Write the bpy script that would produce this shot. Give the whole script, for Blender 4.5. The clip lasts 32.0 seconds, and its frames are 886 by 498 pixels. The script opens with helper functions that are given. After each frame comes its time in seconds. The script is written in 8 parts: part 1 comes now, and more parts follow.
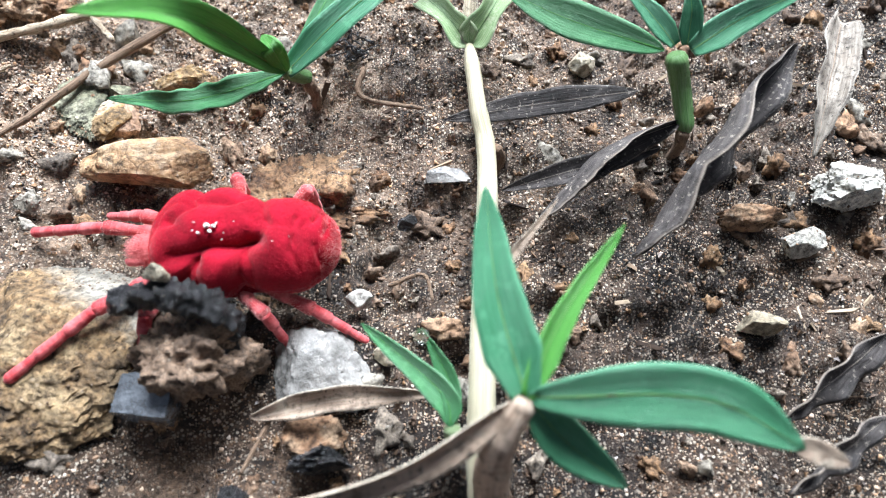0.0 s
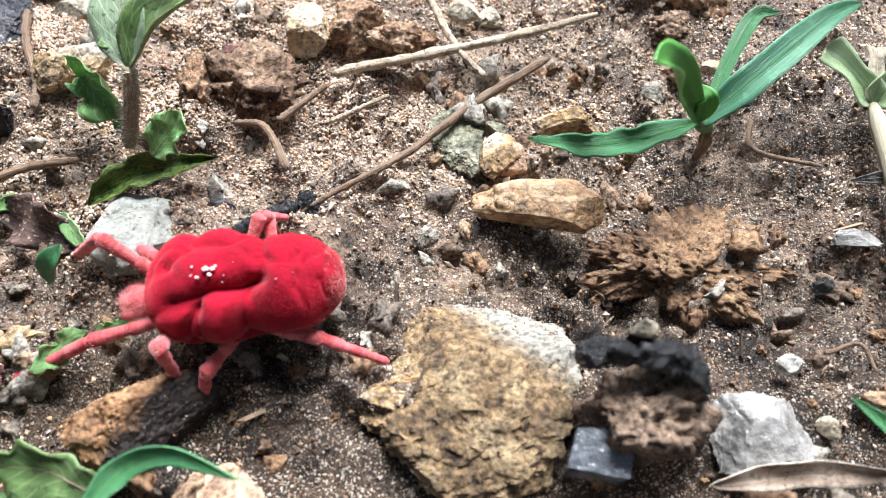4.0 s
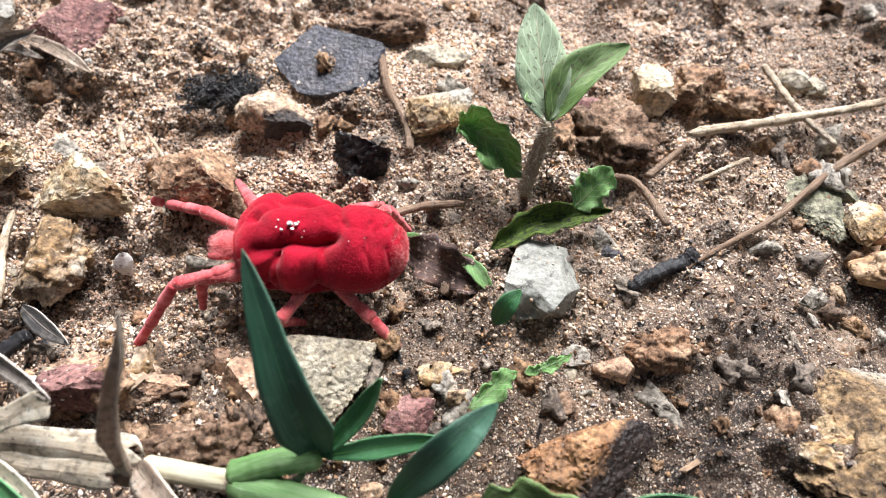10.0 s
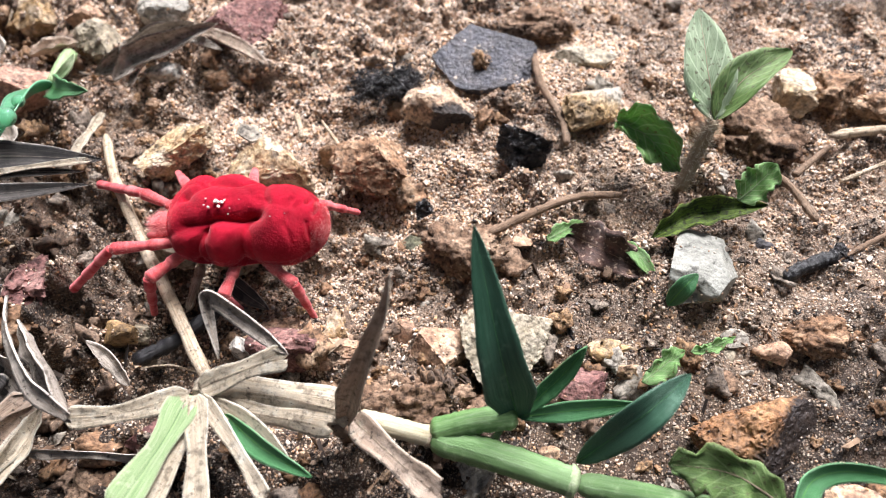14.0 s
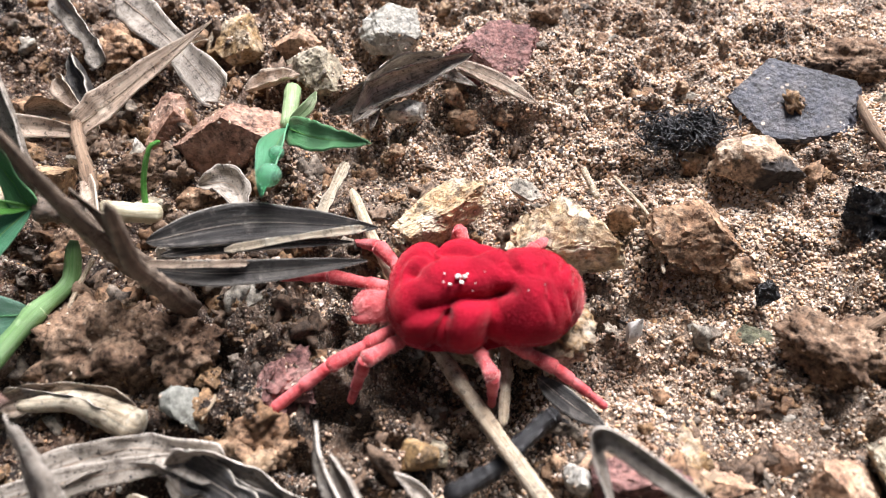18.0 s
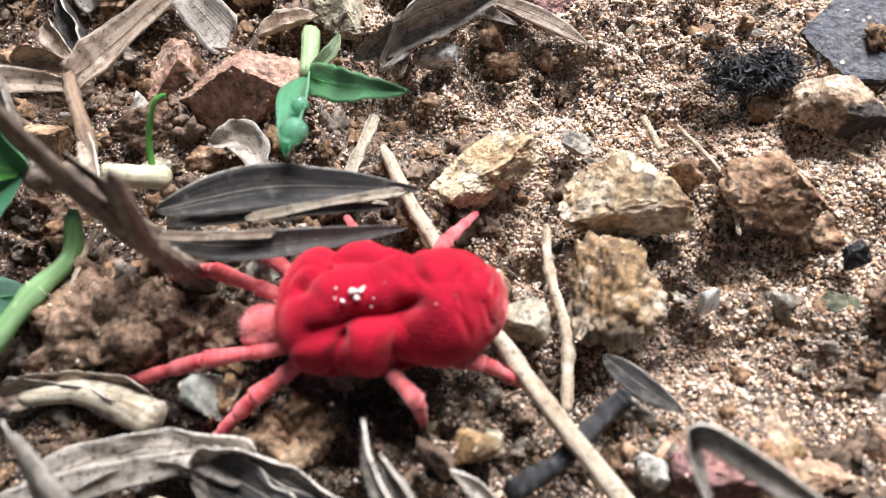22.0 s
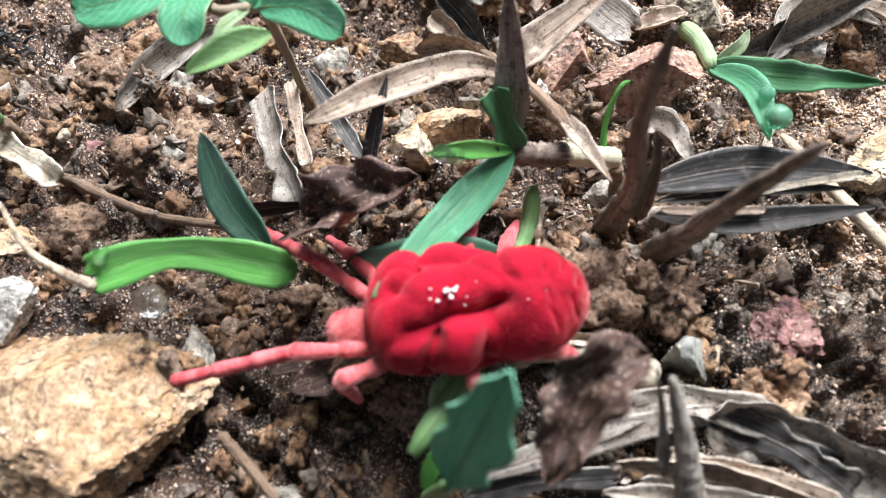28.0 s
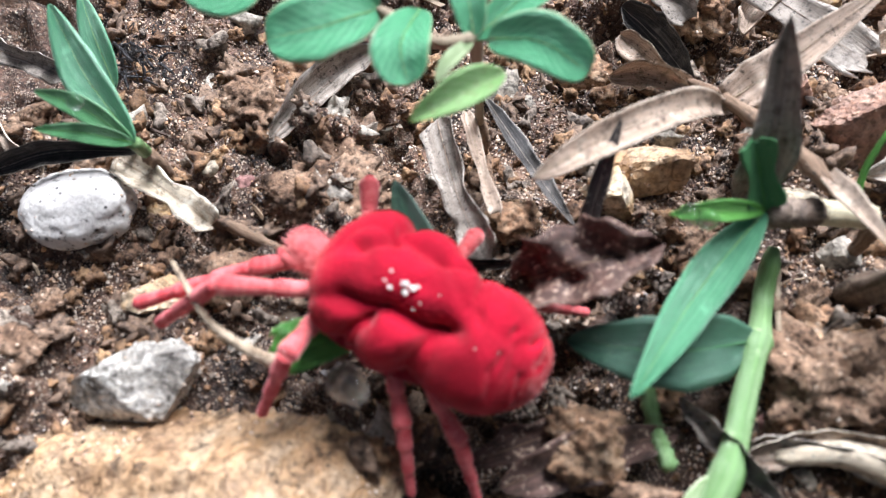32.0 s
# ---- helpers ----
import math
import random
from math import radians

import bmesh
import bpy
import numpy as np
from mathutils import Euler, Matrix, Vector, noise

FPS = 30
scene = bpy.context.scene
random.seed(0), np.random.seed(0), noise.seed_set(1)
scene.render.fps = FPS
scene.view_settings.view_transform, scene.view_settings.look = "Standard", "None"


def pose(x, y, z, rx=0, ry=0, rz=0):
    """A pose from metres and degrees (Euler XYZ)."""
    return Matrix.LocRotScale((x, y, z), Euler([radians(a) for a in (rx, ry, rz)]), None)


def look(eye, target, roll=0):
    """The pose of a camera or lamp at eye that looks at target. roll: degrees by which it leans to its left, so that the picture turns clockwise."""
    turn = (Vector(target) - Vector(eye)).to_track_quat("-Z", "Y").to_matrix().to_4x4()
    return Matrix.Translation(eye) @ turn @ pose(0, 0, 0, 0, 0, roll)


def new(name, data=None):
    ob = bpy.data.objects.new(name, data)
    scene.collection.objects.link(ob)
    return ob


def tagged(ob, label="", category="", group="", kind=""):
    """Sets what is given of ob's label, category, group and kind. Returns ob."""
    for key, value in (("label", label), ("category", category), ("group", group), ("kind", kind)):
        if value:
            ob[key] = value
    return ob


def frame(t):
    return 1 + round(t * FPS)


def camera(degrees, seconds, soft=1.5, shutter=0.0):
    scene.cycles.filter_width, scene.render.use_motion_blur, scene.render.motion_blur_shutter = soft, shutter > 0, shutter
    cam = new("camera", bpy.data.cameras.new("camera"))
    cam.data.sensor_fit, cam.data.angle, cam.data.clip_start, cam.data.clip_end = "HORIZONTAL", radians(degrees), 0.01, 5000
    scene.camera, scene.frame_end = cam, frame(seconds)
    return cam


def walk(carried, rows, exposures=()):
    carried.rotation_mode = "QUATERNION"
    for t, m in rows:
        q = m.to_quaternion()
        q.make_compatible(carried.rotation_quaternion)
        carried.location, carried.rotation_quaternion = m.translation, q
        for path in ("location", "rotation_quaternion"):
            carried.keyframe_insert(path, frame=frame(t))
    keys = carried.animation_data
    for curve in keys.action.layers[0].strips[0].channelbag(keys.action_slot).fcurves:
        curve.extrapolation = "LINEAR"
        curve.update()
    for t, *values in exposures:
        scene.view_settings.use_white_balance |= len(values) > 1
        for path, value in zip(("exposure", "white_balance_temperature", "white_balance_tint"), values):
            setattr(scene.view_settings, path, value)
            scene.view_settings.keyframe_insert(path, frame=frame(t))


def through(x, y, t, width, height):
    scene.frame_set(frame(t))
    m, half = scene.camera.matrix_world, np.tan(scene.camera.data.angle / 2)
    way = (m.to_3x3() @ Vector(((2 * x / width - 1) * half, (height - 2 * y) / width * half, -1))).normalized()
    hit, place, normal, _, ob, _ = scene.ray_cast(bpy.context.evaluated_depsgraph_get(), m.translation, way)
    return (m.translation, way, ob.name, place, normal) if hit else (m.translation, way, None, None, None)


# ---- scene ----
cam = camera(62.95, 32.0, soft=1.0)
# seconds, eye in millimetres, turn in degrees
PATH = [
    (0.0, -0.00, -0.00, 37.00, 26.73, 0.04, -0.00),
    (0.5, -3.80, -1.00, 36.53, 27.06, -0.33, 0.18),
    (1.0, -10.90, -2.68, 35.51, 26.64, 0.10, 1.62),
    (1.5, -13.46, -2.61, 36.97, 27.79, 0.39, 2.46),
    (2.0, -16.81, -1.29, 38.47, 28.32, 0.48, 3.23),
    (2.5, -18.79, -0.44, 38.73, 28.69, 0.82, 3.51),
    (4.5, -23.49, 1.54, 36.17, 28.78, 0.59, 5.23),
    (5.0, -24.85, 1.87, 37.38, 26.79, 2.44, 5.75),
    (5.5, -28.57, 0.69, 38.31, 27.26, 1.67, 6.24),
    (6.0, -33.11, -1.60, 38.18, 29.09, -0.05, 6.79),
    (6.5, -38.71, -2.30, 36.88, 29.41, -0.16, 7.45),
    (7.0, -40.12, -1.62, 36.68, 29.86, -0.19, 7.75),
    (7.5, -41.31, -1.31, 36.92, 30.28, -0.20, 8.08),
    (8.0, -42.32, -0.71, 36.99, 30.56, 0.07, 8.36),
    (8.5, -42.59, -0.84, 37.48, 30.72, 0.09, 8.39),
    (9.0, -43.58, -1.04, 37.70, 31.06, 0.01, 8.52),
    (9.5, -44.80, -1.20, 38.13, 31.21, -0.11, 8.59),
    (10.0, -46.13, -1.61, 38.75, 31.42, -0.29, 8.57),
    (10.5, -47.86, -1.82, 38.79, 31.62, -0.18, 8.99),
    (11.0, -49.10, -1.76, 38.45, 31.71, -0.07, 9.22),
    (11.5, -49.75, -2.67, 38.69, 31.65, 0.10, 9.64),
    (12.0, -49.86, -3.10, 38.73, 31.61, 0.26, 9.84),
    (12.5, -51.22, -3.78, 39.42, 31.52, 0.29, 10.08),
    (13.0, -52.55, -4.90, 40.18, 31.50, 0.41, 10.49),
    (13.5, -53.31, -5.23, 40.54, 31.56, 0.61, 11.02),
    (14.0, -54.73, -6.06, 41.36, 31.44, 0.69, 11.51),
    (14.5, -60.35, -7.66, 41.97, 31.63, 0.67, 11.79),
    (15.0, -65.81, -8.91, 41.87, 32.05, 0.80, 12.51),
    (15.5, -73.53, -8.91, 43.11, 32.19, 0.54, 12.48),
    (17.5, -75.73, -1.35, 35.77, 32.40, 1.18, 13.09),
    (18.0, -75.45, -0.94, 35.12, 32.41, 1.25, 13.02),
    (18.5, -75.03, -0.58, 34.76, 32.12, 1.28, 12.88),
    (19.0, -76.55, -0.20, 34.50, 31.91, 1.27, 12.69),
    (19.5, -77.91, -0.20, 35.11, 31.83, 1.43, 12.68),
    (20.0, -77.33, 0.63, 34.38, 31.78, 1.51, 12.60),
    (20.5, -77.14, 1.00, 33.78, 31.37, 1.69, 12.49),
    (21.0, -77.28, 1.40, 32.83, 30.51, 1.76, 12.34),
    (21.5, -77.92, 1.50, 31.99, 29.50, 1.80, 12.27),
    (22.0, -78.54, 1.57, 31.49, 28.47, 1.85, 12.24),
    (22.5, -79.91, 0.88, 31.44, 28.11, 1.71, 12.15),
    (23.0, -80.92, 0.06, 31.72, 27.99, 1.80, 12.29),
    (23.5, -82.36, -0.05, 31.89, 28.11, 1.71, 12.43),
    (24.0, -83.34, -0.82, 32.25, 28.01, 1.66, 12.62),
    (24.5, -83.59, -1.65, 32.38, 28.26, 1.77, 12.97),
    (25.0, -84.23, -2.30, 33.10, 28.09, 1.62, 13.12),
    (25.5, -87.77, -3.37, 34.24, 28.94, 2.09, 13.32),
    (26.0, -90.37, -4.05, 34.57, 29.06, 2.19, 13.41),
    (26.5, -96.42, -4.85, 35.20, 28.70, 1.73, 13.35),
    (28.5, -101.71, -6.53, 33.49, 28.76, 1.14, 13.37),
    (29.0, -102.51, -6.64, 33.04, 29.35, 1.04, 13.76),
    (29.5, -103.79, -7.37, 33.34, 28.42, 1.11, 14.24),
    (30.0, -108.61, -6.69, 34.30, 28.85, 1.96, 15.19),
    (30.5, -109.72, -5.41, 33.69, 29.22, 1.90, 15.29),
    (31.0, -110.56, -4.03, 32.55, 29.01, 1.97, 15.31),
    (31.5, -111.22, -3.59, 32.06, 28.05, 2.24, 15.39),
    (32.0, -111.60, -2.88, 31.20, 27.85, 2.36, 15.53),
]
MM = 0.001
# the phone's small aperture, focused on the soil
cam.data.dof.use_dof, cam.data.dof.focus_distance, cam.data.dof.aperture_fstop = True, 46.0 * MM, 52.0
walk(cam, [(t, pose(x * MM, y * MM, z * MM, rx, ry, rz)) for t, x, y, z, rx, ry, rz in PATH],
     [(0, 1.36, 5650, 8), (1, 1.34, 5750, 9), (2.5, 1.3, 5850, 10), (5, 1.3, 5850, 10), (6.5, 1.27, 5850, 11), (8, 1.2, 6050, 13), (12, 1.16, 6150, 15), (14, 1.16, 6200, 17), (15, 1.2, 6200, 17), (18, 1.15, 6200, 16), (21, 1.14, 6130, 14), (23.5, 1.27, 5990, 13), (26, 1.36, 6000, 12), (30, 1.3, 5850, 12), (32, 1.3, 5850, 15)])

# ---- light: a bright overcast sky, brighter beyond the top of the view ----
SUN_UP, SUN_ROUND = 50.0, 8.0
world = bpy.data.worlds.new("overcast_sky")
scene.world = world
world.use_nodes = True
wn = world.node_tree
sky = wn.nodes.new("ShaderNodeTexSky")
sky.sky_type, sky.sun_disc = "NISHITA", False
sky.sun_elevation, sky.sun_rotation = radians(SUN_UP), radians(SUN_ROUND)
sky.air_density, sky.dust_density = 1.0, 4.0
tint = wn.nodes.new("ShaderNodeHueSaturation")
tint.inputs["Saturation"].default_value = 0.5
wn.links.new(sky.outputs[0], tint.inputs["Color"])
wn.links.new(tint.outputs[0], wn.nodes["Background"].inputs[0])
wn.nodes["Background"].inputs[1].default_value = 0.024
sun = new("sun", bpy.data.lights.new("sun", "SUN"))
sun.data.energy, sun.data.angle, sun.data.color = 5.4, radians(36), (1.0, 0.985, 0.96)
sun.matrix_world = look((0.4 * math.sin(radians(SUN_ROUND)), 0.4, 0.4 * math.tan(radians(SUN_UP))), (0, 0, 0))


# ---- materials ----
def material(name, rough=0.7, spec=0.4):
    m = bpy.data.materials.new(name)
    m.use_nodes = True
    b = m.node_tree.nodes["Principled BSDF"]
    b.inputs["Roughness"].default_value, b.inputs["Specular IOR Level"].default_value = rough, spec
    return m, m.node_tree, b


def node(nt, kind, **values):
    n = nt.nodes.new(kind)
    for key, value in values.items():
        n.inputs[key].default_value = value
    return n


def ramp(nt, source, stops):
    r = nt.nodes.new("ShaderNodeValToRGB")
    els = r.color_ramp.elements
    while len(els) < len(stops):
        els.new(0.5)
    for e, (at, c) in zip(els, stops):
        e.position, e.color = at, (*c, 1)
    nt.links.new(source, r.inputs[0])
    return r.outputs[0]


def mixed(nt, factor, a, b, mode="MIX"):
    m = nt.nodes.new("ShaderNodeMix")
    m.data_type, m.blend_type = "RGBA", mode
    for value, slot in ((factor, 0), (a, 6), (b, 7)):
        if isinstance(value, (int, float)):
            m.inputs[slot].default_value = value
        elif isinstance(value, tuple):
            m.inputs[slot].default_value = (*value, 1)
        else:
            nt.links.new(value, m.inputs[slot])
    return m.outputs[2]


def coords(nt, which="Object", stretch=(1, 1, 1)):
    tc = nt.nodes.new("ShaderNodeTexCoord")
    mp = nt.nodes.new("ShaderNodeMapping")
    mp.inputs["Scale"].default_value = stretch
    nt.links.new(tc.outputs[which], mp.inputs[0])
    return mp.outputs[0]


def noisy(nt, vec, scale, detail=4, rough=0.6):
    n = node(nt, "ShaderNodeTexNoise", Scale=scale, Detail=detail, Roughness=rough)
    nt.links.new(vec, n.inputs["Vector"])
    return n.outputs["Fac"]


def bumped(nt, b, height, strength, distance):
    n = node(nt, "ShaderNodeBump", Strength=strength, Distance=distance)
    nt.links.new(height, n.inputs["Height"])
    nt.links.new(n.outputs[0], b.inputs["Normal"])


def crystals(nt, v, size, height):
    """Mineral grains of one size: their differing shades, and their relief on top of a given height."""
    vo = node(nt, "ShaderNodeTexVoronoi", Scale=size)
    nt.links.new(v, vo.inputs["Vector"])
    sep = nt.nodes.new("ShaderNodeSeparateXYZ")
    nt.links.new(vo.outputs["Color"], sep.inputs[0])
    shade = ramp(nt, sep.outputs[0], [(0.0, (0.5, 0.46, 0.42)), (0.25, (0.88, 0.86, 0.83)), (0.7, (1.08, 1.06, 1.03)), (1.0, (1.4, 1.37, 1.32))])
    if height is None:
        return shade, None
    relief = nt.nodes.new("ShaderNodeMath")
    relief.operation = "MULTIPLY_ADD"
    nt.links.new(vo.outputs["Distance"], relief.inputs[0])
    relief.inputs[1].default_value = -0.22
    nt.links.new(height, relief.inputs[2])
    return shade, relief.outputs[0]


def stone_material(name, dark, mid, light, rough=0.6, grain=900, dust=0.35, spec=0.4, mottle=0.8, cells=0.5, size=3400, burn=None, cap=None, veins=0.0, specks=0):
    """Mineral patches, fine grain, dark pores, cracks and clinging sand dust; burn and cap: a charred and a bleached side (direction, edge in mm)."""
    m, nt, b = material(name, rough, spec)
    own = coords(nt)
    info = nt.nodes.new("ShaderNodeObjectInfo")
    shift = nt.nodes.new("ShaderNodeVectorMath")
    shift.operation = "ADD"
    nt.links.new(own, shift.inputs[0]), nt.links.new(info.outputs["Random"], shift.inputs[1])
    v = shift.outputs[0]
    patch = ramp(nt, noisy(nt, v, 420, 7, 0.68), [(0.36, dark), (0.48, mid), (0.62, light)])
    wide = ramp(nt, noisy(nt, v, 130, 4, 0.6), [(0.36, tuple(0.6 * c for c in mid)), (0.5, mid), (0.62, light)])
    patch = mixed(nt, 0.35, patch, wide)
    fine = ramp(nt, noisy(nt, v, grain * 2.6, 4, 0.7), [(0.36, (0.2, 0.18, 0.165)), (0.5, (0.96, 0.96, 0.96)), (0.65, (1.45, 1.42, 1.36))])
    c = mixed(nt, mottle, patch, fine, "MULTIPLY")
    pits = ramp(nt, noisy(nt, v, grain * 0.9, 6, 0.78), [(0.36, (0.08, 0.07, 0.06)), (0.45, (1, 1, 1))])
    c = mixed(nt, 0.8, c, pits, "MULTIPLY")
    if veins:
        line = nt.nodes.new("ShaderNodeTexVoronoi")
        line.feature = "DISTANCE_TO_EDGE"
        line.inputs["Scale"].default_value = 560
        bent = nt.nodes.new("ShaderNodeMixRGB")
        bent.inputs[0].default_value = 0.0012
        wob = node(nt, "ShaderNodeTexNoise", Scale=700, Detail=4)
        nt.links.new(v, wob.inputs["Vector"])
        nt.links.new(v, bent.inputs[1]), nt.links.new(wob.outputs["Color"], bent.inputs[2])
        nt.links.new(bent.outputs[0], line.inputs["Vector"])
        crack = ramp(nt, line.outputs["Distance"], [(0.0, (veins, veins, veins)), (0.05, (0, 0, 0))])
        broken = ramp(nt, noisy(nt, v, 500, 3), [(0.46, (0, 0, 0)), (0.58, (1, 1, 1))])
        c = mixed(nt, mixed(nt, 1.0, crack, broken, "MULTIPLY"), c, tuple(0.5 * q for q in dark))
    if specks:
        dots = node(nt, "ShaderNodeTexVoronoi", Scale=1700)
        nt.links.new(v, dots.inputs["Vector"])
        c = mixed(nt, ramp(nt, dots.outputs["Distance"], [(0.1, (0.95, 0.95, 0.95)), (0.2, (0, 0, 0))]), c, (0.02, 0.018, 0.017))
    vo = node(nt, "ShaderNodeTexVoronoi", Scale=grain * 1.9)
    nt.links.new(v, vo.inputs["Vector"])
    speck = ramp(nt, vo.outputs["Distance"], [(0.14, (1, 1, 1)), (0.22, (0, 0, 0))])
    some = ramp(nt, noisy(nt, v, 420, 2), [(0.5, (0, 0, 0)), (0.62, (dust, dust, dust))])
    c = mixed(nt, mixed(nt, 1.0, speck, some, "MULTIPLY"), c, (0.58, 0.48, 0.37))
    c = mixed(nt, cells, c, crystals(nt, v, size, None)[0], "MULTIPLY")
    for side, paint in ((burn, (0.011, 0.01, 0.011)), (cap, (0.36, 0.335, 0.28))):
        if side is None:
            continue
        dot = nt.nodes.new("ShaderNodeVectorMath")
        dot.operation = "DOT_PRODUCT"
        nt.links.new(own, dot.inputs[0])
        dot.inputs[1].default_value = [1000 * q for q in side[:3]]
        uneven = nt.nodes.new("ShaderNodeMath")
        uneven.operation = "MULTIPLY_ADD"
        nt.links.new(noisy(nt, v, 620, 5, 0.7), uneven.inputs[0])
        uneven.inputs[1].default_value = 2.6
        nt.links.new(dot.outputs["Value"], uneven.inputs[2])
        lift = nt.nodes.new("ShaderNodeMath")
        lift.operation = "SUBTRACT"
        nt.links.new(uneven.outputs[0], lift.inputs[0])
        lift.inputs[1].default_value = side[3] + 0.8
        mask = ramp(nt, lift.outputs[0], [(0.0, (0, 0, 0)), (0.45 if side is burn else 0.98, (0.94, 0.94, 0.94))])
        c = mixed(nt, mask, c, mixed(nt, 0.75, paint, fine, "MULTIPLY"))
    nt.links.new(c, b.inputs["Base Color"])
    bumped(nt, b, crystals(nt, v, size, noisy(nt, v, grain * 0.9, 8, 0.72))[1], 0.35 + 0.5 * cells, 0.00035 + 0.0005 * cells)
    return m


def blade_material(name, base, vein, edge, rough=0.38, through=0.12, spots=0.0, spot=(0.05, 0.04, 0.03), worn=0.0, pinnate=0, rim_colour=None):
    """A leaf: veins along its length, blotches and wear, and some light coming through."""
    m, nt, b = material(name, rough, 0.45)
    dead = worn > 0.28
    v = coords(nt, "UV", (4.5, 0.5, 1) if dead else (11, 0.9, 1))
    lines = ramp(nt, noisy(nt, v, 3.0, 6, 0.7), [(0.32, vein), (0.5, base), (0.68, edge)] if dead else [(0.34, vein), (0.52, base), (0.74, edge)])
    sep = nt.nodes.new("ShaderNodeSeparateXYZ")
    nt.links.new(coords(nt, "UV"), sep.inputs[0])
    thin = ramp(nt, noisy(nt, coords(nt, "UV", (14, 1.6, 1) if dead else (20, 0.25, 1)), 2.0, 5, 0.75), [(0.34, (0.55, 0.52, 0.49)), (0.5, (1, 1, 1)), (0.66, (1.2, 1.18, 1.15))] if dead else [(0.36, (0.6, 0.63, 0.6)), (0.5, (1, 1, 1)), (0.64, (1.4, 1.33, 1.35))])
    lines = mixed(nt, 0.8, lines, thin, "MULTIPLY")
    rim = ramp(nt, sep.outputs[0], [(0.0, (0.75, 0.75, 0.75)), (0.045, (0, 0, 0)), (0.955, (0, 0, 0)), (1.0, (0.75, 0.75, 0.75))])
    rim_colour = rim_colour or tuple(min(0.8, 1.3 * c + 0.02) for c in edge)
    c = mixed(nt, ramp(nt, noisy(nt, coords(nt), 190, 4), [(0.45, (0, 0, 0)), (0.75, (0.45, 0.45, 0.45))]), lines, edge)
    c = mixed(nt, rim, c, rim_colour)
    if pinnate:
        off = nt.nodes.new("ShaderNodeMath")
        off.operation = "SUBTRACT"
        nt.links.new(sep.outputs[0], off.inputs[0])
        off.inputs[1].default_value = 0.5
        away = nt.nodes.new("ShaderNodeMath")
        away.operation = "ABSOLUTE"
        nt.links.new(off.outputs[0], away.inputs[0])
        slant = nt.nodes.new("ShaderNodeMath")
        slant.operation = "MULTIPLY_ADD"
        nt.links.new(away.outputs[0], slant.inputs[0])
        slant.inputs[1].default_value = -0.75
        nt.links.new(sep.outputs[1], slant.inputs[2])
        teeth = nt.nodes.new("ShaderNodeMath")
        teeth.operation = "PINGPONG"
        nt.links.new(slant.outputs[0], teeth.inputs[0])
        teeth.inputs[1].default_value = 0.5 / pinnate
        side = ramp(nt, teeth.outputs[0], [(0.0, (0.55, 0.55, 0.55)), (0.1 / pinnate, (0, 0, 0))])
        c = mixed(nt, side, c, tuple(min(0.7, 1.5 * q + 0.05) for q in edge))
    if worn:
        stain = ramp(nt, noisy(nt, coords(nt), 330, 6, 0.7), [(0.44, (0, 0, 0)), (0.6, (worn, worn, worn))])
        c = mixed(nt, stain, c, tuple(0.9 * q for q in vein))
        dust = ramp(nt, noisy(nt, coords(nt), 900, 5, 0.7), [(0.56, (0, 0, 0)), (0.68, (0.6, 0.6, 0.6))])
        c = mixed(nt, dust, c, tuple(min(0.75, 1.25 * q) for q in edge))
    if spots:
        mask = ramp(nt, noisy(nt, coords(nt), 3600, 2), [(0.66 - 0.12 * spots, (0, 0, 0)), (0.71 - 0.1 * spots, (0.8, 0.8, 0.8))])
        c = mixed(nt, mask, c, spot)
    if dead:
        mould = ramp(nt, noisy(nt, coords(nt), 1700, 6, 0.75), [(0.38, (0.28, 0.26, 0.25)), (0.48, (1, 1, 1)), (0.62, (1.12, 1.1, 1.08))])
        c = mixed(nt, 0.75, c, mould, "MULTIPLY")
    nt.links.new(c, b.inputs["Base Color"])
    bumped(nt, b, thin, 0.8, 0.00009 if dead else 0.00005)
    if through:
        tl = nt.nodes.new("ShaderNodeBsdfTranslucent")
        nt.links.new(c, tl.inputs[0])
        mx = node(nt, "ShaderNodeMixShader", Fac=through)
        nt.links.new(b.outputs[0], mx.inputs[1]), nt.links.new(tl.outputs[0], mx.inputs[2])
        nt.links.new(mx.outputs[0], nt.nodes["Material Output"].inputs[0])
    return m


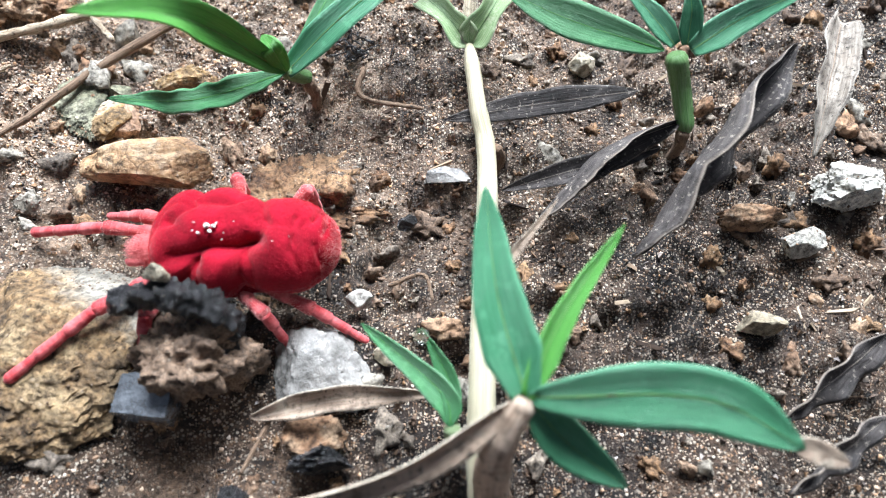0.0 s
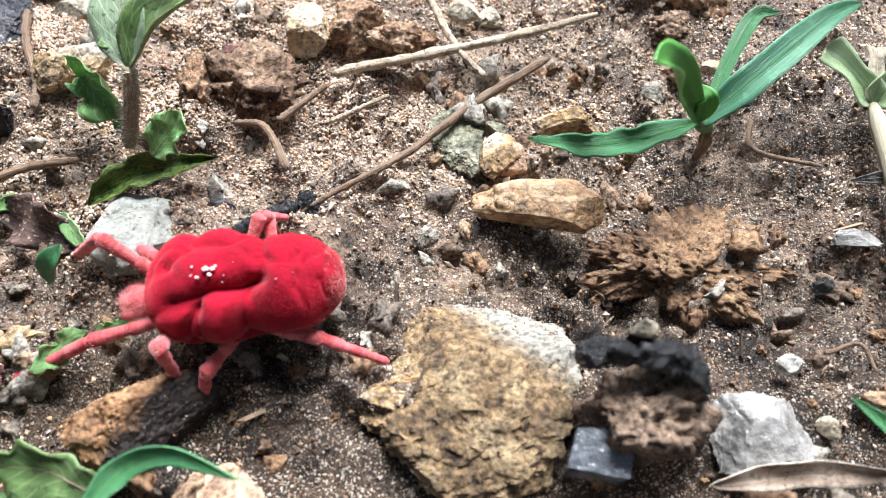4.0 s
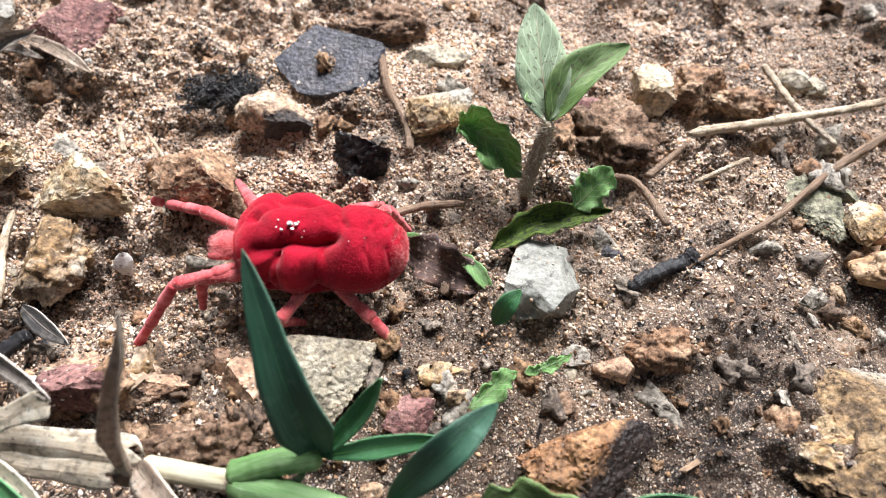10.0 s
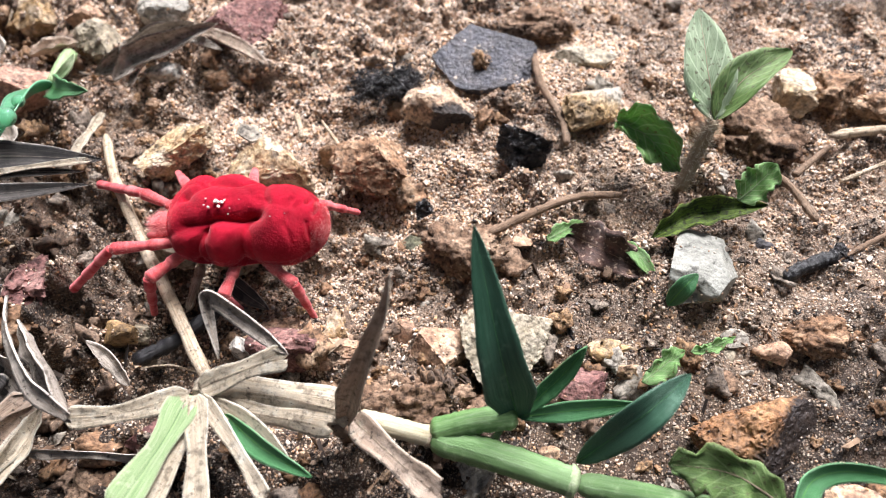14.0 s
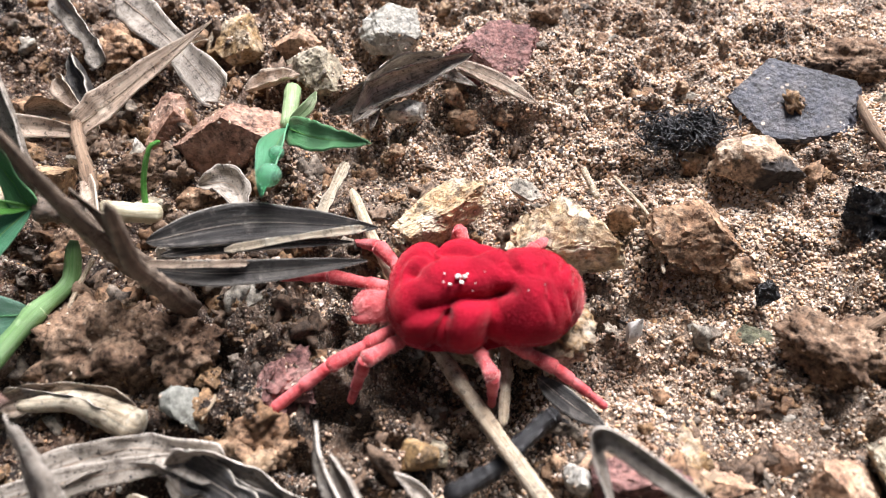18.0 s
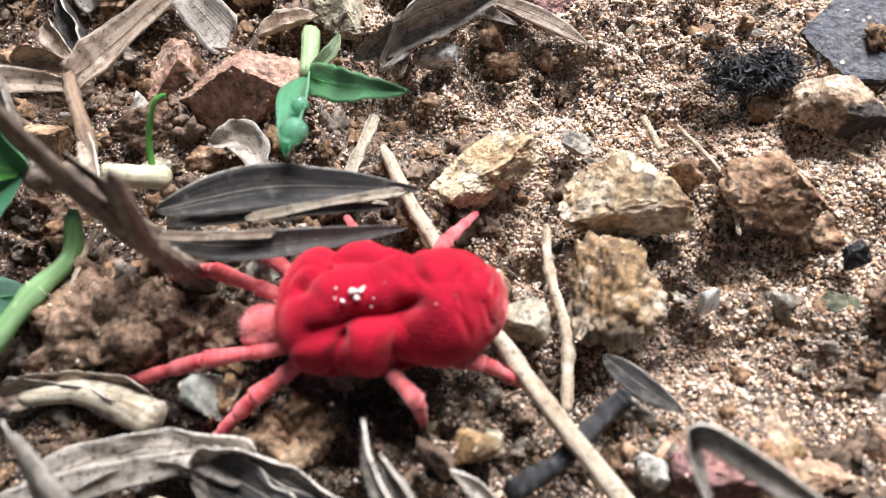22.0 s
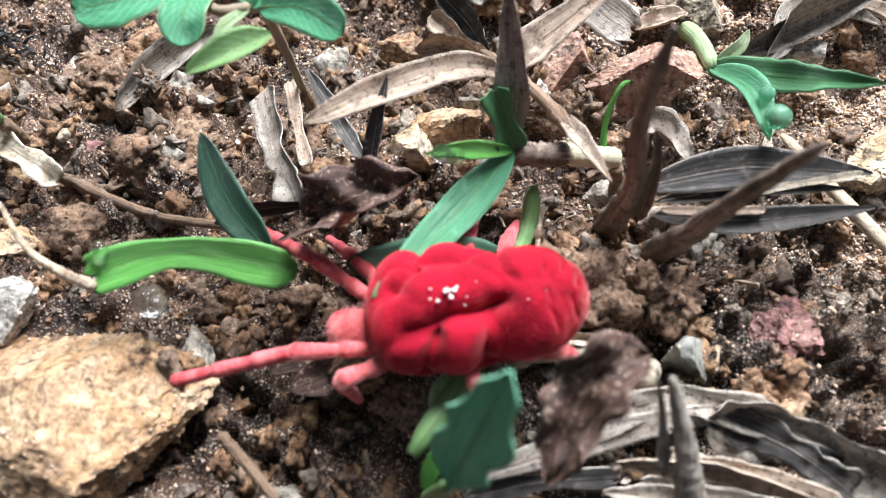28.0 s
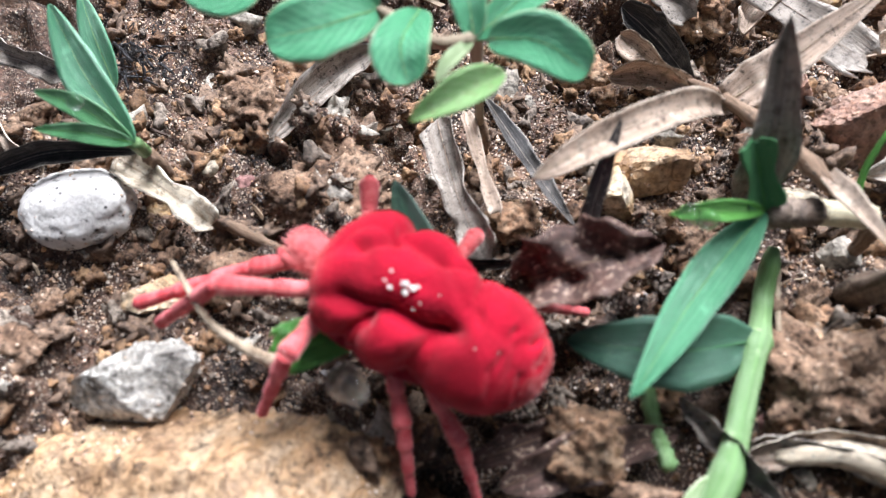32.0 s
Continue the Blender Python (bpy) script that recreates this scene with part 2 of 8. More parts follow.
def soil_material():
    """Moist brown soil: a fine matrix with sand grains bedded in it, dark humus patches and paler dry stretches; damp
    and shade are coloured in near the plants.
    """
    m, nt, b = material("moist_sandy_soil", 0.55, 0.45)
    v = coords(nt)
    wet = ramp(nt, noisy(nt, v, 75, 7, 0.66), [(0.35, (0.012, 0.008, 0.007)), (0.45, (0.052, 0.034, 0.024)), (0.55, (0.14, 0.094, 0.065)), (0.66, (0.27, 0.19, 0.134))])
    dry = ramp(nt, noisy(nt, v, 170, 6, 0.65), [(0.33, (0.028, 0.019, 0.014)), (0.42, (0.13, 0.088, 0.062)), (0.58, (0.35, 0.26, 0.187))])
    tc = nt.nodes.new("ShaderNodeTexCoord")
    mp = nt.nodes.new("ShaderNodeMapping")
    mp.inputs["Location"].default_value, mp.inputs["Scale"].default_value = (52 / 74, -38 / 36, 0), (1000 / 74, 1000 / 36, 0)
    ball_shape = nt.nodes.new("ShaderNodeTexGradient")
    ball_shape.gradient_type = "SPHERICAL"
    nt.links.new(tc.outputs["Object"], mp.inputs[0]), nt.links.new(mp.outputs[0], ball_shape.inputs[0])
    add = nt.nodes.new("ShaderNodeMath")
    add.operation = "MULTIPLY_ADD"
    nt.links.new(ball_shape.outputs["Fac"], add.inputs[0])
    add.inputs[1].default_value = 0.75
    nt.links.new(noisy(nt, v, 120, 4), add.inputs[2])
    c = mixed(nt, ramp(nt, add.outputs[0], [(0.55, (0, 0, 0)), (0.85, (1, 1, 1))]), wet, dry)
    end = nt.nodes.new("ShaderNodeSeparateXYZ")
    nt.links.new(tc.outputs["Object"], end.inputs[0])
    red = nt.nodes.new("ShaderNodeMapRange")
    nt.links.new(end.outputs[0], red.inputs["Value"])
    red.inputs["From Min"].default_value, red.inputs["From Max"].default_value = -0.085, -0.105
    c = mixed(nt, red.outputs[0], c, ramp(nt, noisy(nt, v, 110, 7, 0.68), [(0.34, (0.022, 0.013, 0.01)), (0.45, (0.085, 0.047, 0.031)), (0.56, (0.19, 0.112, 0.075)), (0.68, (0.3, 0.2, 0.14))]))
    # darker towards low y and the bank: damp plus shade painted into the colour
    for axis, plain_at, dark_at in ((1, 0.02, 0.004), (0, 0.006, 0.022)):
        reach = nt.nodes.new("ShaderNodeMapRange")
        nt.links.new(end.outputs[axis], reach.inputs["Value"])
        reach.inputs["From Min"].default_value, reach.inputs["From Max"].default_value = plain_at, dark_at
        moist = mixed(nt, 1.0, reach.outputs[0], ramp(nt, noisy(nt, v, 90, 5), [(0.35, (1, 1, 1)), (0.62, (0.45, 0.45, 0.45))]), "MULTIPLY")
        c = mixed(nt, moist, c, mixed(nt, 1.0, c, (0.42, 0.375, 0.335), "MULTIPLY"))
    # a dark ellipse in the soil colour, for damp and shade of near plants
    shade_damp_map = nt.nodes.new("ShaderNodeMapping")
    shade_damp_map.inputs["Location"].default_value, shade_damp_map.inputs["Scale"].default_value = (40 / 30, -2 / 17, 0), (1000 / 30, 1000 / 17, 0)
    shade_damp = nt.nodes.new("ShaderNodeTexGradient")
    shade_damp.gradient_type = "SPHERICAL"
    nt.links.new(tc.outputs["Object"], shade_damp_map.inputs[0]), nt.links.new(shade_damp_map.outputs[0], shade_damp.inputs[0])
    c = mixed(nt, ramp(nt, shade_damp.outputs["Fac"], [(0.0, (0, 0, 0)), (0.6, (0.9, 0.9, 0.9))]), c, mixed(nt, 1.0, c, (0.36, 0.33, 0.3), "MULTIPLY"))
    fine = ramp(nt, noisy(nt, v, 2600, 5, 0.75), [(0.36, (0.14, 0.125, 0.115)), (0.5, (0.95, 0.94, 0.92)), (0.64, (1.8, 1.73, 1.65))])
    c = mixed(nt, 0.85, c, fine, "MULTIPLY")
    humus = ramp(nt, noisy(nt, v, 520, 6, 0.72), [(0.38, (0.06, 0.052, 0.048)), (0.5, (1, 1, 1))])
    c = mixed(nt, ramp(nt, add.outputs[0], [(0.55, (0.9, 0.9, 0.9)), (0.9, (0.7, 0.7, 0.7))]), c, mixed(nt, 1.0, c, humus, "MULTIPLY"))
    # sand grains of several sizes bedded in the surface
    height = noisy(nt, v, 1500, 6, 0.72)
    for size, reach, share, paint in ((6800, 0.36, 0.48, (0.6, 0.48, 0.36)), (4200, 0.32, 0.58, (0.66, 0.57, 0.46)), (5400, 0.3, 0.64, (0.34, 0.2, 0.11))):
        vo = node(nt, "ShaderNodeTexVoronoi", Scale=size)
        nt.links.new(v, vo.inputs["Vector"])
        sep = nt.nodes.new("ShaderNodeSeparateXYZ")
        nt.links.new(vo.outputs["Color"], sep.inputs[0])
        chosen = ramp(nt, sep.outputs[0], [(share, (0, 0, 0)), (share + 0.02, (1, 1, 1))])
        spot = ramp(nt, vo.outputs["Distance"], [(reach, (1, 1, 1)), (reach + 0.1, (0, 0, 0))])
        where = ramp(nt, noisy(nt, v, 240, 4, 0.65), [(0.38, (0.15, 0.15, 0.15)), (0.58, (0.95, 0.95, 0.95))])
        mask = mixed(nt, 1.0, mixed(nt, 1.0, spot, chosen, "MULTIPLY"), where, "MULTIPLY")
        shade = ramp(nt, sep.outputs[1], [(0.0, tuple(0.55 * q for q in paint)), (0.5, paint), (1.0, tuple(min(0.8, 1.25 * q) for q in paint))])
        c = mixed(nt, mask, c, shade)
        rise = nt.nodes.new("ShaderNodeMath")
        rise.operation = "MULTIPLY_ADD"
        nt.links.new(mask, rise.inputs[0])
        rise.inputs[1].default_value = 0.35
        nt.links.new(height, rise.inputs[2])
        height = rise.outputs[0]
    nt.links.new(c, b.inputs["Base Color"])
    bumped(nt, b, height, 1.0, 0.0006)
    return m


def grain_material(name, stops, rough=0.45, spec=0.5, patches=((0.32, 0.28, 0.25), (0.95, 0.91, 0.87), (1.15, 1.12, 1.08))):
    """Grains that differ one from the next, in patches of darker and paler ones."""
    m, nt, b = material(name, rough, spec)
    g = nt.nodes.new("ShaderNodeNewGeometry")
    c = ramp(nt, g.outputs["Random Per Island"], stops)
    v = coords(nt)
    wide = ramp(nt, noisy(nt, v, 260, 4, 0.65), list(zip((0.38, 0.5, 0.62), patches)))
    fine = ramp(nt, noisy(nt, v, 4000, 2), [(0.3, (0.7, 0.68, 0.65)), (0.6, (1, 1, 1))])
    nt.links.new(mixed(nt, 0.6, mixed(nt, 1.0, c, wide, "MULTIPLY"), fine, "MULTIPLY"), b.inputs["Base Color"])
    return m


def clear_material(name, colour, rough, ior, weight):
    m, nt, b = material(name, rough, 0.5)
    cloud = ramp(nt, noisy(nt, coords(nt), 480, 6, 0.7), [(0.36, tuple(0.4 * q for q in colour)), (0.5, colour), (0.62, tuple(min(1.0, 1.5 * q) for q in colour))])
    nt.links.new(cloud if weight < 0.7 else mixed(nt, 0.0, colour, colour), b.inputs["Base Color"])
    b.inputs["IOR"].default_value, b.inputs["Transmission Weight"].default_value = ior, weight
    bumped(nt, b, noisy(nt, coords(nt), 700, 5, 0.7), 0.7, 0.0004)
    return m


def velvet_material(name, deep, lit, sheen, stretch=(1, 1, 1)):
    m, nt, b = material(name, 0.85, 0.15)
    v = coords(nt)
    c = ramp(nt, noisy(nt, coords(nt, "Object", stretch), 420, 4), [(0.35, deep), (0.62, lit)])
    nt.links.new(c, b.inputs["Base Color"])
    b.inputs["Sheen Weight"].default_value = sheen
    b.inputs["Sheen Roughness"].default_value = 0.45
    b.inputs["Sheen Tint"].default_value = (1.0, 0.5, 0.5, 1)
    bumped(nt, b, noisy(nt, v, 5200, 3), 0.6, 0.00012)
    return m


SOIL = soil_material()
SAND = grain_material("quartz_sand", [(0.0, (0.42, 0.275, 0.185)), (0.14, (0.58, 0.435, 0.32)), (0.36, (0.67, 0.545, 0.42)), (0.5, (0.57, 0.345, 0.175)), (0.6, (0.64, 0.485, 0.39)), (0.74, (0.7, 0.62, 0.52)), (0.88, (0.76, 0.71, 0.65)), (0.91, (0.23, 0.145, 0.095)), (0.95, (0.035, 0.028, 0.026))], 0.55, 0.3, ((0.45, 0.39, 0.35), (0.93, 0.885, 0.84), (1.06, 1.03, 1.0)))
CRUMB = grain_material("wet_soil_grains", [(0.0, (0.13, 0.083, 0.055)), (0.2, (0.24, 0.16, 0.105)), (0.4, (0.34, 0.225, 0.135)), (0.55, (0.27, 0.19, 0.135)), (0.7, (0.35, 0.265, 0.19)), (0.8, (0.17, 0.113, 0.078)), (0.94, (0.37, 0.3, 0.23))], 0.45, 0.4, ((0.14, 0.12, 0.11), (0.85, 0.8, 0.74), (1.25, 1.17, 1.08)))
# dark grains whose colour stands for both damp soil and plant shade
DAMP_SHADE = grain_material("damp_shade_grains", [(0.0, (0.035, 0.022, 0.016)), (0.25, (0.08, 0.05, 0.034)), (0.5, (0.14, 0.09, 0.056)), (0.7, (0.09, 0.062, 0.045)), (0.9, (0.26, 0.19, 0.135))], 0.38, 0.45)
GRIT = grain_material("dark_grit", [(0.0, (0.012, 0.01, 0.009)), (0.5, (0.03, 0.02, 0.015)), (0.9, (0.07, 0.042, 0.028))], 0.5, 0.4)
DEBRIS = grain_material("plant_debris", [(0.0, (0.02, 0.016, 0.014)), (0.45, (0.07, 0.045, 0.03)), (0.7, (0.25, 0.17, 0.11)), (0.9, (0.5, 0.42, 0.31))], 0.7, 0.3)
STONES = {
    "ochre": stone_material("ochre_rock", (0.1, 0.065, 0.04), (0.36, 0.23, 0.1), (0.62, 0.54, 0.42)),
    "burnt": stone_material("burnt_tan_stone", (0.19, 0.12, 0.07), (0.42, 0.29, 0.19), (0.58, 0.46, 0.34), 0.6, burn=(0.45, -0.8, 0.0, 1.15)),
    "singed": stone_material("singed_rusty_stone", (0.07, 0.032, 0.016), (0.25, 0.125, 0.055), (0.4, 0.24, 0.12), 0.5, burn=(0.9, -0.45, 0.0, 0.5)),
    "capped": stone_material("white_topped_ochre_stone", (0.13, 0.08, 0.04), (0.4, 0.27, 0.13), (0.6, 0.49, 0.34), 0.6, cap=(0.15, 0.75, 0.6, 0.9)),
    "faced": stone_material("soil_crusted_ochre_rock", (0.07, 0.048, 0.03), (0.26, 0.17, 0.085), (0.44, 0.33, 0.19), 0.65, mottle=0.9, cells=0.8, size=3000, cap=(0.5, 0.75, 0.2, 2.4)),
    "greenish": stone_material("greenish_grey_stone", (0.12, 0.122, 0.1), (0.25, 0.255, 0.22), (0.34, 0.34, 0.3), 0.6, 1100, 0.15, 0.4, 0.35, 0.25, veins=0.25),
    "crusted": stone_material("ochre_crusted_rock", (0.06, 0.04, 0.025), (0.28, 0.175, 0.08), (0.58, 0.52, 0.43), 0.75),
    "brown": stone_material("brown_clod", (0.055, 0.034, 0.022), (0.18, 0.112, 0.072), (0.34, 0.24, 0.165), 0.85, 1100, 0.6, 0.25, 0.95),
    "rust": stone_material("rusty_stone", (0.07, 0.038, 0.022), (0.26, 0.15, 0.085), (0.46, 0.335, 0.22), 0.75, 900, 0.55, 0.3, 0.95),
    "pink": stone_material("pinkish_stone", (0.19, 0.1, 0.06), (0.42, 0.265, 0.17), (0.57, 0.42, 0.3), 0.6),
    "rosy": stone_material("pinkish_brown_rock", (0.2, 0.1, 0.065), (0.38, 0.215, 0.15), (0.52, 0.37, 0.285), 0.5, 1000, 0.3, 0.45, 0.6, 0.6, 3000),
    "purple": stone_material("maroon_stone", (0.08, 0.035, 0.035), (0.19, 0.09, 0.08), (0.3, 0.17, 0.15), 0.8, 1100),
    "black": stone_material("charcoal", (0.005, 0.005, 0.006), (0.012, 0.012, 0.013), (0.04, 0.04, 0.045), 0.28, 1200, 0.25, 0.6, 0.85, 0.9, 2600),
    "white": stone_material("pale_grey_stone", (0.26, 0.24, 0.2), (0.5, 0.48, 0.43), (0.64, 0.62, 0.57), 0.65),
    "yellow": stone_material("yellowish_quartz", (0.26, 0.125, 0.045), (0.54, 0.41, 0.24), (0.68, 0.63, 0.53), 0.4, 800, 0.25, 0.45, 0.7, 0.6, 2400, veins=0.95),
    "cream": stone_material("cream_stone", (0.17, 0.14, 0.095), (0.36, 0.31, 0.22), (0.52, 0.47, 0.37), 0.6, 900, 0.35, 0.4, 0.7, veins=0.4),
    "slate": stone_material("blue_grey_slate", (0.016, 0.014, 0.015), (0.045, 0.047, 0.062), (0.12, 0.11, 0.11), 0.4, 700, 0.8, 0.4, 0.8, 0.4, veins=0.6),
    "grey": stone_material("grey_stone", (0.14, 0.125, 0.1), (0.3, 0.27, 0.22), (0.46, 0.43, 0.37), 0.7),
    "tan": stone_material("tan_rock", (0.15, 0.075, 0.035), (0.37, 0.225, 0.11), (0.5, 0.38, 0.25), 0.55, 800, 0.3, 0.4, 0.6, 0.35, veins=0.8),
    "pale": stone_material("pale_flat_stone", (0.22, 0.205, 0.165), (0.36, 0.345, 0.295), (0.46, 0.445, 0.395), 0.55, 900, 0.12, 0.4, 0.5, 0.35, veins=0.35),
    "lichen": stone_material("lichen_grown_stone", (0.05, 0.052, 0.034), (0.165, 0.165, 0.105), (0.32, 0.31, 0.225), 0.8, 1000),
    "speckled": stone_material("speckled_white_stone", (0.5, 0.48, 0.44), (0.6, 0.58, 0.54), (0.66, 0.64, 0.6), 0.55, 900, 0.0, 0.4, 0.15, 0.15, specks=1),
}
CLODS = [
    stone_material("dark_soil_clod", (0.04, 0.027, 0.02), (0.15, 0.098, 0.064), (0.3, 0.21, 0.145), 0.7, 1500, 0.6, 0.4),
    stone_material("rusty_soil_clod", (0.06, 0.03, 0.017), (0.2, 0.11, 0.055), (0.36, 0.23, 0.12), 0.7, 1500, 0.6, 0.4),
    stone_material("grey_soil_clod", (0.05, 0.04, 0.034), (0.17, 0.135, 0.105), (0.33, 0.28, 0.22), 0.7, 1500, 0.6, 0.4),
]
QUARTZ = clear_material("cloudy_quartz", (0.42, 0.4, 0.37), 0.14, 1.45, 0.45)
CRYSTAL = clear_material("grey_crystal", (0.3, 0.32, 0.35), 0.08, 1.6, 0.55)
WATER = clear_material("dew_water", (0.96, 1.0, 0.98), 0.02, 1.33, 1.0)
BUBBLE = clear_material("froth_on_leaf", (0.35, 0.75, 0.5), 0.08, 1.33, 0.8)
LEAVES = {
    "green": blade_material("grass_blade", (0.065, 0.22, 0.08), (0.045, 0.16, 0.055), (0.12, 0.3, 0.13), worn=0.26),
    "bright": blade_material("young_grass_blade", (0.11, 0.35, 0.055), (0.07, 0.255, 0.045), (0.18, 0.44, 0.11), 0.36, 0.2),
    "teal": blade_material("blue_green_blade", (0.075, 0.25, 0.125), (0.05, 0.19, 0.09), (0.14, 0.35, 0.2), 0.32, 0.12, worn=0.26),
    "dark": blade_material("dark_grass_blade", (0.04, 0.12, 0.07), (0.022, 0.08, 0.045), (0.1, 0.2, 0.135), 0.34, 0.06, worn=0.27),
    "pale": blade_material("pale_green_sheath", (0.34, 0.47, 0.23), (0.22, 0.36, 0.14), (0.55, 0.58, 0.4), 0.45, 0.15, 0.0, (0, 0, 0), 0.25),
    "lace": blade_material("pale_eaten_leaf", (0.22, 0.43, 0.13), (0.15, 0.33, 0.08), (0.36, 0.54, 0.26), 0.45, 0.35, 0.35, (0.2, 0.12, 0.06), pinnate=7),
    "olive": blade_material("olive_green_leaf", (0.11, 0.2, 0.05), (0.07, 0.13, 0.032), (0.2, 0.28, 0.1), 0.5, 0.15, 0.6, (0.06, 0.05, 0.02), 0.27, 6),
    "dusty": blade_material("dusty_grey_green_leaf", (0.22, 0.3, 0.17), (0.16, 0.23, 0.12), (0.31, 0.37, 0.25), 0.65, 0.15, 0.5, (0.07, 0.06, 0.03), 0.27, 6),
    "aqua": blade_material("pale_blue_green_blade", (0.14, 0.45, 0.26), (0.1, 0.37, 0.2), (0.25, 0.55, 0.38), 0.3, 0.2),
    "bark": blade_material("brown_streaked_spike", (0.15, 0.105, 0.075), (0.028, 0.02, 0.015), (0.36, 0.29, 0.22), 0.6, 0.0, 0.2, (0.02, 0.015, 0.012), 0.4),
    "char": blade_material("charred_wood", (0.01, 0.01, 0.011), (0.005, 0.005, 0.005), (0.02, 0.02, 0.021), 0.32, 0.0, 0.0, (0, 0, 0), 0.2),
    "moss": blade_material("mossy_rolled_leaf", (0.08, 0.14, 0.012), (0.018, 0.022, 0.008), (0.2, 0.29, 0.03), 0.6, 0.1, 0.9, (0.012, 0.01, 0.007), 0.5),
    "clover": blade_material("clover_leaflet", (0.06, 0.3, 0.13), (0.04, 0.2, 0.09), (0.13, 0.4, 0.21), 0.42, 0.18, pinnate=9, rim_colour=(0.5, 0.62, 0.36)),
    "dry": blade_material("dry_tan_blade", (0.55, 0.42, 0.315), (0.36, 0.245, 0.17), (0.66, 0.55, 0.44), 0.6, 0.2, 0.25, (0.05, 0.04, 0.03), 0.35),
    "grey": blade_material("weathered_grey_blade", (0.44, 0.385, 0.32), (0.23, 0.185, 0.145), (0.6, 0.545, 0.47), 0.65, 0.1, 0.35, (0.03, 0.025, 0.022), 0.55),
    "black": blade_material("blackened_dead_blade", (0.03, 0.027, 0.025), (0.01, 0.009, 0.009), (0.2, 0.18, 0.155), 0.5, 0.0, 0.0, (0.5, 0.46, 0.4), 0.4, 0, (0.66, 0.6, 0.5)),
    "sooty": blade_material("sooty_grey_dead_blade", (0.075, 0.064, 0.06), (0.032, 0.027, 0.026), (0.15, 0.132, 0.122), 0.6, 0.03, 0.35, (0.42, 0.37, 0.31), 0.4, 0, (0.3, 0.25, 0.2)),
    "brown": blade_material("brown_withered_leaf", (0.09, 0.048, 0.036), (0.04, 0.021, 0.016), (0.18, 0.105, 0.078), 0.6, 0.05, 0.55, (0.5, 0.38, 0.28), 0.6),
    "white": blade_material("bleached_bract", (0.63, 0.545, 0.4), (0.44, 0.33, 0.21), (0.7, 0.64, 0.52), 0.6, 0.15, 0.05, (0.12, 0.08, 0.05), 0.3),
    "straw": blade_material("bleached_straw", (0.53, 0.42, 0.285), (0.29, 0.195, 0.115), (0.63, 0.56, 0.44), 0.5, 0.0, 0.25, (0.1, 0.06, 0.035), 0.5),
    "twig": blade_material("brown_twig", (0.22, 0.14, 0.085), (0.09, 0.055, 0.035), (0.36, 0.27, 0.19), 0.8, 0.0, 0.4),
    "stem": blade_material("pale_green_stem", (0.14, 0.27, 0.09), (0.09, 0.2, 0.055), (0.26, 0.36, 0.19), 0.4, 0.05, 0.0, (0, 0, 0), 0.2),
    "cream": blade_material("cream_stem", (0.57, 0.51, 0.34), (0.42, 0.36, 0.22), (0.64, 0.6, 0.46), 0.45, 0.05),
    "fuzz": blade_material("hairy_brownish_stem", (0.36, 0.27, 0.19), (0.22, 0.17, 0.1), (0.42, 0.4, 0.26), 0.7, 0.1),
}
VELVET = velvet_material("scarlet_velvet", (0.21, 0.0, 0.01), (0.36, 0.001, 0.018), 0.36)
LEG_SKIN = velvet_material("rosy_leg_skin", (0.4, 0.025, 0.032), (0.64, 0.16, 0.16), 0.5, (3.0, 1.2, 1.2))
FUR = velvet_material("scarlet_fur", (0.46, 0.004, 0.02), (0.62, 0.03, 0.045), 0.2)
PALE_FUR = velvet_material("pale_pink_fur", (0.68, 0.3, 0.27), (0.8, 0.5, 0.45), 0.3)
WHITE_GRAIN = grain_material("white_grain", [(0.0, (0.82, 0.8, 0.74)), (1.0, (0.88, 0.87, 0.84))])
ROSE_FUR = velvet_material("rosy_fringe", (0.66, 0.17, 0.17), (0.78, 0.33, 0.31), 0.3)

# ---- shapes ----
RNG = np.random.default_rng(7)
TABLE = RNG.random((256, 256))


def lattice(x, y, scale, shift=0.0):
    """Smooth noise from 0 to 1, for arrays of millimetres."""
    u, v = np.asarray(x) / scale + shift + 1000, np.asarray(y) / scale + shift * 1.7 + 1000
    i, j = np.floor(u).astype(int), np.floor(v).astype(int)
    a, b = u - i, v - j
    a, b = a * a * (3 - 2 * a), b * b * (3 - 2 * b)
    g = lambda p, q: TABLE[p % 256, q % 256]
    return (g(i, j) * (1 - a) + g(i + 1, j) * a) * (1 - b) + (g(i, j + 1) * (1 - a) + g(i + 1, j + 1) * a) * b


def sandy(x, y):
    """1 where dry sand lies, 0 on the moist crumbly soil."""
    along = np.where(x < -66, (x + 66) / 30, (x + 66) / 46)
    spill = 0.33 * np.exp(-((x + 70) / 14) ** 2 - ((y - 14) / 8) ** 2)
    return np.maximum(spill, np.exp(-(along ** 2 + ((y - 38) / np.where(y < 38, 17 - 5 * np.clip((x + 52) / 20, 0, 1), 24)) ** 2)))


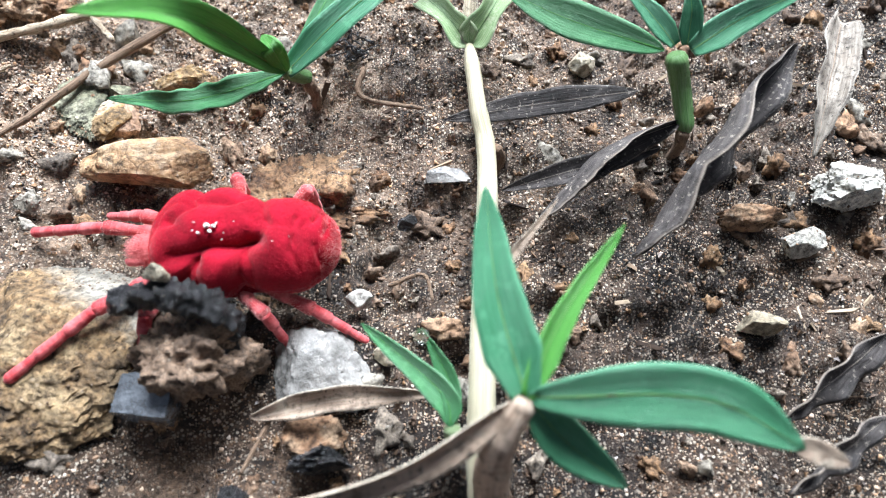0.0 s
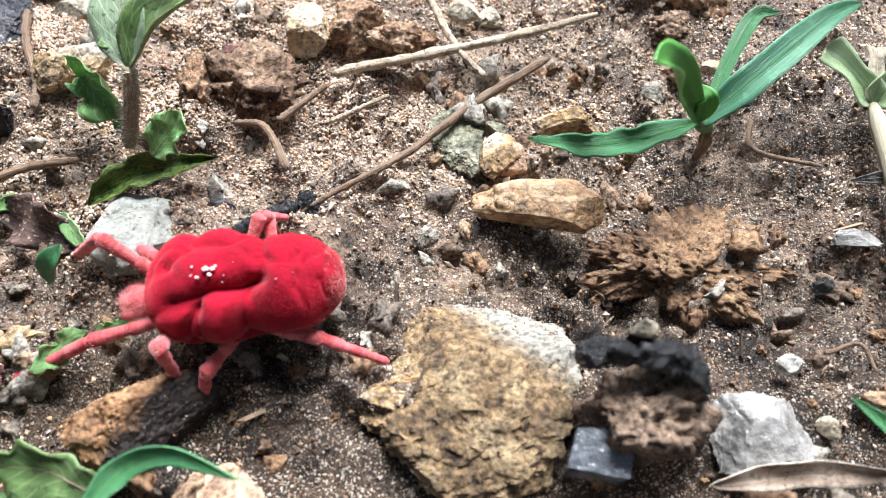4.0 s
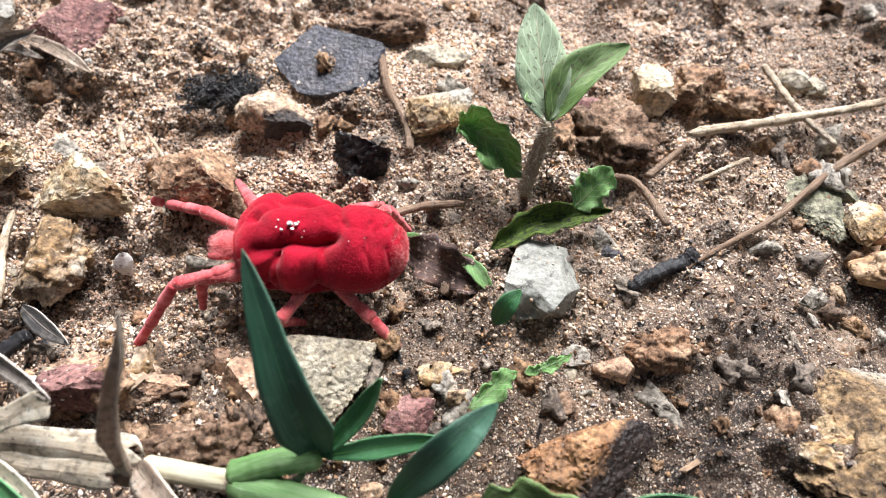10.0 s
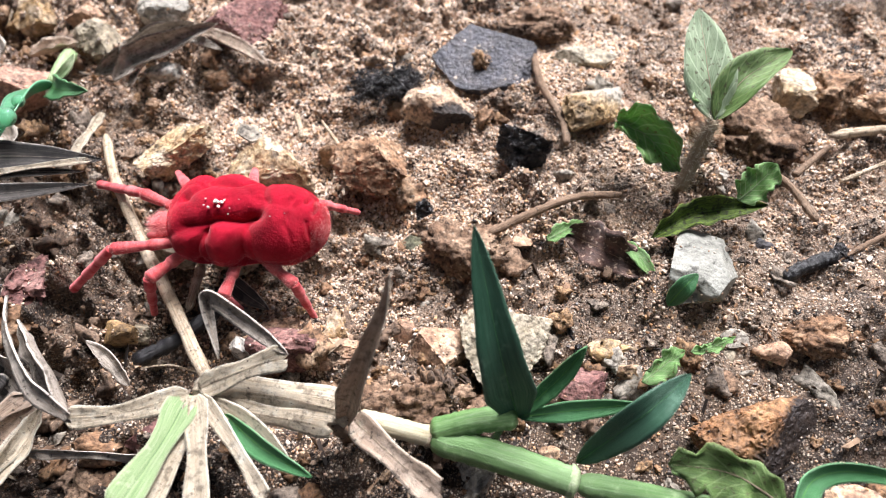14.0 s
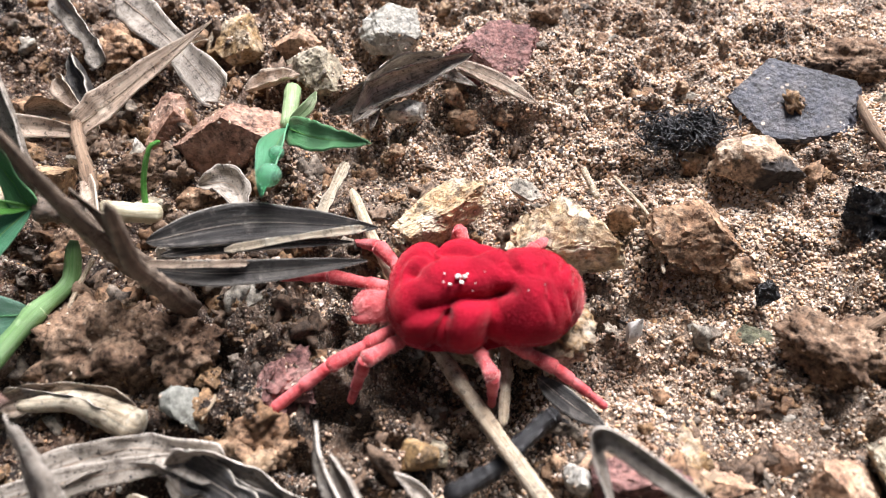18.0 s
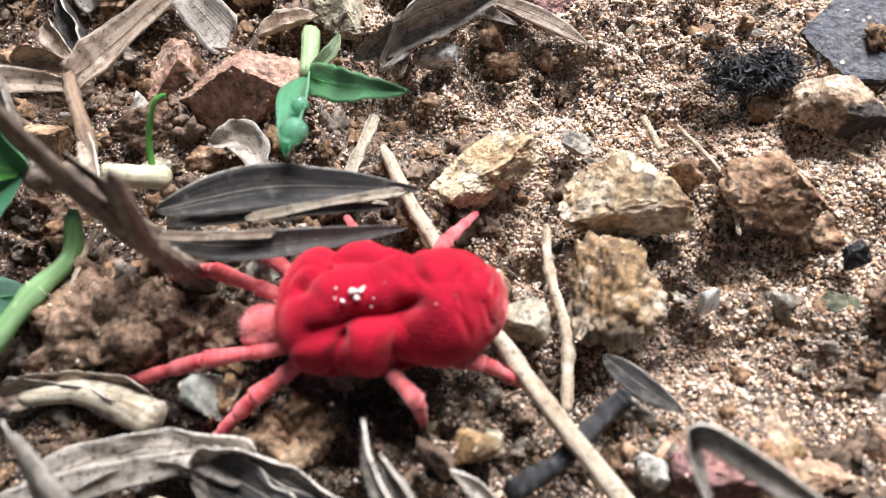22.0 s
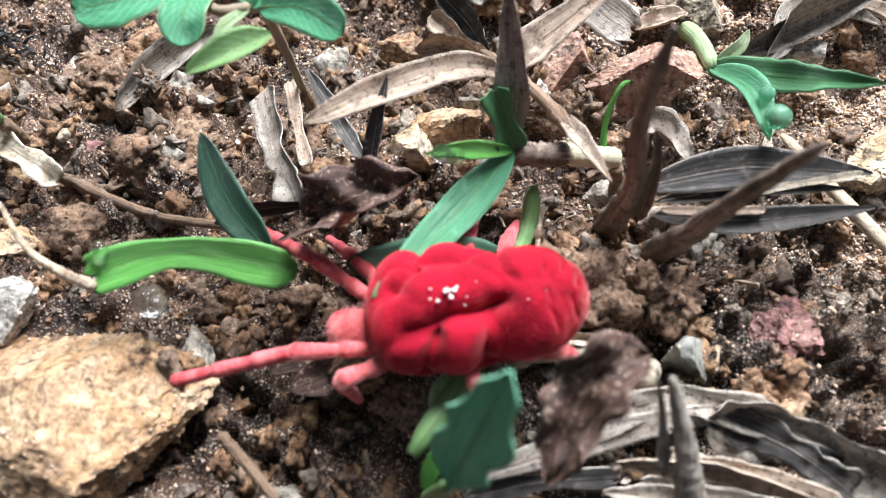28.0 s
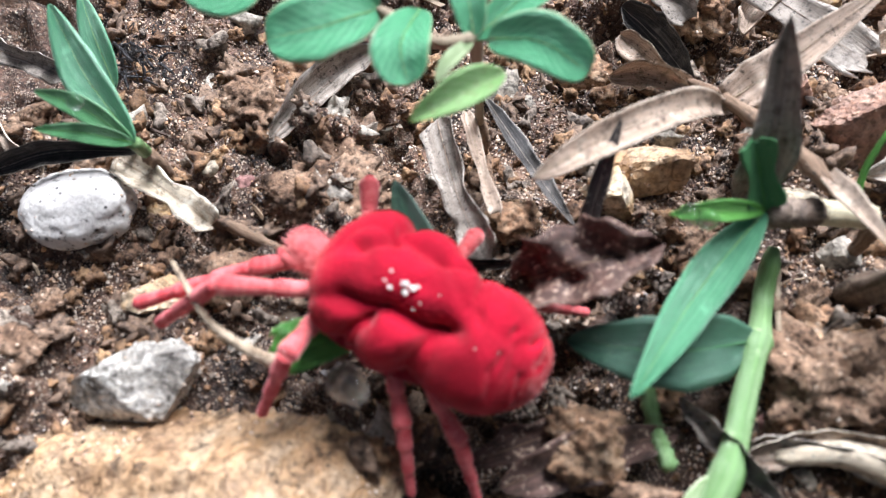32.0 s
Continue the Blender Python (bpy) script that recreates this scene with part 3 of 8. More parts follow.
def ground_at(x, y):
    """The soil's height in millimetres."""
    ridge = lambda size, shift: 1 - np.abs(2 * lattice(x, y, size, shift) - 1)
    warp = x + 1.6 * (lattice(x, y, 2.3, 61) - 0.5), y + 1.6 * (lattice(x, y, 2.7, 67) - 0.5)
    lump = lambda size, shift: lattice(*warp, size, shift)
    h = 2.6 * (lattice(x, y, 17) - 0.5) + 2.0 * (lattice(x, y, 7.5, 3) - 0.5) + 1.5 * (lump(3.6, 9) - 0.5) + 0.7 * (ridge(4.3, 13) - 0.5)
    crumbly = (0.85 + 0.75 * np.clip((-42 - x) / 36, 0, 1)) * (1 - 0.55 * sandy(x, y))
    rough = np.clip(1.9 * lattice(x, y, 6.2, 21) - 0.2, 0.2, 1.4)
    return h + crumbly * rough * (1.7 * (lump(1.7, 5) - 0.5) + 1.1 * (lump(0.95, 7) - 0.5) + 0.8 * (ridge(0.75, 8) - 0.5)) - 3.2


def link(name, verts, faces, mat, parent=None, label="", origin=(0, 0, 0), uv=None, smooth=True):
    """One mesh object. verts in millimetres of the world (or of the parent's space, when origin is left at zero)."""
    me = bpy.data.meshes.new(name)
    v = (np.asarray(verts, float) - np.asarray(origin, float)) * MM
    me.from_pydata(v.tolist(), [], faces if isinstance(faces, list) else faces.tolist())
    me.materials.append(mat)
    if smooth:
        me.polygons.foreach_set("use_smooth", np.ones(len(me.polygons), bool))
    if uv is not None:
        idx = np.empty(len(me.loops), np.int32)
        me.loops.foreach_get("vertex_index", idx)
        me.uv_layers.new(name="UVMap").data.foreach_set("uv", np.asarray(uv, np.float32)[idx].ravel())
    me.update()
    ob = new(name, me)
    ob.parent = parent
    if label:
        ob["label"] = label
    return ob


def at(ob, origin):
    ob.location = [c * MM for c in origin]
    return ob


def spline(points, n):
    """n points on a smooth curve through the points, and how far along each is."""
    p = np.asarray(points, float)
    if len(p) == 2:
        return p[0] + (p[1] - p[0]) * np.linspace(0, 1, n)[:, None]
    q = np.vstack([2 * p[0] - p[1], p, 2 * p[-1] - p[-2]])
    out = []
    for u in np.linspace(0, len(p) - 1, n):
        i = min(int(u), len(p) - 2)
        f = u - i
        a, b, c, d = q[i:i + 4]
        out.append(0.5 * (2 * b + (c - a) * f + (2 * a - 5 * b + 4 * c - d) * f * f + (3 * b - a - 3 * c + d) * f ** 3))
    return np.array(out)


def unit(v):
    return v / np.maximum(np.linalg.norm(v, axis=-1, keepdims=True), 1e-9)


SHAPES = {
    "blade": lambda v: np.minimum(1, 0.45 + 2.6 * v) * (1 - v ** 2.2) ** 0.8,
    "lens": lambda v: np.sin(np.pi * np.clip(v, 0, 1) ** 0.85) ** 0.75 + 0.04,
    "round": lambda v: np.sqrt(np.clip(1 - (2 * v - 1) ** 2, 0, 1)) ** 0.9 * (0.78 + 0.32 * v) + 0.02,
    "strip": lambda v: (0.85 + 0.15 * np.sin(v * 9)) * np.minimum(1, 14 * (1 - v) + 0.25) * np.minimum(1, 9 * v + 0.4),
    "bract": lambda v: np.minimum(1, 0.62 + 1.6 * v) * (1 - v ** 1.7) + 0.02,
    "wedge": lambda v: (1 - 0.93 * v) * np.minimum(1, 0.5 + 3 * v),
}


def blade_mesh(points, width, shape="blade", fold=0.25, turn=0.0, thick=0.12, ragged=0.0, wave=0.0, twist=0.0, crumple=0.0, curl=0.0, seed=0, n=30):
    """A leaf along a curved rib: fold lifts its edges, curl rolls one of them in, turn and twist (degrees) roll it, ragged gnaws its edge and crumple creases it."""
    r = np.random.default_rng(seed + 11)
    c = spline(points, n)
    v = np.linspace(0, 1, n)
    t = unit(np.gradient(c, axis=0))
    side = unit(np.cross(t, np.array([0.0, -0.5, 0.87])))
    up = np.cross(side, t)
    a = np.radians(turn + twist * v)[:, None]
    side, up = side * np.cos(a) + up * np.sin(a), up * np.cos(a) - side * np.sin(a)
    m = 9
    s = np.linspace(-1, 1, m)
    w = SHAPES[shape](v) * width / 2
    edge = 1 + ragged * np.stack([np.interp(v * 14, np.arange(16), r.uniform(-1, 0.25, 16)) for _ in range(2)], 1)
    w = w * (1 + 0.05 * np.interp(v * 9, np.arange(11), r.uniform(-1, 1, 11)))
    torn = r.uniform(0, 0.09, m) if shape == "strip" else np.zeros(m)
    rolled = 1 if r.random() < 0.5 else -1
    length = np.linalg.norm(np.diff(c, axis=0), axis=1).sum()
    grid = np.empty((n, m, 3))
    for k, x in enumerate(s):
        e = edge[:, 0 if x < 0 else 1] if abs(x) > 0.6 else 1
        lift = fold * abs(x) ** 1.3 * w + wave * np.sin(v * 17 + (2 if x > 0 else 0) + seed) * abs(x) * w
        lift = lift + 0.03 * width * np.interp(v * 11, np.arange(13), r.uniform(-1, 1, 13)) * (1 - abs(x))
        over = max(0.0, x * rolled)
        lift = lift + curl * w * over ** 2 * 1.6
        lift = lift + crumple * width * (lattice(v * length, np.full(n, x * width * 0.7), 0.9, seed % 97) + 0.5 * lattice(v * length, np.full(n, x * width), 0.4, seed % 89) - 0.75)
        q = c + side * (x * w * e * (1 - 0.45 * curl * over ** 2))[:, None] + up * lift[:, None]
        if torn[k] > 0:
            u = v * (1 - torn[k])
            q = np.stack([np.interp(u, v, q[:, d]) for d in range(3)], 1)
        grid[:, k] = q
    top = grid.reshape(-1, 3)
    bottom = (grid - up[:, None, :] * thick).reshape(-1, 3)
    verts = np.vstack([top, bottom])
    o = n * m
    q = lambda i, k: i * m + k
    faces = [[q(i, k), q(i, k + 1), q(i + 1, k + 1), q(i + 1, k)] for i in range(n - 1) for k in range(m - 1)]
    faces += [[o + f[3], o + f[2], o + f[1], o + f[0]] for f in faces]
    for i in range(n - 1):
        faces.append([q(i, 0), q(i + 1, 0), o + q(i + 1, 0), o + q(i, 0)])
        faces.append([q(i, m - 1), o + q(i, m - 1), o + q(i + 1, m - 1), q(i + 1, m - 1)])
    for k in range(m - 1):
        faces.append([q(0, k), o + q(0, k), o + q(0, k + 1), q(0, k + 1)])
        faces.append([q(n - 1, k), q(n - 1, k + 1), o + q(n - 1, k + 1), o + q(n - 1, k)])
    uv = np.array([(0.5 + x / 2, y) for y in v for x in s] * 2)
    return verts, faces, uv


RIBS = {"green": "bright", "teal": "lace", "bright": "lace", "lace": "pale", "dry": "straw", "grey": "dry", "black": "grey", "sooty": "grey", "white": "straw", "brown": "twig", "olive": "fuzz", "dusty": "fuzz", "moss": "olive", "dark": "green", "clover": "lace", "stem": "pale", "cream": "straw", "straw": "dry"}


def midrib(leaf, verts, width, mat, base):
    """The raised middle vein of a leaf, as its part."""
    line = np.asarray(verts)[:270].reshape(30, 9, 3)[:-1, 4]
    v, f, uv = tube_mesh(line, 0.012 + 0.014 * width, 0.012, rough=0.15, n=24, sides=6)
    link("midrib", v, f, LEAVES[RIBS.get(mat, "stem")], leaf, "", base, uv)


def tube_mesh(points, r0, r1, knots=(), rough=0.13, seed=0, n=28, sides=10):
    """A stem along a curve, with swollen knots at the given fractions."""
    r = np.random.default_rng(seed + 5)
    c = spline(points, n)
    v = np.linspace(0, 1, n)
    t = unit(np.gradient(c, axis=0))
    s = unit(np.cross(t, np.array([0.13, -0.5, 0.87])))
    u = np.cross(s, t)
    rad = np.array(r0 + (r1 - r0) * v)
    for k in knots:
        rad = rad * (1 + 0.3 * np.exp(-((v - k) / 0.03) ** 2))
    rad[[0, -1]] *= 0.5
    rad[[1, -2]] *= 0.85
    ang = np.linspace(0, 2 * np.pi, sides, endpoint=False)
    wob = 1 + rough * r.uniform(-1, 1, (n, sides))
    ring = c[:, None] + (s[:, None] * np.cos(ang)[None, :, None] + u[:, None] * np.sin(ang)[None, :, None]) * (rad[:, None] * wob)[..., None]
    verts = ring.reshape(-1, 3)
    faces = [[i * sides + k, i * sides + (k + 1) % sides, (i + 1) * sides + (k + 1) % sides, (i + 1) * sides + k] for i in range(n - 1) for k in range(sides)]
    faces += [list(range(sides))[::-1], [(n - 1) * sides + k for k in range(sides)]]
    uv = np.array([(k / sides, y) for y in v for k in range(sides)])
    return verts, faces, uv


def ball(level):
    bm = bmesh.new()
    bmesh.ops.create_icosphere(bm, subdivisions=level, radius=1)
    v = np.array([x.co[:] for x in bm.verts])
    f = [[x.index for x in y.verts] for y in bm.faces]
    bm.free()
    return v, f


BALLS = {k: ball(k) for k in (1, 2, 3, 4, 5, 6)}


def rock_mesh(a, b, c, seed, facets=9, bumps=0.16, level=4, form=""):
    """A broken stone, half-axes a, b, c: flat broken faces with chipped edges, lumps and pits."""
    r = np.random.default_rng(seed)
    v, f = BALLS[level]
    v = v.copy()
    off = Vector(r.uniform(-50, 50, 3))
    for i, p in enumerate(v):
        q = Vector(p)
        v[i] = p * (1 + noise.noise(q * 1.5 + off) * bumps * 1.3 + noise.noise(q * 3.7 + off) * bumps * 0.6)
    if form == "plate":
        turn = r.uniform(0, 6.28)
        for k in range(7):
            w = turn + k * 0.9 + r.uniform(-0.5, 0.5)
            d = unit(np.array([math.cos(w), math.sin(w), r.uniform(-0.15, 0.3)]))
            v -= np.maximum(0, v @ d - r.uniform(0.62, 0.88))[:, None] * d
        v[:, 2] = np.where(v[:, 2] > 0.35, 0.35 + 0.06 * (v[:, 2] - 0.35), v[:, 2])
        facets = -4
    elif form == "cube":
        for d in np.vstack([np.eye(3), -np.eye(3)]):
            d = unit(d + r.normal(scale=0.09, size=3))
            v -= np.maximum(0, v @ d - r.uniform(0.56, 0.64))[:, None] * d
        facets = -2
    for k in range(facets + 4):
        d = unit(r.normal(size=3) * np.array([1, 1, 0.8]))
        over = np.maximum(0, v @ d - r.uniform(0.46, 0.84))
        v -= over[:, None] * d * r.uniform(0.94, 1.0)
    if level > 2:
        fine = (0.6 * bumps + 0.065) * (0.25 if form == "smooth" else 1)
        true = np.array([a, b, c]) / (a * b * c) ** (1 / 3)
        for i, p in enumerate(v):
            q = Vector(p * true)
            k = (0.3 - abs(noise.noise(q * 4 + off))) * fine * 0.25 + noise.noise(q * 6.5 + off) * fine * 0.3 + (0.22 - abs(noise.noise(q * 9 + off))) * fine * 0.2 + noise.noise(q * 17 + off) * fine * 0.3
            if form == "crumb":
                k += noise.noise(q * 5 + off) * 0.11 + noise.noise(q * 10 + off) * 0.09 + noise.noise(q * 22 + off) * 0.05
            if level > 4 or form == "porous":
                k += noise.noise(q * 31 + off) * fine * (0.5 if form == "porous" else 0.2)
            v[i] = p * (1 + k)
    return v * np.array([a, b, c]) * 1.08, f


def turned(v, rz, rx=0.0, ry=0.0):
    m = np.array(Euler((radians(rx), radians(ry), radians(rz))).to_matrix())
    return v @ m.T


BANKS, CLING = [], []


def r_top(v, seed):
    """How high the sand clings to a stone, uneven round it."""
    top = v[:, 2].max()
    return top * np.clip(0.15 + 1.7 * lattice(v[:, 0], v[:, 1], 1.6, seed % 53) ** 2, 0, 0.97)


def stone(name, label, x, y, z, a, b, c, rot, kind, seed, category="stone", facets=9, bumps=0.16, tip=0.0, group="", form=""):
    """A stone that sits in the soil: z lifts its middle over the soil there."""
    mat = kind if not isinstance(kind, str) else STONES[kind]
    if kind == "black":
        form, bumps = "porous", max(bumps, 0.42)
    if kind in ("brown", "rust", "crusted") and form == "":
        form, facets, bumps = "crumb", -3, min(max(bumps, 0.3), 0.4)
    v, f = rock_mesh(a, b, c, seed, facets, bumps, 6 if max(a, b) > 3.4 else 5 if max(a, b) > (1.2 if kind == "black" else 1.9) else 4 if max(a, b) > 0.8 else 3, form)
    v = turned(v, rot, tip, 0)
    ob = link(name, v, f, mat)
    if form != "crumb":
        ob.data.set_sharp_from_angle(angle=radians(38))
    if isinstance(kind, str) and kind not in ("black", "slate"):
        low = v[(v[:, 2] > -0.6 * c) & (v[:, 2] < r_top(v, seed))]
        n = min(len(low), int(min(2600, 12 * a * b)))
        CLING.append(low[np.random.default_rng(seed).integers(0, len(low), n)] + np.array([x, y, z]))
    at(ob, (x, y, z))
    if z < 0.0:
        BANKS.append((x, y, math.sqrt(a * b), c))
    return tagged(ob, label, category, group)


def thing(name, label, category, base, parts, group=""):
    """A plant or litter piece in parts: each part is (name, verts, faces, uv, material[, label]) in world millimetres."""
    root = tagged(at(new(name), base), label, category, group)
    root.empty_display_size = 0.004
    low = min((tuple(q) for p in parts for q in np.asarray(p[1])[::5]), key=lambda q: q[2])
    soil = float(ground_at(np.array([low[0]]), np.array([low[1]]))[0])
    if low[2] - soil > 0.3:
        v, f, uv = tube_mesh([(low[0], low[1], low[2] + 0.3), (low[0] + 0.3, low[1] + 0.2, (low[2] + soil) / 2), (low[0] + 0.1, low[1] + 0.4, soil - 0.6)], 0.42, 0.3, rough=0.2, seed=int(abs(low[0])))
        link("rooting_stem", v, f, LEAVES["twig"], root, "brown rooting stem", base, uv)
    for p in parts:
        ob = link(p[0], p[1], p[2], LEAVES[p[4]], root, p[5], base, p[3])
        if len(p) > 6 and p[6]:
            midrib(ob, p[1], p[6], p[4], base)
        rings(ob, p, base)
    return root


def blade(mat, points, width, shape="blade", name="blade", label="", **more):
    return (name, *blade_mesh(points, width, shape, **more), mat, label, width)


def stem(mat, points, r0, r1, name="stem", label="", **more):
    nodes = []
    more.setdefault("rough", 0.05 if mat in ("stem", "cream", "pale", "bright", "green") else 0.13)
    for k in more.get("knots", ()):
        line = spline(points, 60)
        i = max(2, min(57, int(k * 59)))
        r = r0 + (r1 - r0) * k
        step = unit(line[i + 1] - line[i - 1]) * 0.3 * r
        nodes.append(tube_mesh([line[i] - 1.6 * step, line[i], line[i] + 1.6 * step], 1.1 * r, 1.08 * r, rough=0.1, seed=i, n=7, sides=12))
    return (name, *tube_mesh(points, r0, r1, **more), mat, label, None, nodes)


def rings(ob, part, base):
    """The raised rings where a stem's sheaths were joined to it."""
    for v, f, uv in part[7] if len(part) > 7 else ():
        link("node", v, f, LEAVES[RIBS.get(part[4], "dry")], ob, "", base, uv)


def single(name, label, category, part, group=""):
    """A loose blade, straw or twig of one piece."""
    v = np.asarray(part[1])
    base = v[:, :].mean(axis=0) * np.array([1, 1, 0]) + np.array([0, 0, v[:, 2].min()])
    ob = at(link(name, v, part[2], LEAVES[part[4]], None, "", base, part[3]), base)
    if len(part) > 6 and part[6]:
        midrib(ob, v, part[6], part[4], base)
    rings(ob, part, base)
    return tagged(ob, label, category, group)


def drop(x, y, z, r, mat=None, name="dew_drop", label="clear round dew drop clinging to a leaf"):
    v, f = BALLS[3]
    ob = at(link(name, v * np.array([r, r, r * 0.9]), f, mat or WATER), (x, y, z))
    return tagged(ob, label, "water drop", "dew drops")


def soil_at(x, y):
    """The soil's height with the low banks that have washed up round the stones."""
    h = ground_at(x, y)
    for sx, sy, r, c in BANKS:
        near = (np.abs(x - sx) < 2.4 * r + 1) & (np.abs(y - sy) < 2.4 * r + 1)
        if near.any():
            d = np.hypot(x[near] - sx, y[near] - sy) / (1.25 * r + 0.3)
            uneven = 0.25 + 0.4 * lattice(x[near], y[near], 1.7, 41)
            h[near] += uneven * c * np.exp(-d ** 3)
    return h


# ---- ground: one sheet, fine where the camera passes, coarse to the horizon ----
def spread(lo, hi, step, far):
    inner = np.arange(lo, hi + step / 2, step)
    out, s, e = [], step, 0.0
    while e < far:
        s *= 1.35
        e += s
        out.append(e)
    return np.concatenate([lo - np.array(out[::-1]), inner, hi + np.array(out)])


def build_ground():
    gx, gy = spread(-152, 38, 0.29, 40000), spread(-12, 57, 0.29, 40000)
    x, y = np.meshgrid(gx, gy)
    z = soil_at(x, y)
    v = np.stack([x, y, z], -1).reshape(-1, 3)
    w, h = len(gx), len(gy)
    i = (np.arange(h - 1)[:, None] * w + np.arange(w - 1)[None, :]).ravel()
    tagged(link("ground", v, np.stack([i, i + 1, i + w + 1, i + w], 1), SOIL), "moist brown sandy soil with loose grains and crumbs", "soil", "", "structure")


def many(name, base_v, base_f, centres, sizes, mat, label, category, squash=0.75):
    """Thousands of loose grains as one mesh."""
    n, k = len(centres), len(base_v)
    q = unit(RNG.normal(size=(n, 4)))
    w, x, y, z = q.T
    rot = np.stack([1 - 2 * (y * y + z * z), 2 * (x * y - w * z), 2 * (x * z + w * y), 2 * (x * y + w * z), 1 - 2 * (x * x + z * z), 2 * (y * z - w * x), 2 * (x * z - w * y), 2 * (y * z + w * x), 1 - 2 * (x * x + y * y)], 1).reshape(n, 3, 3)
    v = base_v[None] * (RNG.uniform(0.55, 1.3, (n, k, 1)) if k < 50 else 1) * np.stack([np.ones(n), RNG.uniform(0.7, 1, n), RNG.uniform(squash - 0.15, squash + 0.15, n)], 1)[:, None, :]
    v = np.einsum("nij,nkj->nki", rot, v) * sizes[:, None, None] + centres[:, None, :]
    me = bpy.data.meshes.new(name)
    f = (np.asarray(base_f)[None] + (np.arange(n) * k)[:, None, None]).reshape(-1, len(base_f[0]))
    me.vertices.add(n * k), me.loops.add(f.size), me.polygons.add(len(f))
    me.vertices.foreach_set("co", (v.reshape(-1) * MM).astype(np.float32))
    me.loops.foreach_set("vertex_index", f.ravel().astype(np.int32))
    me.polygons.foreach_set("loop_start", (np.arange(len(f)) * f.shape[1]).astype(np.int32))
    me.polygons.foreach_set("use_smooth", np.full(len(f), k == 6 or k > 30))
    me.update(calc_edges=True)
    me.validate()
    me.materials.append(mat)
    return tagged(new(name, me), label, category, "", "stuff")


def scatter(n, lo, hi, power=1.3, light=True, clods=False, damp=None, end=32):
    """Places on the soil, thick where the sand lies bright and thin on the dark soil."""
    x, y = RNG.uniform(-145, end, n * 5), RNG.uniform(-9, 53, n * 5)
    dry = sandy(x, y)
    mask = lattice(x, y, 6, 2) * 0.5 + lattice(x, y, 2.4, 4) * 0.35 + lattice(x, y, 1.1, 6) * 0.15
    mask = np.clip((mask - 0.33) / 0.16, 0, 1)
    thin = 0.55 + 0.45 * np.clip((-34 - x) / 20, 0, 1)
    share = np.clip((0.025 + 1.38 * dry) * (0.22 + 0.95 * mask), 0.01, 0.97)
    keep = RNG.random(n * 5) < (thin if light is None else share * thin if light else (1 - share) * thin)
    # dark grains also imitate shade of the plants and bank, besides real damp
    if damp is not None:
        near = np.clip((18 - y) / 13, 0, 0.8) * (1 - 0.6 * np.exp(-((x + 68) / 13) ** 2))
        wet = RNG.random(n * 5) < np.maximum(np.maximum(near, 0.95 * np.exp(-((x + 40) / 20) ** 2 - ((y - 2) / 11) ** 2)), np.clip((x - 2) / 10, 0, 0.8))
        keep &= wet if damp else ~wet
    if clods:
        keep &= RNG.random(n * 5) < np.where(x < -62, 1.0, 0.75)
    x, y = x[keep][:n], y[keep][:n]
    s = lo + (hi - lo) * RNG.random(len(x)) ** power
    return np.stack([x, y, soil_at(x, y) - s * 0.02], 1), s


CHIP_V = np.array([(1, 0, 0), (-0.5, 0.87, 0), (-0.5, -0.87, 0), (0.1, 0, 0.95), (0, 0.1, -0.95)], float)
CHIP_F = [(0, 1, 3), (1, 2, 3), (2, 0, 3), (1, 0, 4), (2, 1, 4), (0, 2, 4)]
OCTA_V = np.array([(1, 0, 0), (-1, 0, 0), (0, 1, 0), (0, -1, 0), (0, 0, 1), (0, 0, -1)], float)
OCTA_F = [(0, 2, 4), (2, 1, 4), (1, 3, 4), (3, 0, 4), (2, 0, 5), (1, 2, 5), (3, 1, 5), (0, 3, 5)]
CUBE_V = np.array([(i, j, k) for i in (-1, 1) for j in (-1, 1) for k in (-1, 1)], float) * 0.62
CUBE_F = [(0, 1, 3, 2), (4, 6, 7, 5), (0, 4, 5, 1), (2, 3, 7, 6), (0, 2, 6, 4), (1, 5, 7, 3)]


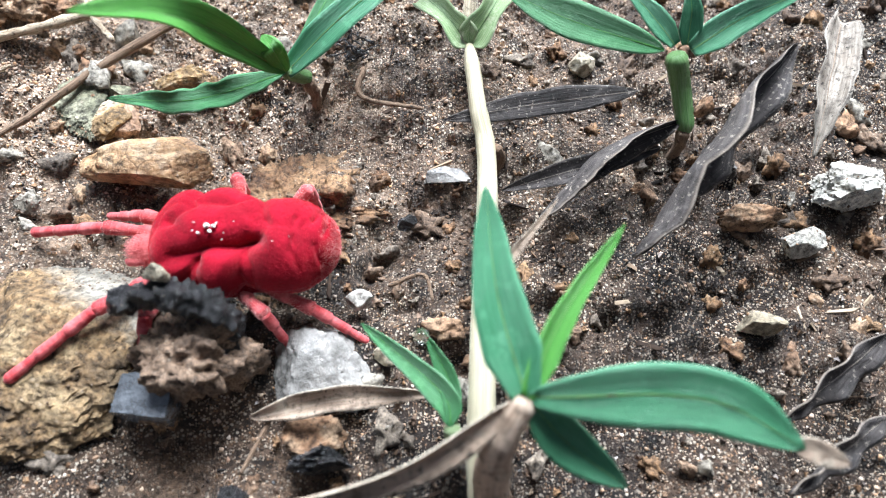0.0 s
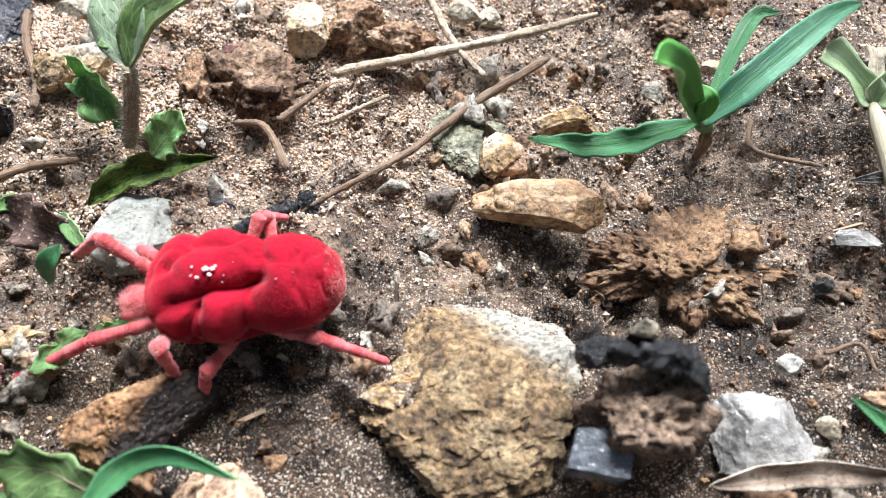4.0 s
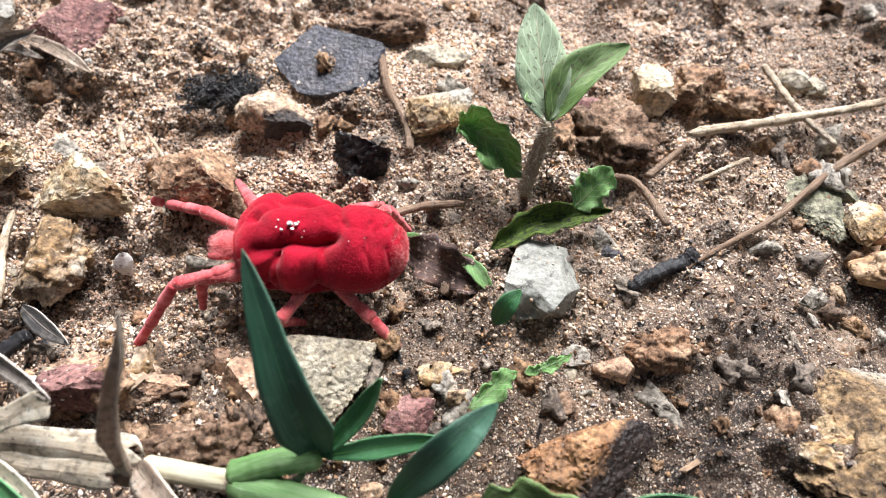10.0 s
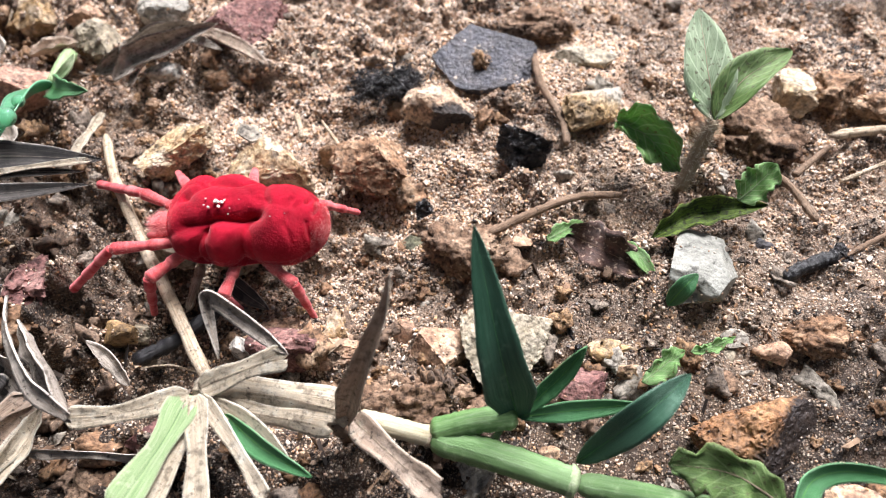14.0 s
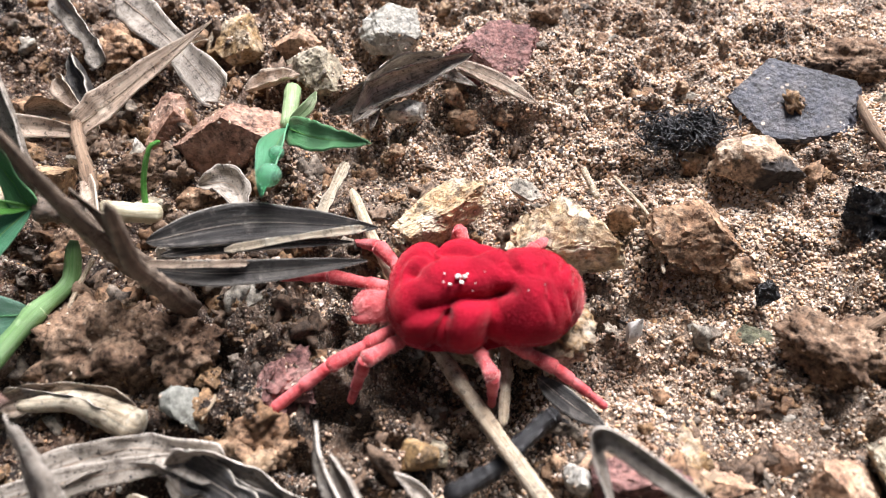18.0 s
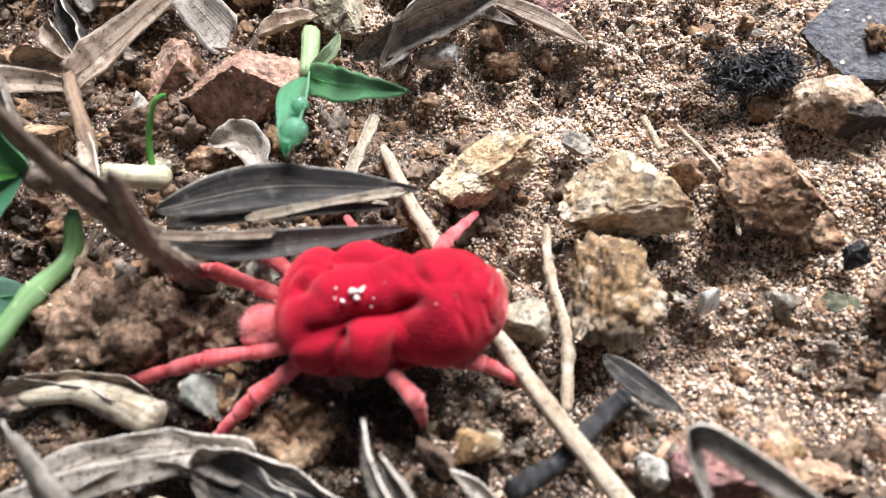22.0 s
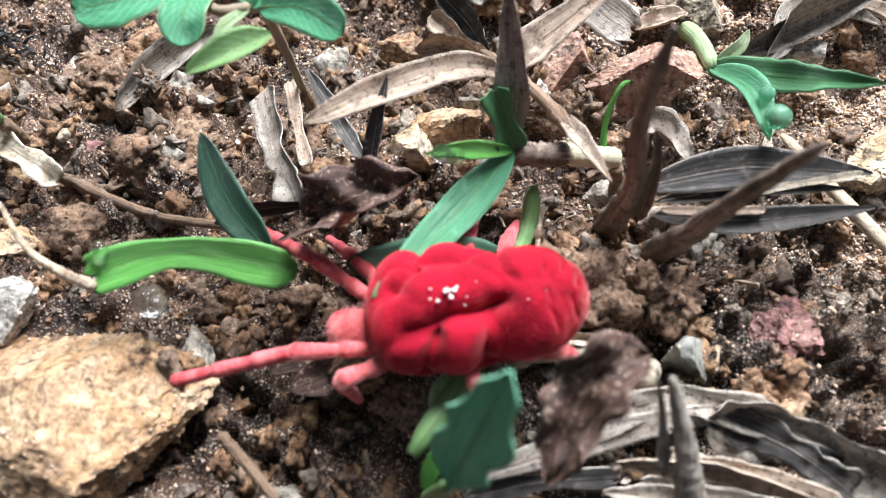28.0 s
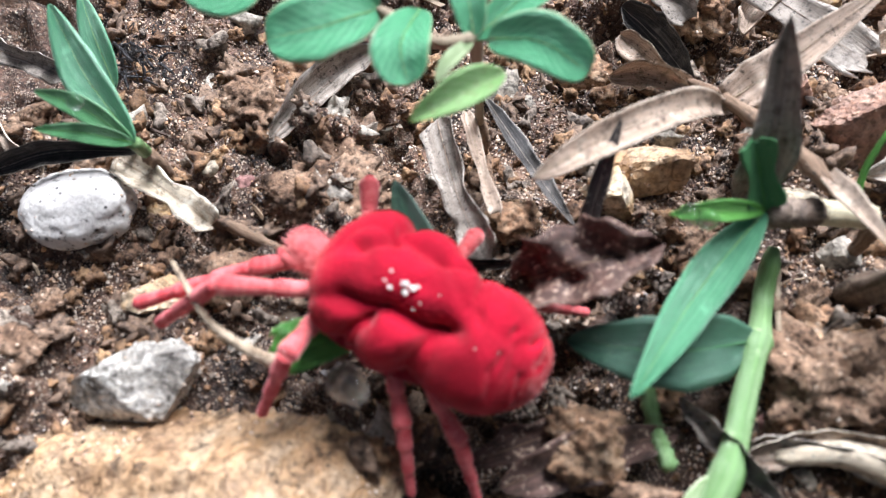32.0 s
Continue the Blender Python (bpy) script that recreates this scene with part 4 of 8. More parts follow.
def build_grains():
    many("sand", OCTA_V, OCTA_F, *scatter(130000, 0.085, 0.23, 1.7), SAND, "loose tan and amber quartz sand grains", "sand")
    stuck = np.vstack(CLING)
    for name, mat, some in (("clinging_sand", SAND, stuck[stuck[:, 0] < -28]), ("clinging_soil", CRUMB, stuck[stuck[:, 0] >= -28])):
        many(name, OCTA_V, OCTA_F, some, 0.05 + 0.12 * RNG.random(len(some)) ** 2, mat, "grains clinging to the stones", "sand")
    many("coarse_sand", CUBE_V, CUBE_F, *scatter(5200, 0.13, 0.3, 2.2), SAND, "coarse tan and white sand grains", "sand")
    many("soil_crumbs", CHIP_V, CHIP_F, *scatter(46000, 0.06, 0.28, 2.4, False, False, False), CRUMB, "amber and dark brown grains of moist soil", "soil")
    many("damp_crumbs", CHIP_V, CHIP_F, *scatter(18000, 0.06, 0.28, 2.4, False, False, True), DAMP_SHADE, "dark damp grains and crumbs of soil", "soil")
    many("dark_grit", CHIP_V, CHIP_F, *scatter(42000, 0.05, 0.22, 2.2, None), GRIT, "fine black and dark brown grit", "soil")
    many("plant_debris", CUBE_V * np.array([1.6, 0.3, 0.16]), CUBE_F, *scatter(1500, 0.2, 0.9, 2.0, False), DEBRIS, "tiny slivers of dead plant matter", "plant litter", 1.0)
    for k in range(3):
        v, f = rock_mesh(1, 0.8, 0.7, 900 + k, -2, 0.8, 3, "crumb")
        many("soil_clods", v, f, *scatter(960, 0.18, 1.05, 2.8, False, True), CLODS[k], "rough crumbly clods of moist brown soil", "soil", 1.0)
        many("red_crumbs", v, f, *scatter(600, 0.15, 0.95, 2.8, False, True, None, -88), CLODS[(0, 1, 1)[k]], "reddish brown crumbs of moist soil", "soil", 1.0)
        v, f = rock_mesh(1, 0.8, 0.65, 900 + k, 1, 0.6, 3, "crumb")
        many("gravel", v, f, *scatter(150, 0.45, 1.5, 2.2, False), STONES[("brown", "rust", "grey")[k]], "small rough brown clods and gravel", "gravel", 1.0)

# ---- the velvet mite ----
# the swollen lobes of its back (place along and across, reach along and across, height), with furrows between them
LOBES = [
    (3.4, -2.1, 1.5, 1.2, 0.42), (1.2, -2.3, 1.4, 1.0, 0.42), (1.6, -0.3, 3.0, 1.35, 0.5), (0.4, -0.6, 1.5, 1.1, 0.45),
    (0.6, 2.1, 1.35, 0.95, 0.5), (3.6, 0.9, 1.5, 1.3, 0.44), (3.4, 2.3, 1.2, 0.8, 0.36), (-1.0, -1.5, 1.5, 1.3, 0.42),
    (-2.6, -1.2, 1.9, 1.6, 0.5), (-2.6, 1.1, 1.9, 1.7, 0.5), (-4.4, -0.1, 1.2, 1.9, 0.42), (4.7, -0.6, 0.7, 1.9, 0.25),
]
DIMPLES = [(-0.75, 0.85, 0.55, 0.55, 0.8), (-1.6, -0.4, 0.2, 0.3, 0.32), (-3.0, -0.6, 0.15, 0.28, 0.22), (-3.9, -0.8, 0.14, 0.34, 0.26), (-3.1, 0.7, 0.15, 0.26, 0.2), (3.5, -0.2, 0.3, 0.28, 0.3), (1.9, 1.9, 0.4, 0.25, 0.5), (2.5, -1.3, 0.35, 0.2, 0.2)]

# furrows in the skin: a line along the back, its width and depth
FURROWS = [
    ([(3.2, 1.55), (2.4, 1.5), (1.5, 1.3), (0.6, 1.25), (-0.2, 1.1), (-0.75, 0.85)], 0.42, 0.62), ([(-0.75, 0.85), (-0.5, 1.7), (-0.2, 2.7)], 0.45, 0.55),
    ([(2.1, -2.9), (2.7, -1.9), (2.5, -1.3)], 0.24, 0.4), ([(2.6, -1.75), (1.7, -1.6), (0.6, -1.5), (-0.5, -1.9)], 0.24, 0.3), ([(3.5, -0.2), (2.9, -0.8), (2.5, -1.3)], 0.26, 0.26),
    ([(1.7, 1.4), (2.0, 2.0), (2.6, 2.6), (3.1, 3.3)], 0.26, 0.5), ([(-0.7, -2.8), (-1.1, -1.8), (-1.3, -0.9)], 0.3, 0.3), ([(-1.3, -0.9), (-1.0, 0.0), (-0.75, 0.85)], 0.4, 0.16),
    ([(-4.3, -1.3), (-4.6, -0.6), (-4.5, 0.1)], 0.16, 0.2), ([(-4.2, 0.7), (-4.45, 1.3)], 0.16, 0.2), ([(-2.9, 1.1), (-3.3, 1.7)], 0.2, 0.16), ([(1.2, 0.5), (0.6, -0.2)], 0.3, 0.1),
]


def furrow_depth(x, y):
    out = np.zeros_like(x)
    for line, width, depth in FURROWS:
        best = np.full_like(x, 99.0)
        for (ax, ay), (bx, by) in zip(line, line[1:]):
            k = np.clip(((x - ax) * (bx - ax) + (y - ay) * (by - ay)) / ((bx - ax) ** 2 + (by - ay) ** 2), 0, 1)
            best = np.minimum(best, np.hypot(x - ax - k * (bx - ax), y - ay - k * (by - ay)))
        out = np.maximum(out, depth * np.exp(-(best / width) ** 1.4))
    return out


def body_surface():
    nu, nv = 210, 170
    s = -np.cos(np.linspace(0.02, np.pi - 0.02, nu))
    a = np.linspace(0, 2 * np.pi, nv, endpoint=False)
    half = (1 - np.abs(s) ** 2.9) ** 0.42
    waist = 1 - 0.07 * np.exp(-((s + 0.13) / 0.17) ** 2)
    wide = half * waist * (2.84 + 0.36 * s + 0.07 * np.cos(s * 9))
    high = half * (2.35 - 0.12 * np.exp(-((s + 0.1) / 0.2) ** 2) + 0.1 * s)
    ca, sa = np.cos(a), np.sin(a)
    round_y = np.sign(ca) * np.abs(ca) ** 0.86
    round_z = np.sign(sa) * np.abs(sa) ** 0.86
    x = np.repeat(s[:, None] * 5.15, nv, 1)
    y = wide[:, None] * round_y
    z = high[:, None] * round_z * np.where(round_z < 0, 0.82, 1)
    p = np.stack([x, y, z], -1)
    inward = unit(p * np.array([0.25, 1, 1]))
    wx = x + 0.8 * (lattice(x, y, 1.3, 51) - 0.5)
    wy = y + 0.7 * (lattice(x, y, 1.2, 57) - 0.5)
    rise = np.stack([h * (1 - ((wx - lx) / rx) ** 2 - ((wy - ly) / ry) ** 2) for lx, ly, rx, ry, h in LOBES])
    rise = np.log(np.exp(np.clip(rise, -0.9, 1) * 32).sum(0)) / 32
    rise = np.clip(rise, -0.6, 0.55) * np.clip((z + 1.1) / 1.2, 0, 1)
    for fx, fy, rx, ry, d in DIMPLES:
        rise = rise - np.where(z > 0, d * np.exp(-((wx - fx) / rx) ** 2 - ((wy - fy) / ry) ** 2), 0)
    rise = 0.75 * rise - np.where(z > -0.6, furrow_depth(x + 0.35 * (wx - x), y + 0.35 * (wy - y)), 0)
    lump = 0.12 * (lattice(x + 2 * z, y, 1.6, 31) - 0.5)
    p = p + inward * (lump * half[:, None] + rise * np.minimum(1, half * 1.6)[:, None])[..., None]
    v = p.reshape(-1, 3)
    f = [[i * nv + k, i * nv + (k + 1) % nv, (i + 1) * nv + (k + 1) % nv, (i + 1) * nv + k][::-1] for i in range(nu - 1) for k in range(nv)]
    v = np.vstack([v, p[0].mean(0), p[-1].mean(0)])
    o = nu * nv
    f += [[o, (k + 1) % nv, k][::-1] for k in range(nv)] + [[o + 1, o - nv + k, o - nv + (k + 1) % nv][::-1] for k in range(nv)]
    return v, f


def hairs(v, f, count, length, lean, seed, width=0.028):
    """Fine hairs standing on a surface, leaning along lean."""
    r = np.random.default_rng(seed)
    q = np.array([[g[0], g[1], g[2]] for g in f])
    i = r.integers(0, len(q), count)
    a, b, c = v[q[i, 0]], v[q[i, 1]], v[q[i, 2]]
    n = unit(np.cross(b - a, c - a))
    w = r.dirichlet((1, 1, 1), count)
    p = a * w[:, :1] + b * w[:, 1:2] + c * w[:, 2:]
    d = unit(n + np.array(lean) + r.normal(scale=0.3, size=(count, 3)))
    s = unit(np.cross(d, r.normal(size=(count, 3)))) * width
    u = unit(np.cross(d, s)) * width
    tip = p + d * (length * r.uniform(0.55, 1.2, count))[:, None]
    p = p - n * 0.03
    verts = np.stack([p + s, p - 0.5 * s + 0.87 * u, p - 0.5 * s - 0.87 * u, tip], 1).reshape(-1, 3)
    k = np.arange(count)[:, None] * 4
    return verts, np.vstack([k + np.array([[0, 1, 3]]), k + np.array([[1, 2, 3]]), k + np.array([[2, 0, 3]])])


def leg_part(length, r0, r1, joints, seed):
    """A limb along +x: beaded segments with narrow joints."""
    n, sides = 64, 14
    x = np.linspace(0, 1, n)
    rad = r0 + (r1 - r0) * x
    part_way = (x * joints + 0.02) % 1
    rad = rad * np.where(part_way < 0.86, 0.78 + 0.3 * part_way ** 0.7, 1.05 - 2.3 * (part_way - 0.86))
    rad[-3:] *= (0.9, 0.7, 0.3)
    a = np.linspace(0, 2 * np.pi, sides, endpoint=False)
    v = np.stack([np.repeat((x * length)[:, None], sides, 1), rad[:, None] * np.cos(a), rad[:, None] * np.sin(a)], -1).reshape(-1, 3)
    f = [[i * sides + k, i * sides + (k + 1) % sides, (i + 1) * sides + (k + 1) % sides, (i + 1) * sides + k][::-1] for i in range(n - 1) for k in range(sides)]
    return v, f + [list(range(sides)), [(n - 1) * sides + k for k in range(sides)][::-1]]


MITE = tagged(new("velvet_mite"), "scarlet velvet mite with a furrowed furry back and rosy legs", "mite")
MITE.empty_display_size = 0.003
BODY_V, BODY_F = body_surface()
BODY = link("body", BODY_V, BODY_F, VELVET, MITE)
# the velvet coat, and paler hairs round the rear and the lower flanks
QUADS = [g for g in BODY_F if len(g) == 4 and BODY_V[g[0]][2] > -1.7]
tagged(link("coat", *hairs(BODY_V, QUADS, 52000, 0.09, (-1.2, 0, 0), 3, 0.007), FUR, BODY, "short dense scarlet velvet hairs", smooth=False), "", "", "", "stuff")
BELLY_F = [g for g in BODY_F if len(g) == 4 and -1.9 < BODY_V[g[0]][2] < -0.5 and abs(BODY_V[g[0]][0]) < 3.9]
tagged(link("belly_fringe", *hairs(BODY_V, BELLY_F, 5200, 0.55, (-0.5, 0, -0.9), 8, 0.008), PALE_FUR, BODY, "pale hairs along the lower flanks", smooth=False), "", "", "", "stuff")
RIM_F = [g for g in QUADS if BODY_V[g[0]][2] <= 0.1 or BODY_V[g[0]][0] <= -4.35]
tagged(link("fringe", *hairs(BODY_V, RIM_F, 17000, 0.26, (-0.8, 0, 0.05), 4, 0.008), ROSE_FUR, BODY, "rosy hairs round the rear and flanks", smooth=False), "", "", "", "stuff")
FRONT_F = [g for g in QUADS if BODY_V[g[0]][0] >= 4.0 and BODY_V[g[0]][2] < 1.2]
tagged(link("collar", *hairs(BODY_V, FRONT_F, 2600, 0.55, (0.5, 0, -0.3), 6, 0.008), PALE_FUR, BODY, "pale pink hairs behind the head", smooth=False), "", "", "", "stuff")
# the head with its two feelers
HEAD_V, HEAD_F = BALLS[4]
HEAD_V = HEAD_V * np.array([1.45, 0.85, 0.75]) * (1 - 0.22 * HEAD_V[:, :1]) + np.array([5.7, 0, -0.85])
HEAD = link("head", HEAD_V, HEAD_F, LEG_SKIN, MITE, "rosy hairy tapering snout")
tagged(link("fur", *hairs(HEAD_V, HEAD_F, 1500, 0.5, (0.9, 0, -0.2), 5, 0.008), ROSE_FUR, HEAD, smooth=False), "", "", "", "stuff")
for side in (-1, 1):
    link("feeler", *tube_mesh([(5.6, 0.6 * side, -0.9), (6.6, 0.75 * side, -1.0), (7.2, 0.4 * side, -1.6)], 0.34, 0.14, seed=side + 2)[:2], LEG_SKIN, HEAD)
# white grains caught on its back
SPECK = (1.27, 0.24)
for k, (dx, dy, r) in enumerate([(0.1, -0.05, 0.2), (-0.2, 0.06, 0.15), (-0.08, 0.24, 0.12), (-0.34, -0.1, 0.1), (0.5, 0.42, 0.13), (0.8, -0.15, 0.07), (0.85, 0.25, 0.065), (-0.75, 0.3, 0.05), (-0.6, 0.55, 0.045), (-1.2, -0.3, 0.04), (-3.4, 0.7, 0.05), (-4.2, 0.4, 0.05)]):
    v, f = rock_mesh(r, r * 0.85, r * 0.8, 70 + k, 5, 0.2, 2)
    near = np.argmin(np.abs(BODY_V[:, 0] - SPECK[0] - dx) + np.abs(BODY_V[:, 1] - SPECK[1] - dy) + np.where(BODY_V[:, 2] > 0, 0, 9))
    link("grain", v + BODY_V[near] + np.array([0, 0, r * 0.45 + 0.1]), f, WHITE_GRAIN, MITE, "white sand grain on its back", smooth=False)

# roots of the legs on the body, lengths of their two limbs, thickness
ROOTS = {
    "R1": ((4.5, -1.1, -1.0), 4.5, 5.8, 0.41), "R2": ((4.0, -1.7, -1.1), 3.1, 3.8, 0.45), "R3": ((0.5, -2.1, -1.1), 2.9, 3.6, 0.41), "R4": ((-1.2, -2.0, -1.1), 3.0, 3.8, 0.41),
    "L1": ((4.5, 1.1, -1.0), 4.5, 5.8, 0.41), "L2": ((4.0, 1.7, -1.1), 3.1, 3.8, 0.45), "L3": ((0.5, 2.1, -1.1), 2.9, 3.6, 0.41), "L4": ((-1.2, 2.0, -1.1), 3.0, 3.8, 0.41),
}
LEGS = {}
for k, (key, (root, upper, lower, thick)) in enumerate(ROOTS.items()):
    v, f = leg_part(upper, thick * 0.85, thick, 2, k)
    leg = at(link("leg", v, f, LEG_SKIN, MITE, "jointed rosy leg with pale hairs"), root)
    tagged(link("fur", *hairs(v, [g for g in f if len(g) == 4], 1300, 0.5, (0.7, 0, -0.3), 20 + k, 0.009), PALE_FUR, leg, smooth=False), "", "", "", "stuff")
    v, f = leg_part(lower, thick * 0.95, thick * (0.75 if key[1] == "1" else 0.5), 3, k)
    shin = at(link("lower_leg", v, f, LEG_SKIN, leg), (upper - 0.15, 0, 0))
    LEGS[key] = (leg, shin, Vector(root), upper - 0.15, lower)


def fibres(label, x, y, r, count, seed):
    """A tangle of short decayed fibres."""
    g = np.random.default_rng(seed)
    vs, fs, o = [], [], 0
    for _ in range(count):
        c = np.array([x, y, -2.2]) + np.append(g.normal(scale=r * 0.42, size=2), g.uniform(0.1, 1.3))
        d = np.append(unit(g.normal(size=2)), g.uniform(-0.3, 0.4)) * g.uniform(0.15, 0.7)
        v, f, _ = tube_mesh([c - d, c + np.append(g.normal(scale=0.3, size=2), 0.3), c + d], g.uniform(0.04, 0.15), 0.03, seed=int(g.integers(9999)), n=8, sides=6)
        vs.append(v), fs.extend([[i + o for i in q] for q in f])
        o += len(v)
    base = (x, y, 0)
    tagged(at(link("fibre_tangle", np.vstack(vs), fs, STONES["black"], None, "", base), base), label, "plant litter", "", "stuff")


def stem_hairs(points, radius, count, seed):
    """The fine hairs of a weed's stem."""
    v, f, _ = tube_mesh(points, radius, radius)
    return ("hairs", *hairs(v, [g[::-1] for g in f if len(g) == 4], 3 * count, 0.75, (0, 0, 0.1), seed, 0.024), None, "straw", "fine pale hairs")


def charred_bar(name, label, points, r0, r1, seed):
    """A bar of charred wood: blunt, porous and chipped."""
    v, f, _ = tube_mesh(points, r0, r1, rough=0.1, seed=seed, n=60, sides=22)
    base = (points[0][0], points[0][1], -3.0)
    middle = np.repeat(spline(points, 60), 22, axis=0)
    lift = np.array([1 + 0.55 * noise.noise(Vector(p) * 1.3) + 0.45 * noise.noise(Vector(p) * 3.1) + 0.3 * noise.noise(Vector(p) * 7.0) for p in v])
    v = middle + (v - middle) * lift[:, None]
    tagged(at(link(name, v, f, STONES["black"], None, "", base), base), label, "charcoal")


# ---- bare moist soil: stones and grit ----
stone("flat_stone", "flat smooth tan stone bedded in dark moist soil", -18.8, 25.6, -2.0, 3.9, 1.75, 1.2, 3, "tan", 101, "stone", facets=0, bumps=0.16, form="smooth")
stone("stone", "small ochre stone under a grass blade", -17.2, 32.2, -1.82, 2.85, 1.44, 1.16, 5, "ochre", 102, "stone")
stone("stone", "pinkish stone in a soil bank", -21.0, 29.2, -1.85, 1.51, 1.35, 1.08, 5, "pink", 103, "stone")
stone("quartz_chip", "thin clear quartz chip on the soil", 0.2, 24.9, -2.06, 1.83, 0.78, 0.57, 3, QUARTZ, 104, "stone")
stone("quartz_pebble", "cloudy grey-white quartz pebble half bedded in soil", -7.3, 11.8, -2.1, 2.98, 2.56, 1.5, 3, QUARTZ, 105, "stone", facets=4, bumps=0.14, tip=8)
stone("crystal", "shiny grey cube-shaped mineral crystal", -15.7, 10.2, -1.40, 2.23, 1.60, 2.02, -7, CRYSTAL, 106, "stone", bumps=0.03, form="cube")
stone("pearl_grain", "round pale grain on the soil", -4.9, 16.3, -2.09, 0.82, 0.64, 0.50, 3, "white", 107, "stone", facets=2, bumps=0.06)
stone("large_rock", "large ochre and pale rock with broken faces", -22.2, 14.4, -2.50, 7.63, 5.93, 2.44, 13, "faced", 108, "stone", facets=7, bumps=0.13)
stone("stone", "yellow ochre knob of a large rock", -26.1, 12.9, -1.94, 3.17, 1.69, 1.59, 2, "ochre", 109, "stone", bumps=0.3)
stone("soil_slab", "low crumbly mound of hardened brown soil", -9.8, 23.0, -3.2, 4.6, 2.6, 1.1, 5, CLODS[1], 110, "soil clod", facets=-4, bumps=0.6, form="crumb")
stone("soil_clump", "crumbly brown clump under a charred piece", -13.4, 12.2, -0.92, 2.72, 2.00, 3.34, 3, CLODS[0], 111, "soil clod", bumps=0.35, facets=-3, form="crumb")
charred_bar("charred_piece", "black charred wood bar bent over a soil clump", [(-17.3, 14.3, 1.9), (-15.6, 14.5, 2.8), (-13.6, 14.4, 3.1), (-12.0, 14.1, 2.5), (-11.6, 13.6, 0.9), (-11.9, 13.2, -1.0)], 0.62, 1.0, 112)
stone("cream_grain", "cream grain resting on charred wood", -14.5, 15.2, 3.96, 0.75, 0.58, 0.88, 3, "cream", 114, "stone", facets=5)
stone("stone", "rusty stone with a dark core", -10.7, 4.0, -1.7, 2.6, 1.9, 1.6, 2, "burnt", 115, "stone")
stone("charcoal_bit", "small black charcoal bit", -10.4, 4.5, -0.22, 0.94, 1.07, 1.16, 2, "black", 116, "charcoal", bumps=0.34)
stone("stone", "grey stone with black patches", -17.4, 2.7, -1.58, 3.38, 1.66, 1.73, 2, "grey", 117, "stone")
stone("charcoal_bit", "black charcoal lump in the soil", -6.4, 7.2, -1.88, 1.86, 0.87, 1.01, 2, "black", 118, "charcoal", bumps=0.34)
stone("stone", "blurred tan pebble on dark soil", 18.1, 14.7, -1.85, 1.28, 0.97, 1.08, -0, "cream", 119, "stone")
stone("soil_clod", "rusty lump of soil on a bank", 18.9, 21.8, -1.94, 1.82, 0.64, 0.87, -0, "rust", 120, "soil clod")
stone("stone", "whitish crusted clod on the soil", 21.7, 19.9, -1.91, 1.77, 1.03, 0.94, -0, "white", 121, "stone")
stone("stone", "crumbly white crusted clod", 25.6, 23.7, -1.70, 2.53, 1.85, 1.45, -0, "white", 122, "stone", bumps=0.35)
stone("stone", "small ochre pebble on the soil", -7.1, 37.7, -2.01, 1.15, 0.88, 0.69, -0, "ochre", 123, "stone")
stone("stone", "small cream pebble among dead leaves", 9.6, 34.1, -1.96, 1.12, 1.06, 0.83, -0, "cream", 124, "stone")
stone("stone", "rusty clod on the soil", -29.4, 39.0, -1.91, 2.02, 1.19, 0.93, -0, "rust", 125, "stone")
stone("stone", "rusty grain by a runner stem", 0.2, 14.6, -2.10, 1.06, 0.61, 0.47, -0, "rust", 126, "stone")
stone("charcoal_bit", "tiny black grit on the soil", -2.1, 21.5, -2.11, 0.63, 0.64, 0.47, 3, "black", 127, "charcoal", bumps=0.34)
stone("stone", "rounded brown clod on the soil", -9.5, 41.6, -1.96, 1.99, 1.05, 0.82, 5, "brown", 128, "stone")
stone("stone", "small pale pebble on the soil", -3.2, 13.0, -2.10, 0.75, 0.62, 0.48, 3, "cream", 129, "stone")
stone("stone", "ochre chip beside quartz", -6.9, 8.5, -1.98, 1.53, 0.97, 0.76, 3, "rust", 130, "stone")

# ---- bright sand: stones ----
stone("pale_stone", "angular pale grey stone with a rough face", -42.7, 21.1, -1.40, 3.82, 3.11, 2.17, -15, "greenish", 131, "stone", facets=6, form="smooth")
stone("slate_bit", "small dark grey stone", -38.9, 23.4, -1.88, 1.03, 1.14, 1.01, 9, "slate", 132, "stone")
stone("cream_stone", "smooth cream stone on the soil", -55.2, 13.4, -1.46, 2.94, 3.51, 2.01, -50, "cream", 133, "stone", facets=7, bumps=0.1)
stone("pink_stone", "angular pinkish stone on the soil", -59.2, 11.8, -1.58, 2.61, 2.16, 1.72, 10, "pink", 134, "stone", facets=12)
stone("soil_clod", "crumbly reddish brown clod", -60.1, 8.4, -1.73, 2.88, 1.67, 1.36, 10, "brown", 135, "soil clod", bumps=0.5)
stone("crusted_stone", "flat crusted pale pink stone with sand on it", -67.4, 11.0, -1.97, 4.08, 2.03, 0.79, 10, "pink", 136, "stone")
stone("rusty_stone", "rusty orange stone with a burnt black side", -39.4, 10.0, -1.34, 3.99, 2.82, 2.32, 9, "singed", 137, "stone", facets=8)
stone("stone", "rust-coloured pebble on sand", -35.4, 17.9, -1.79, 2.18, 1.44, 1.23, 9, "rust", 139, "stone")
stone("stone", "small pinkish pebble on the soil", -38.1, 16.2, -1.95, 1.31, 1.06, 0.83, 9, "pink", 140, "stone")
stone("stone", "flat ochre chip on the soil", -48.1, 14.3, -2.07, 1.40, 0.72, 0.56, 9, "ochre", 141, "stone")
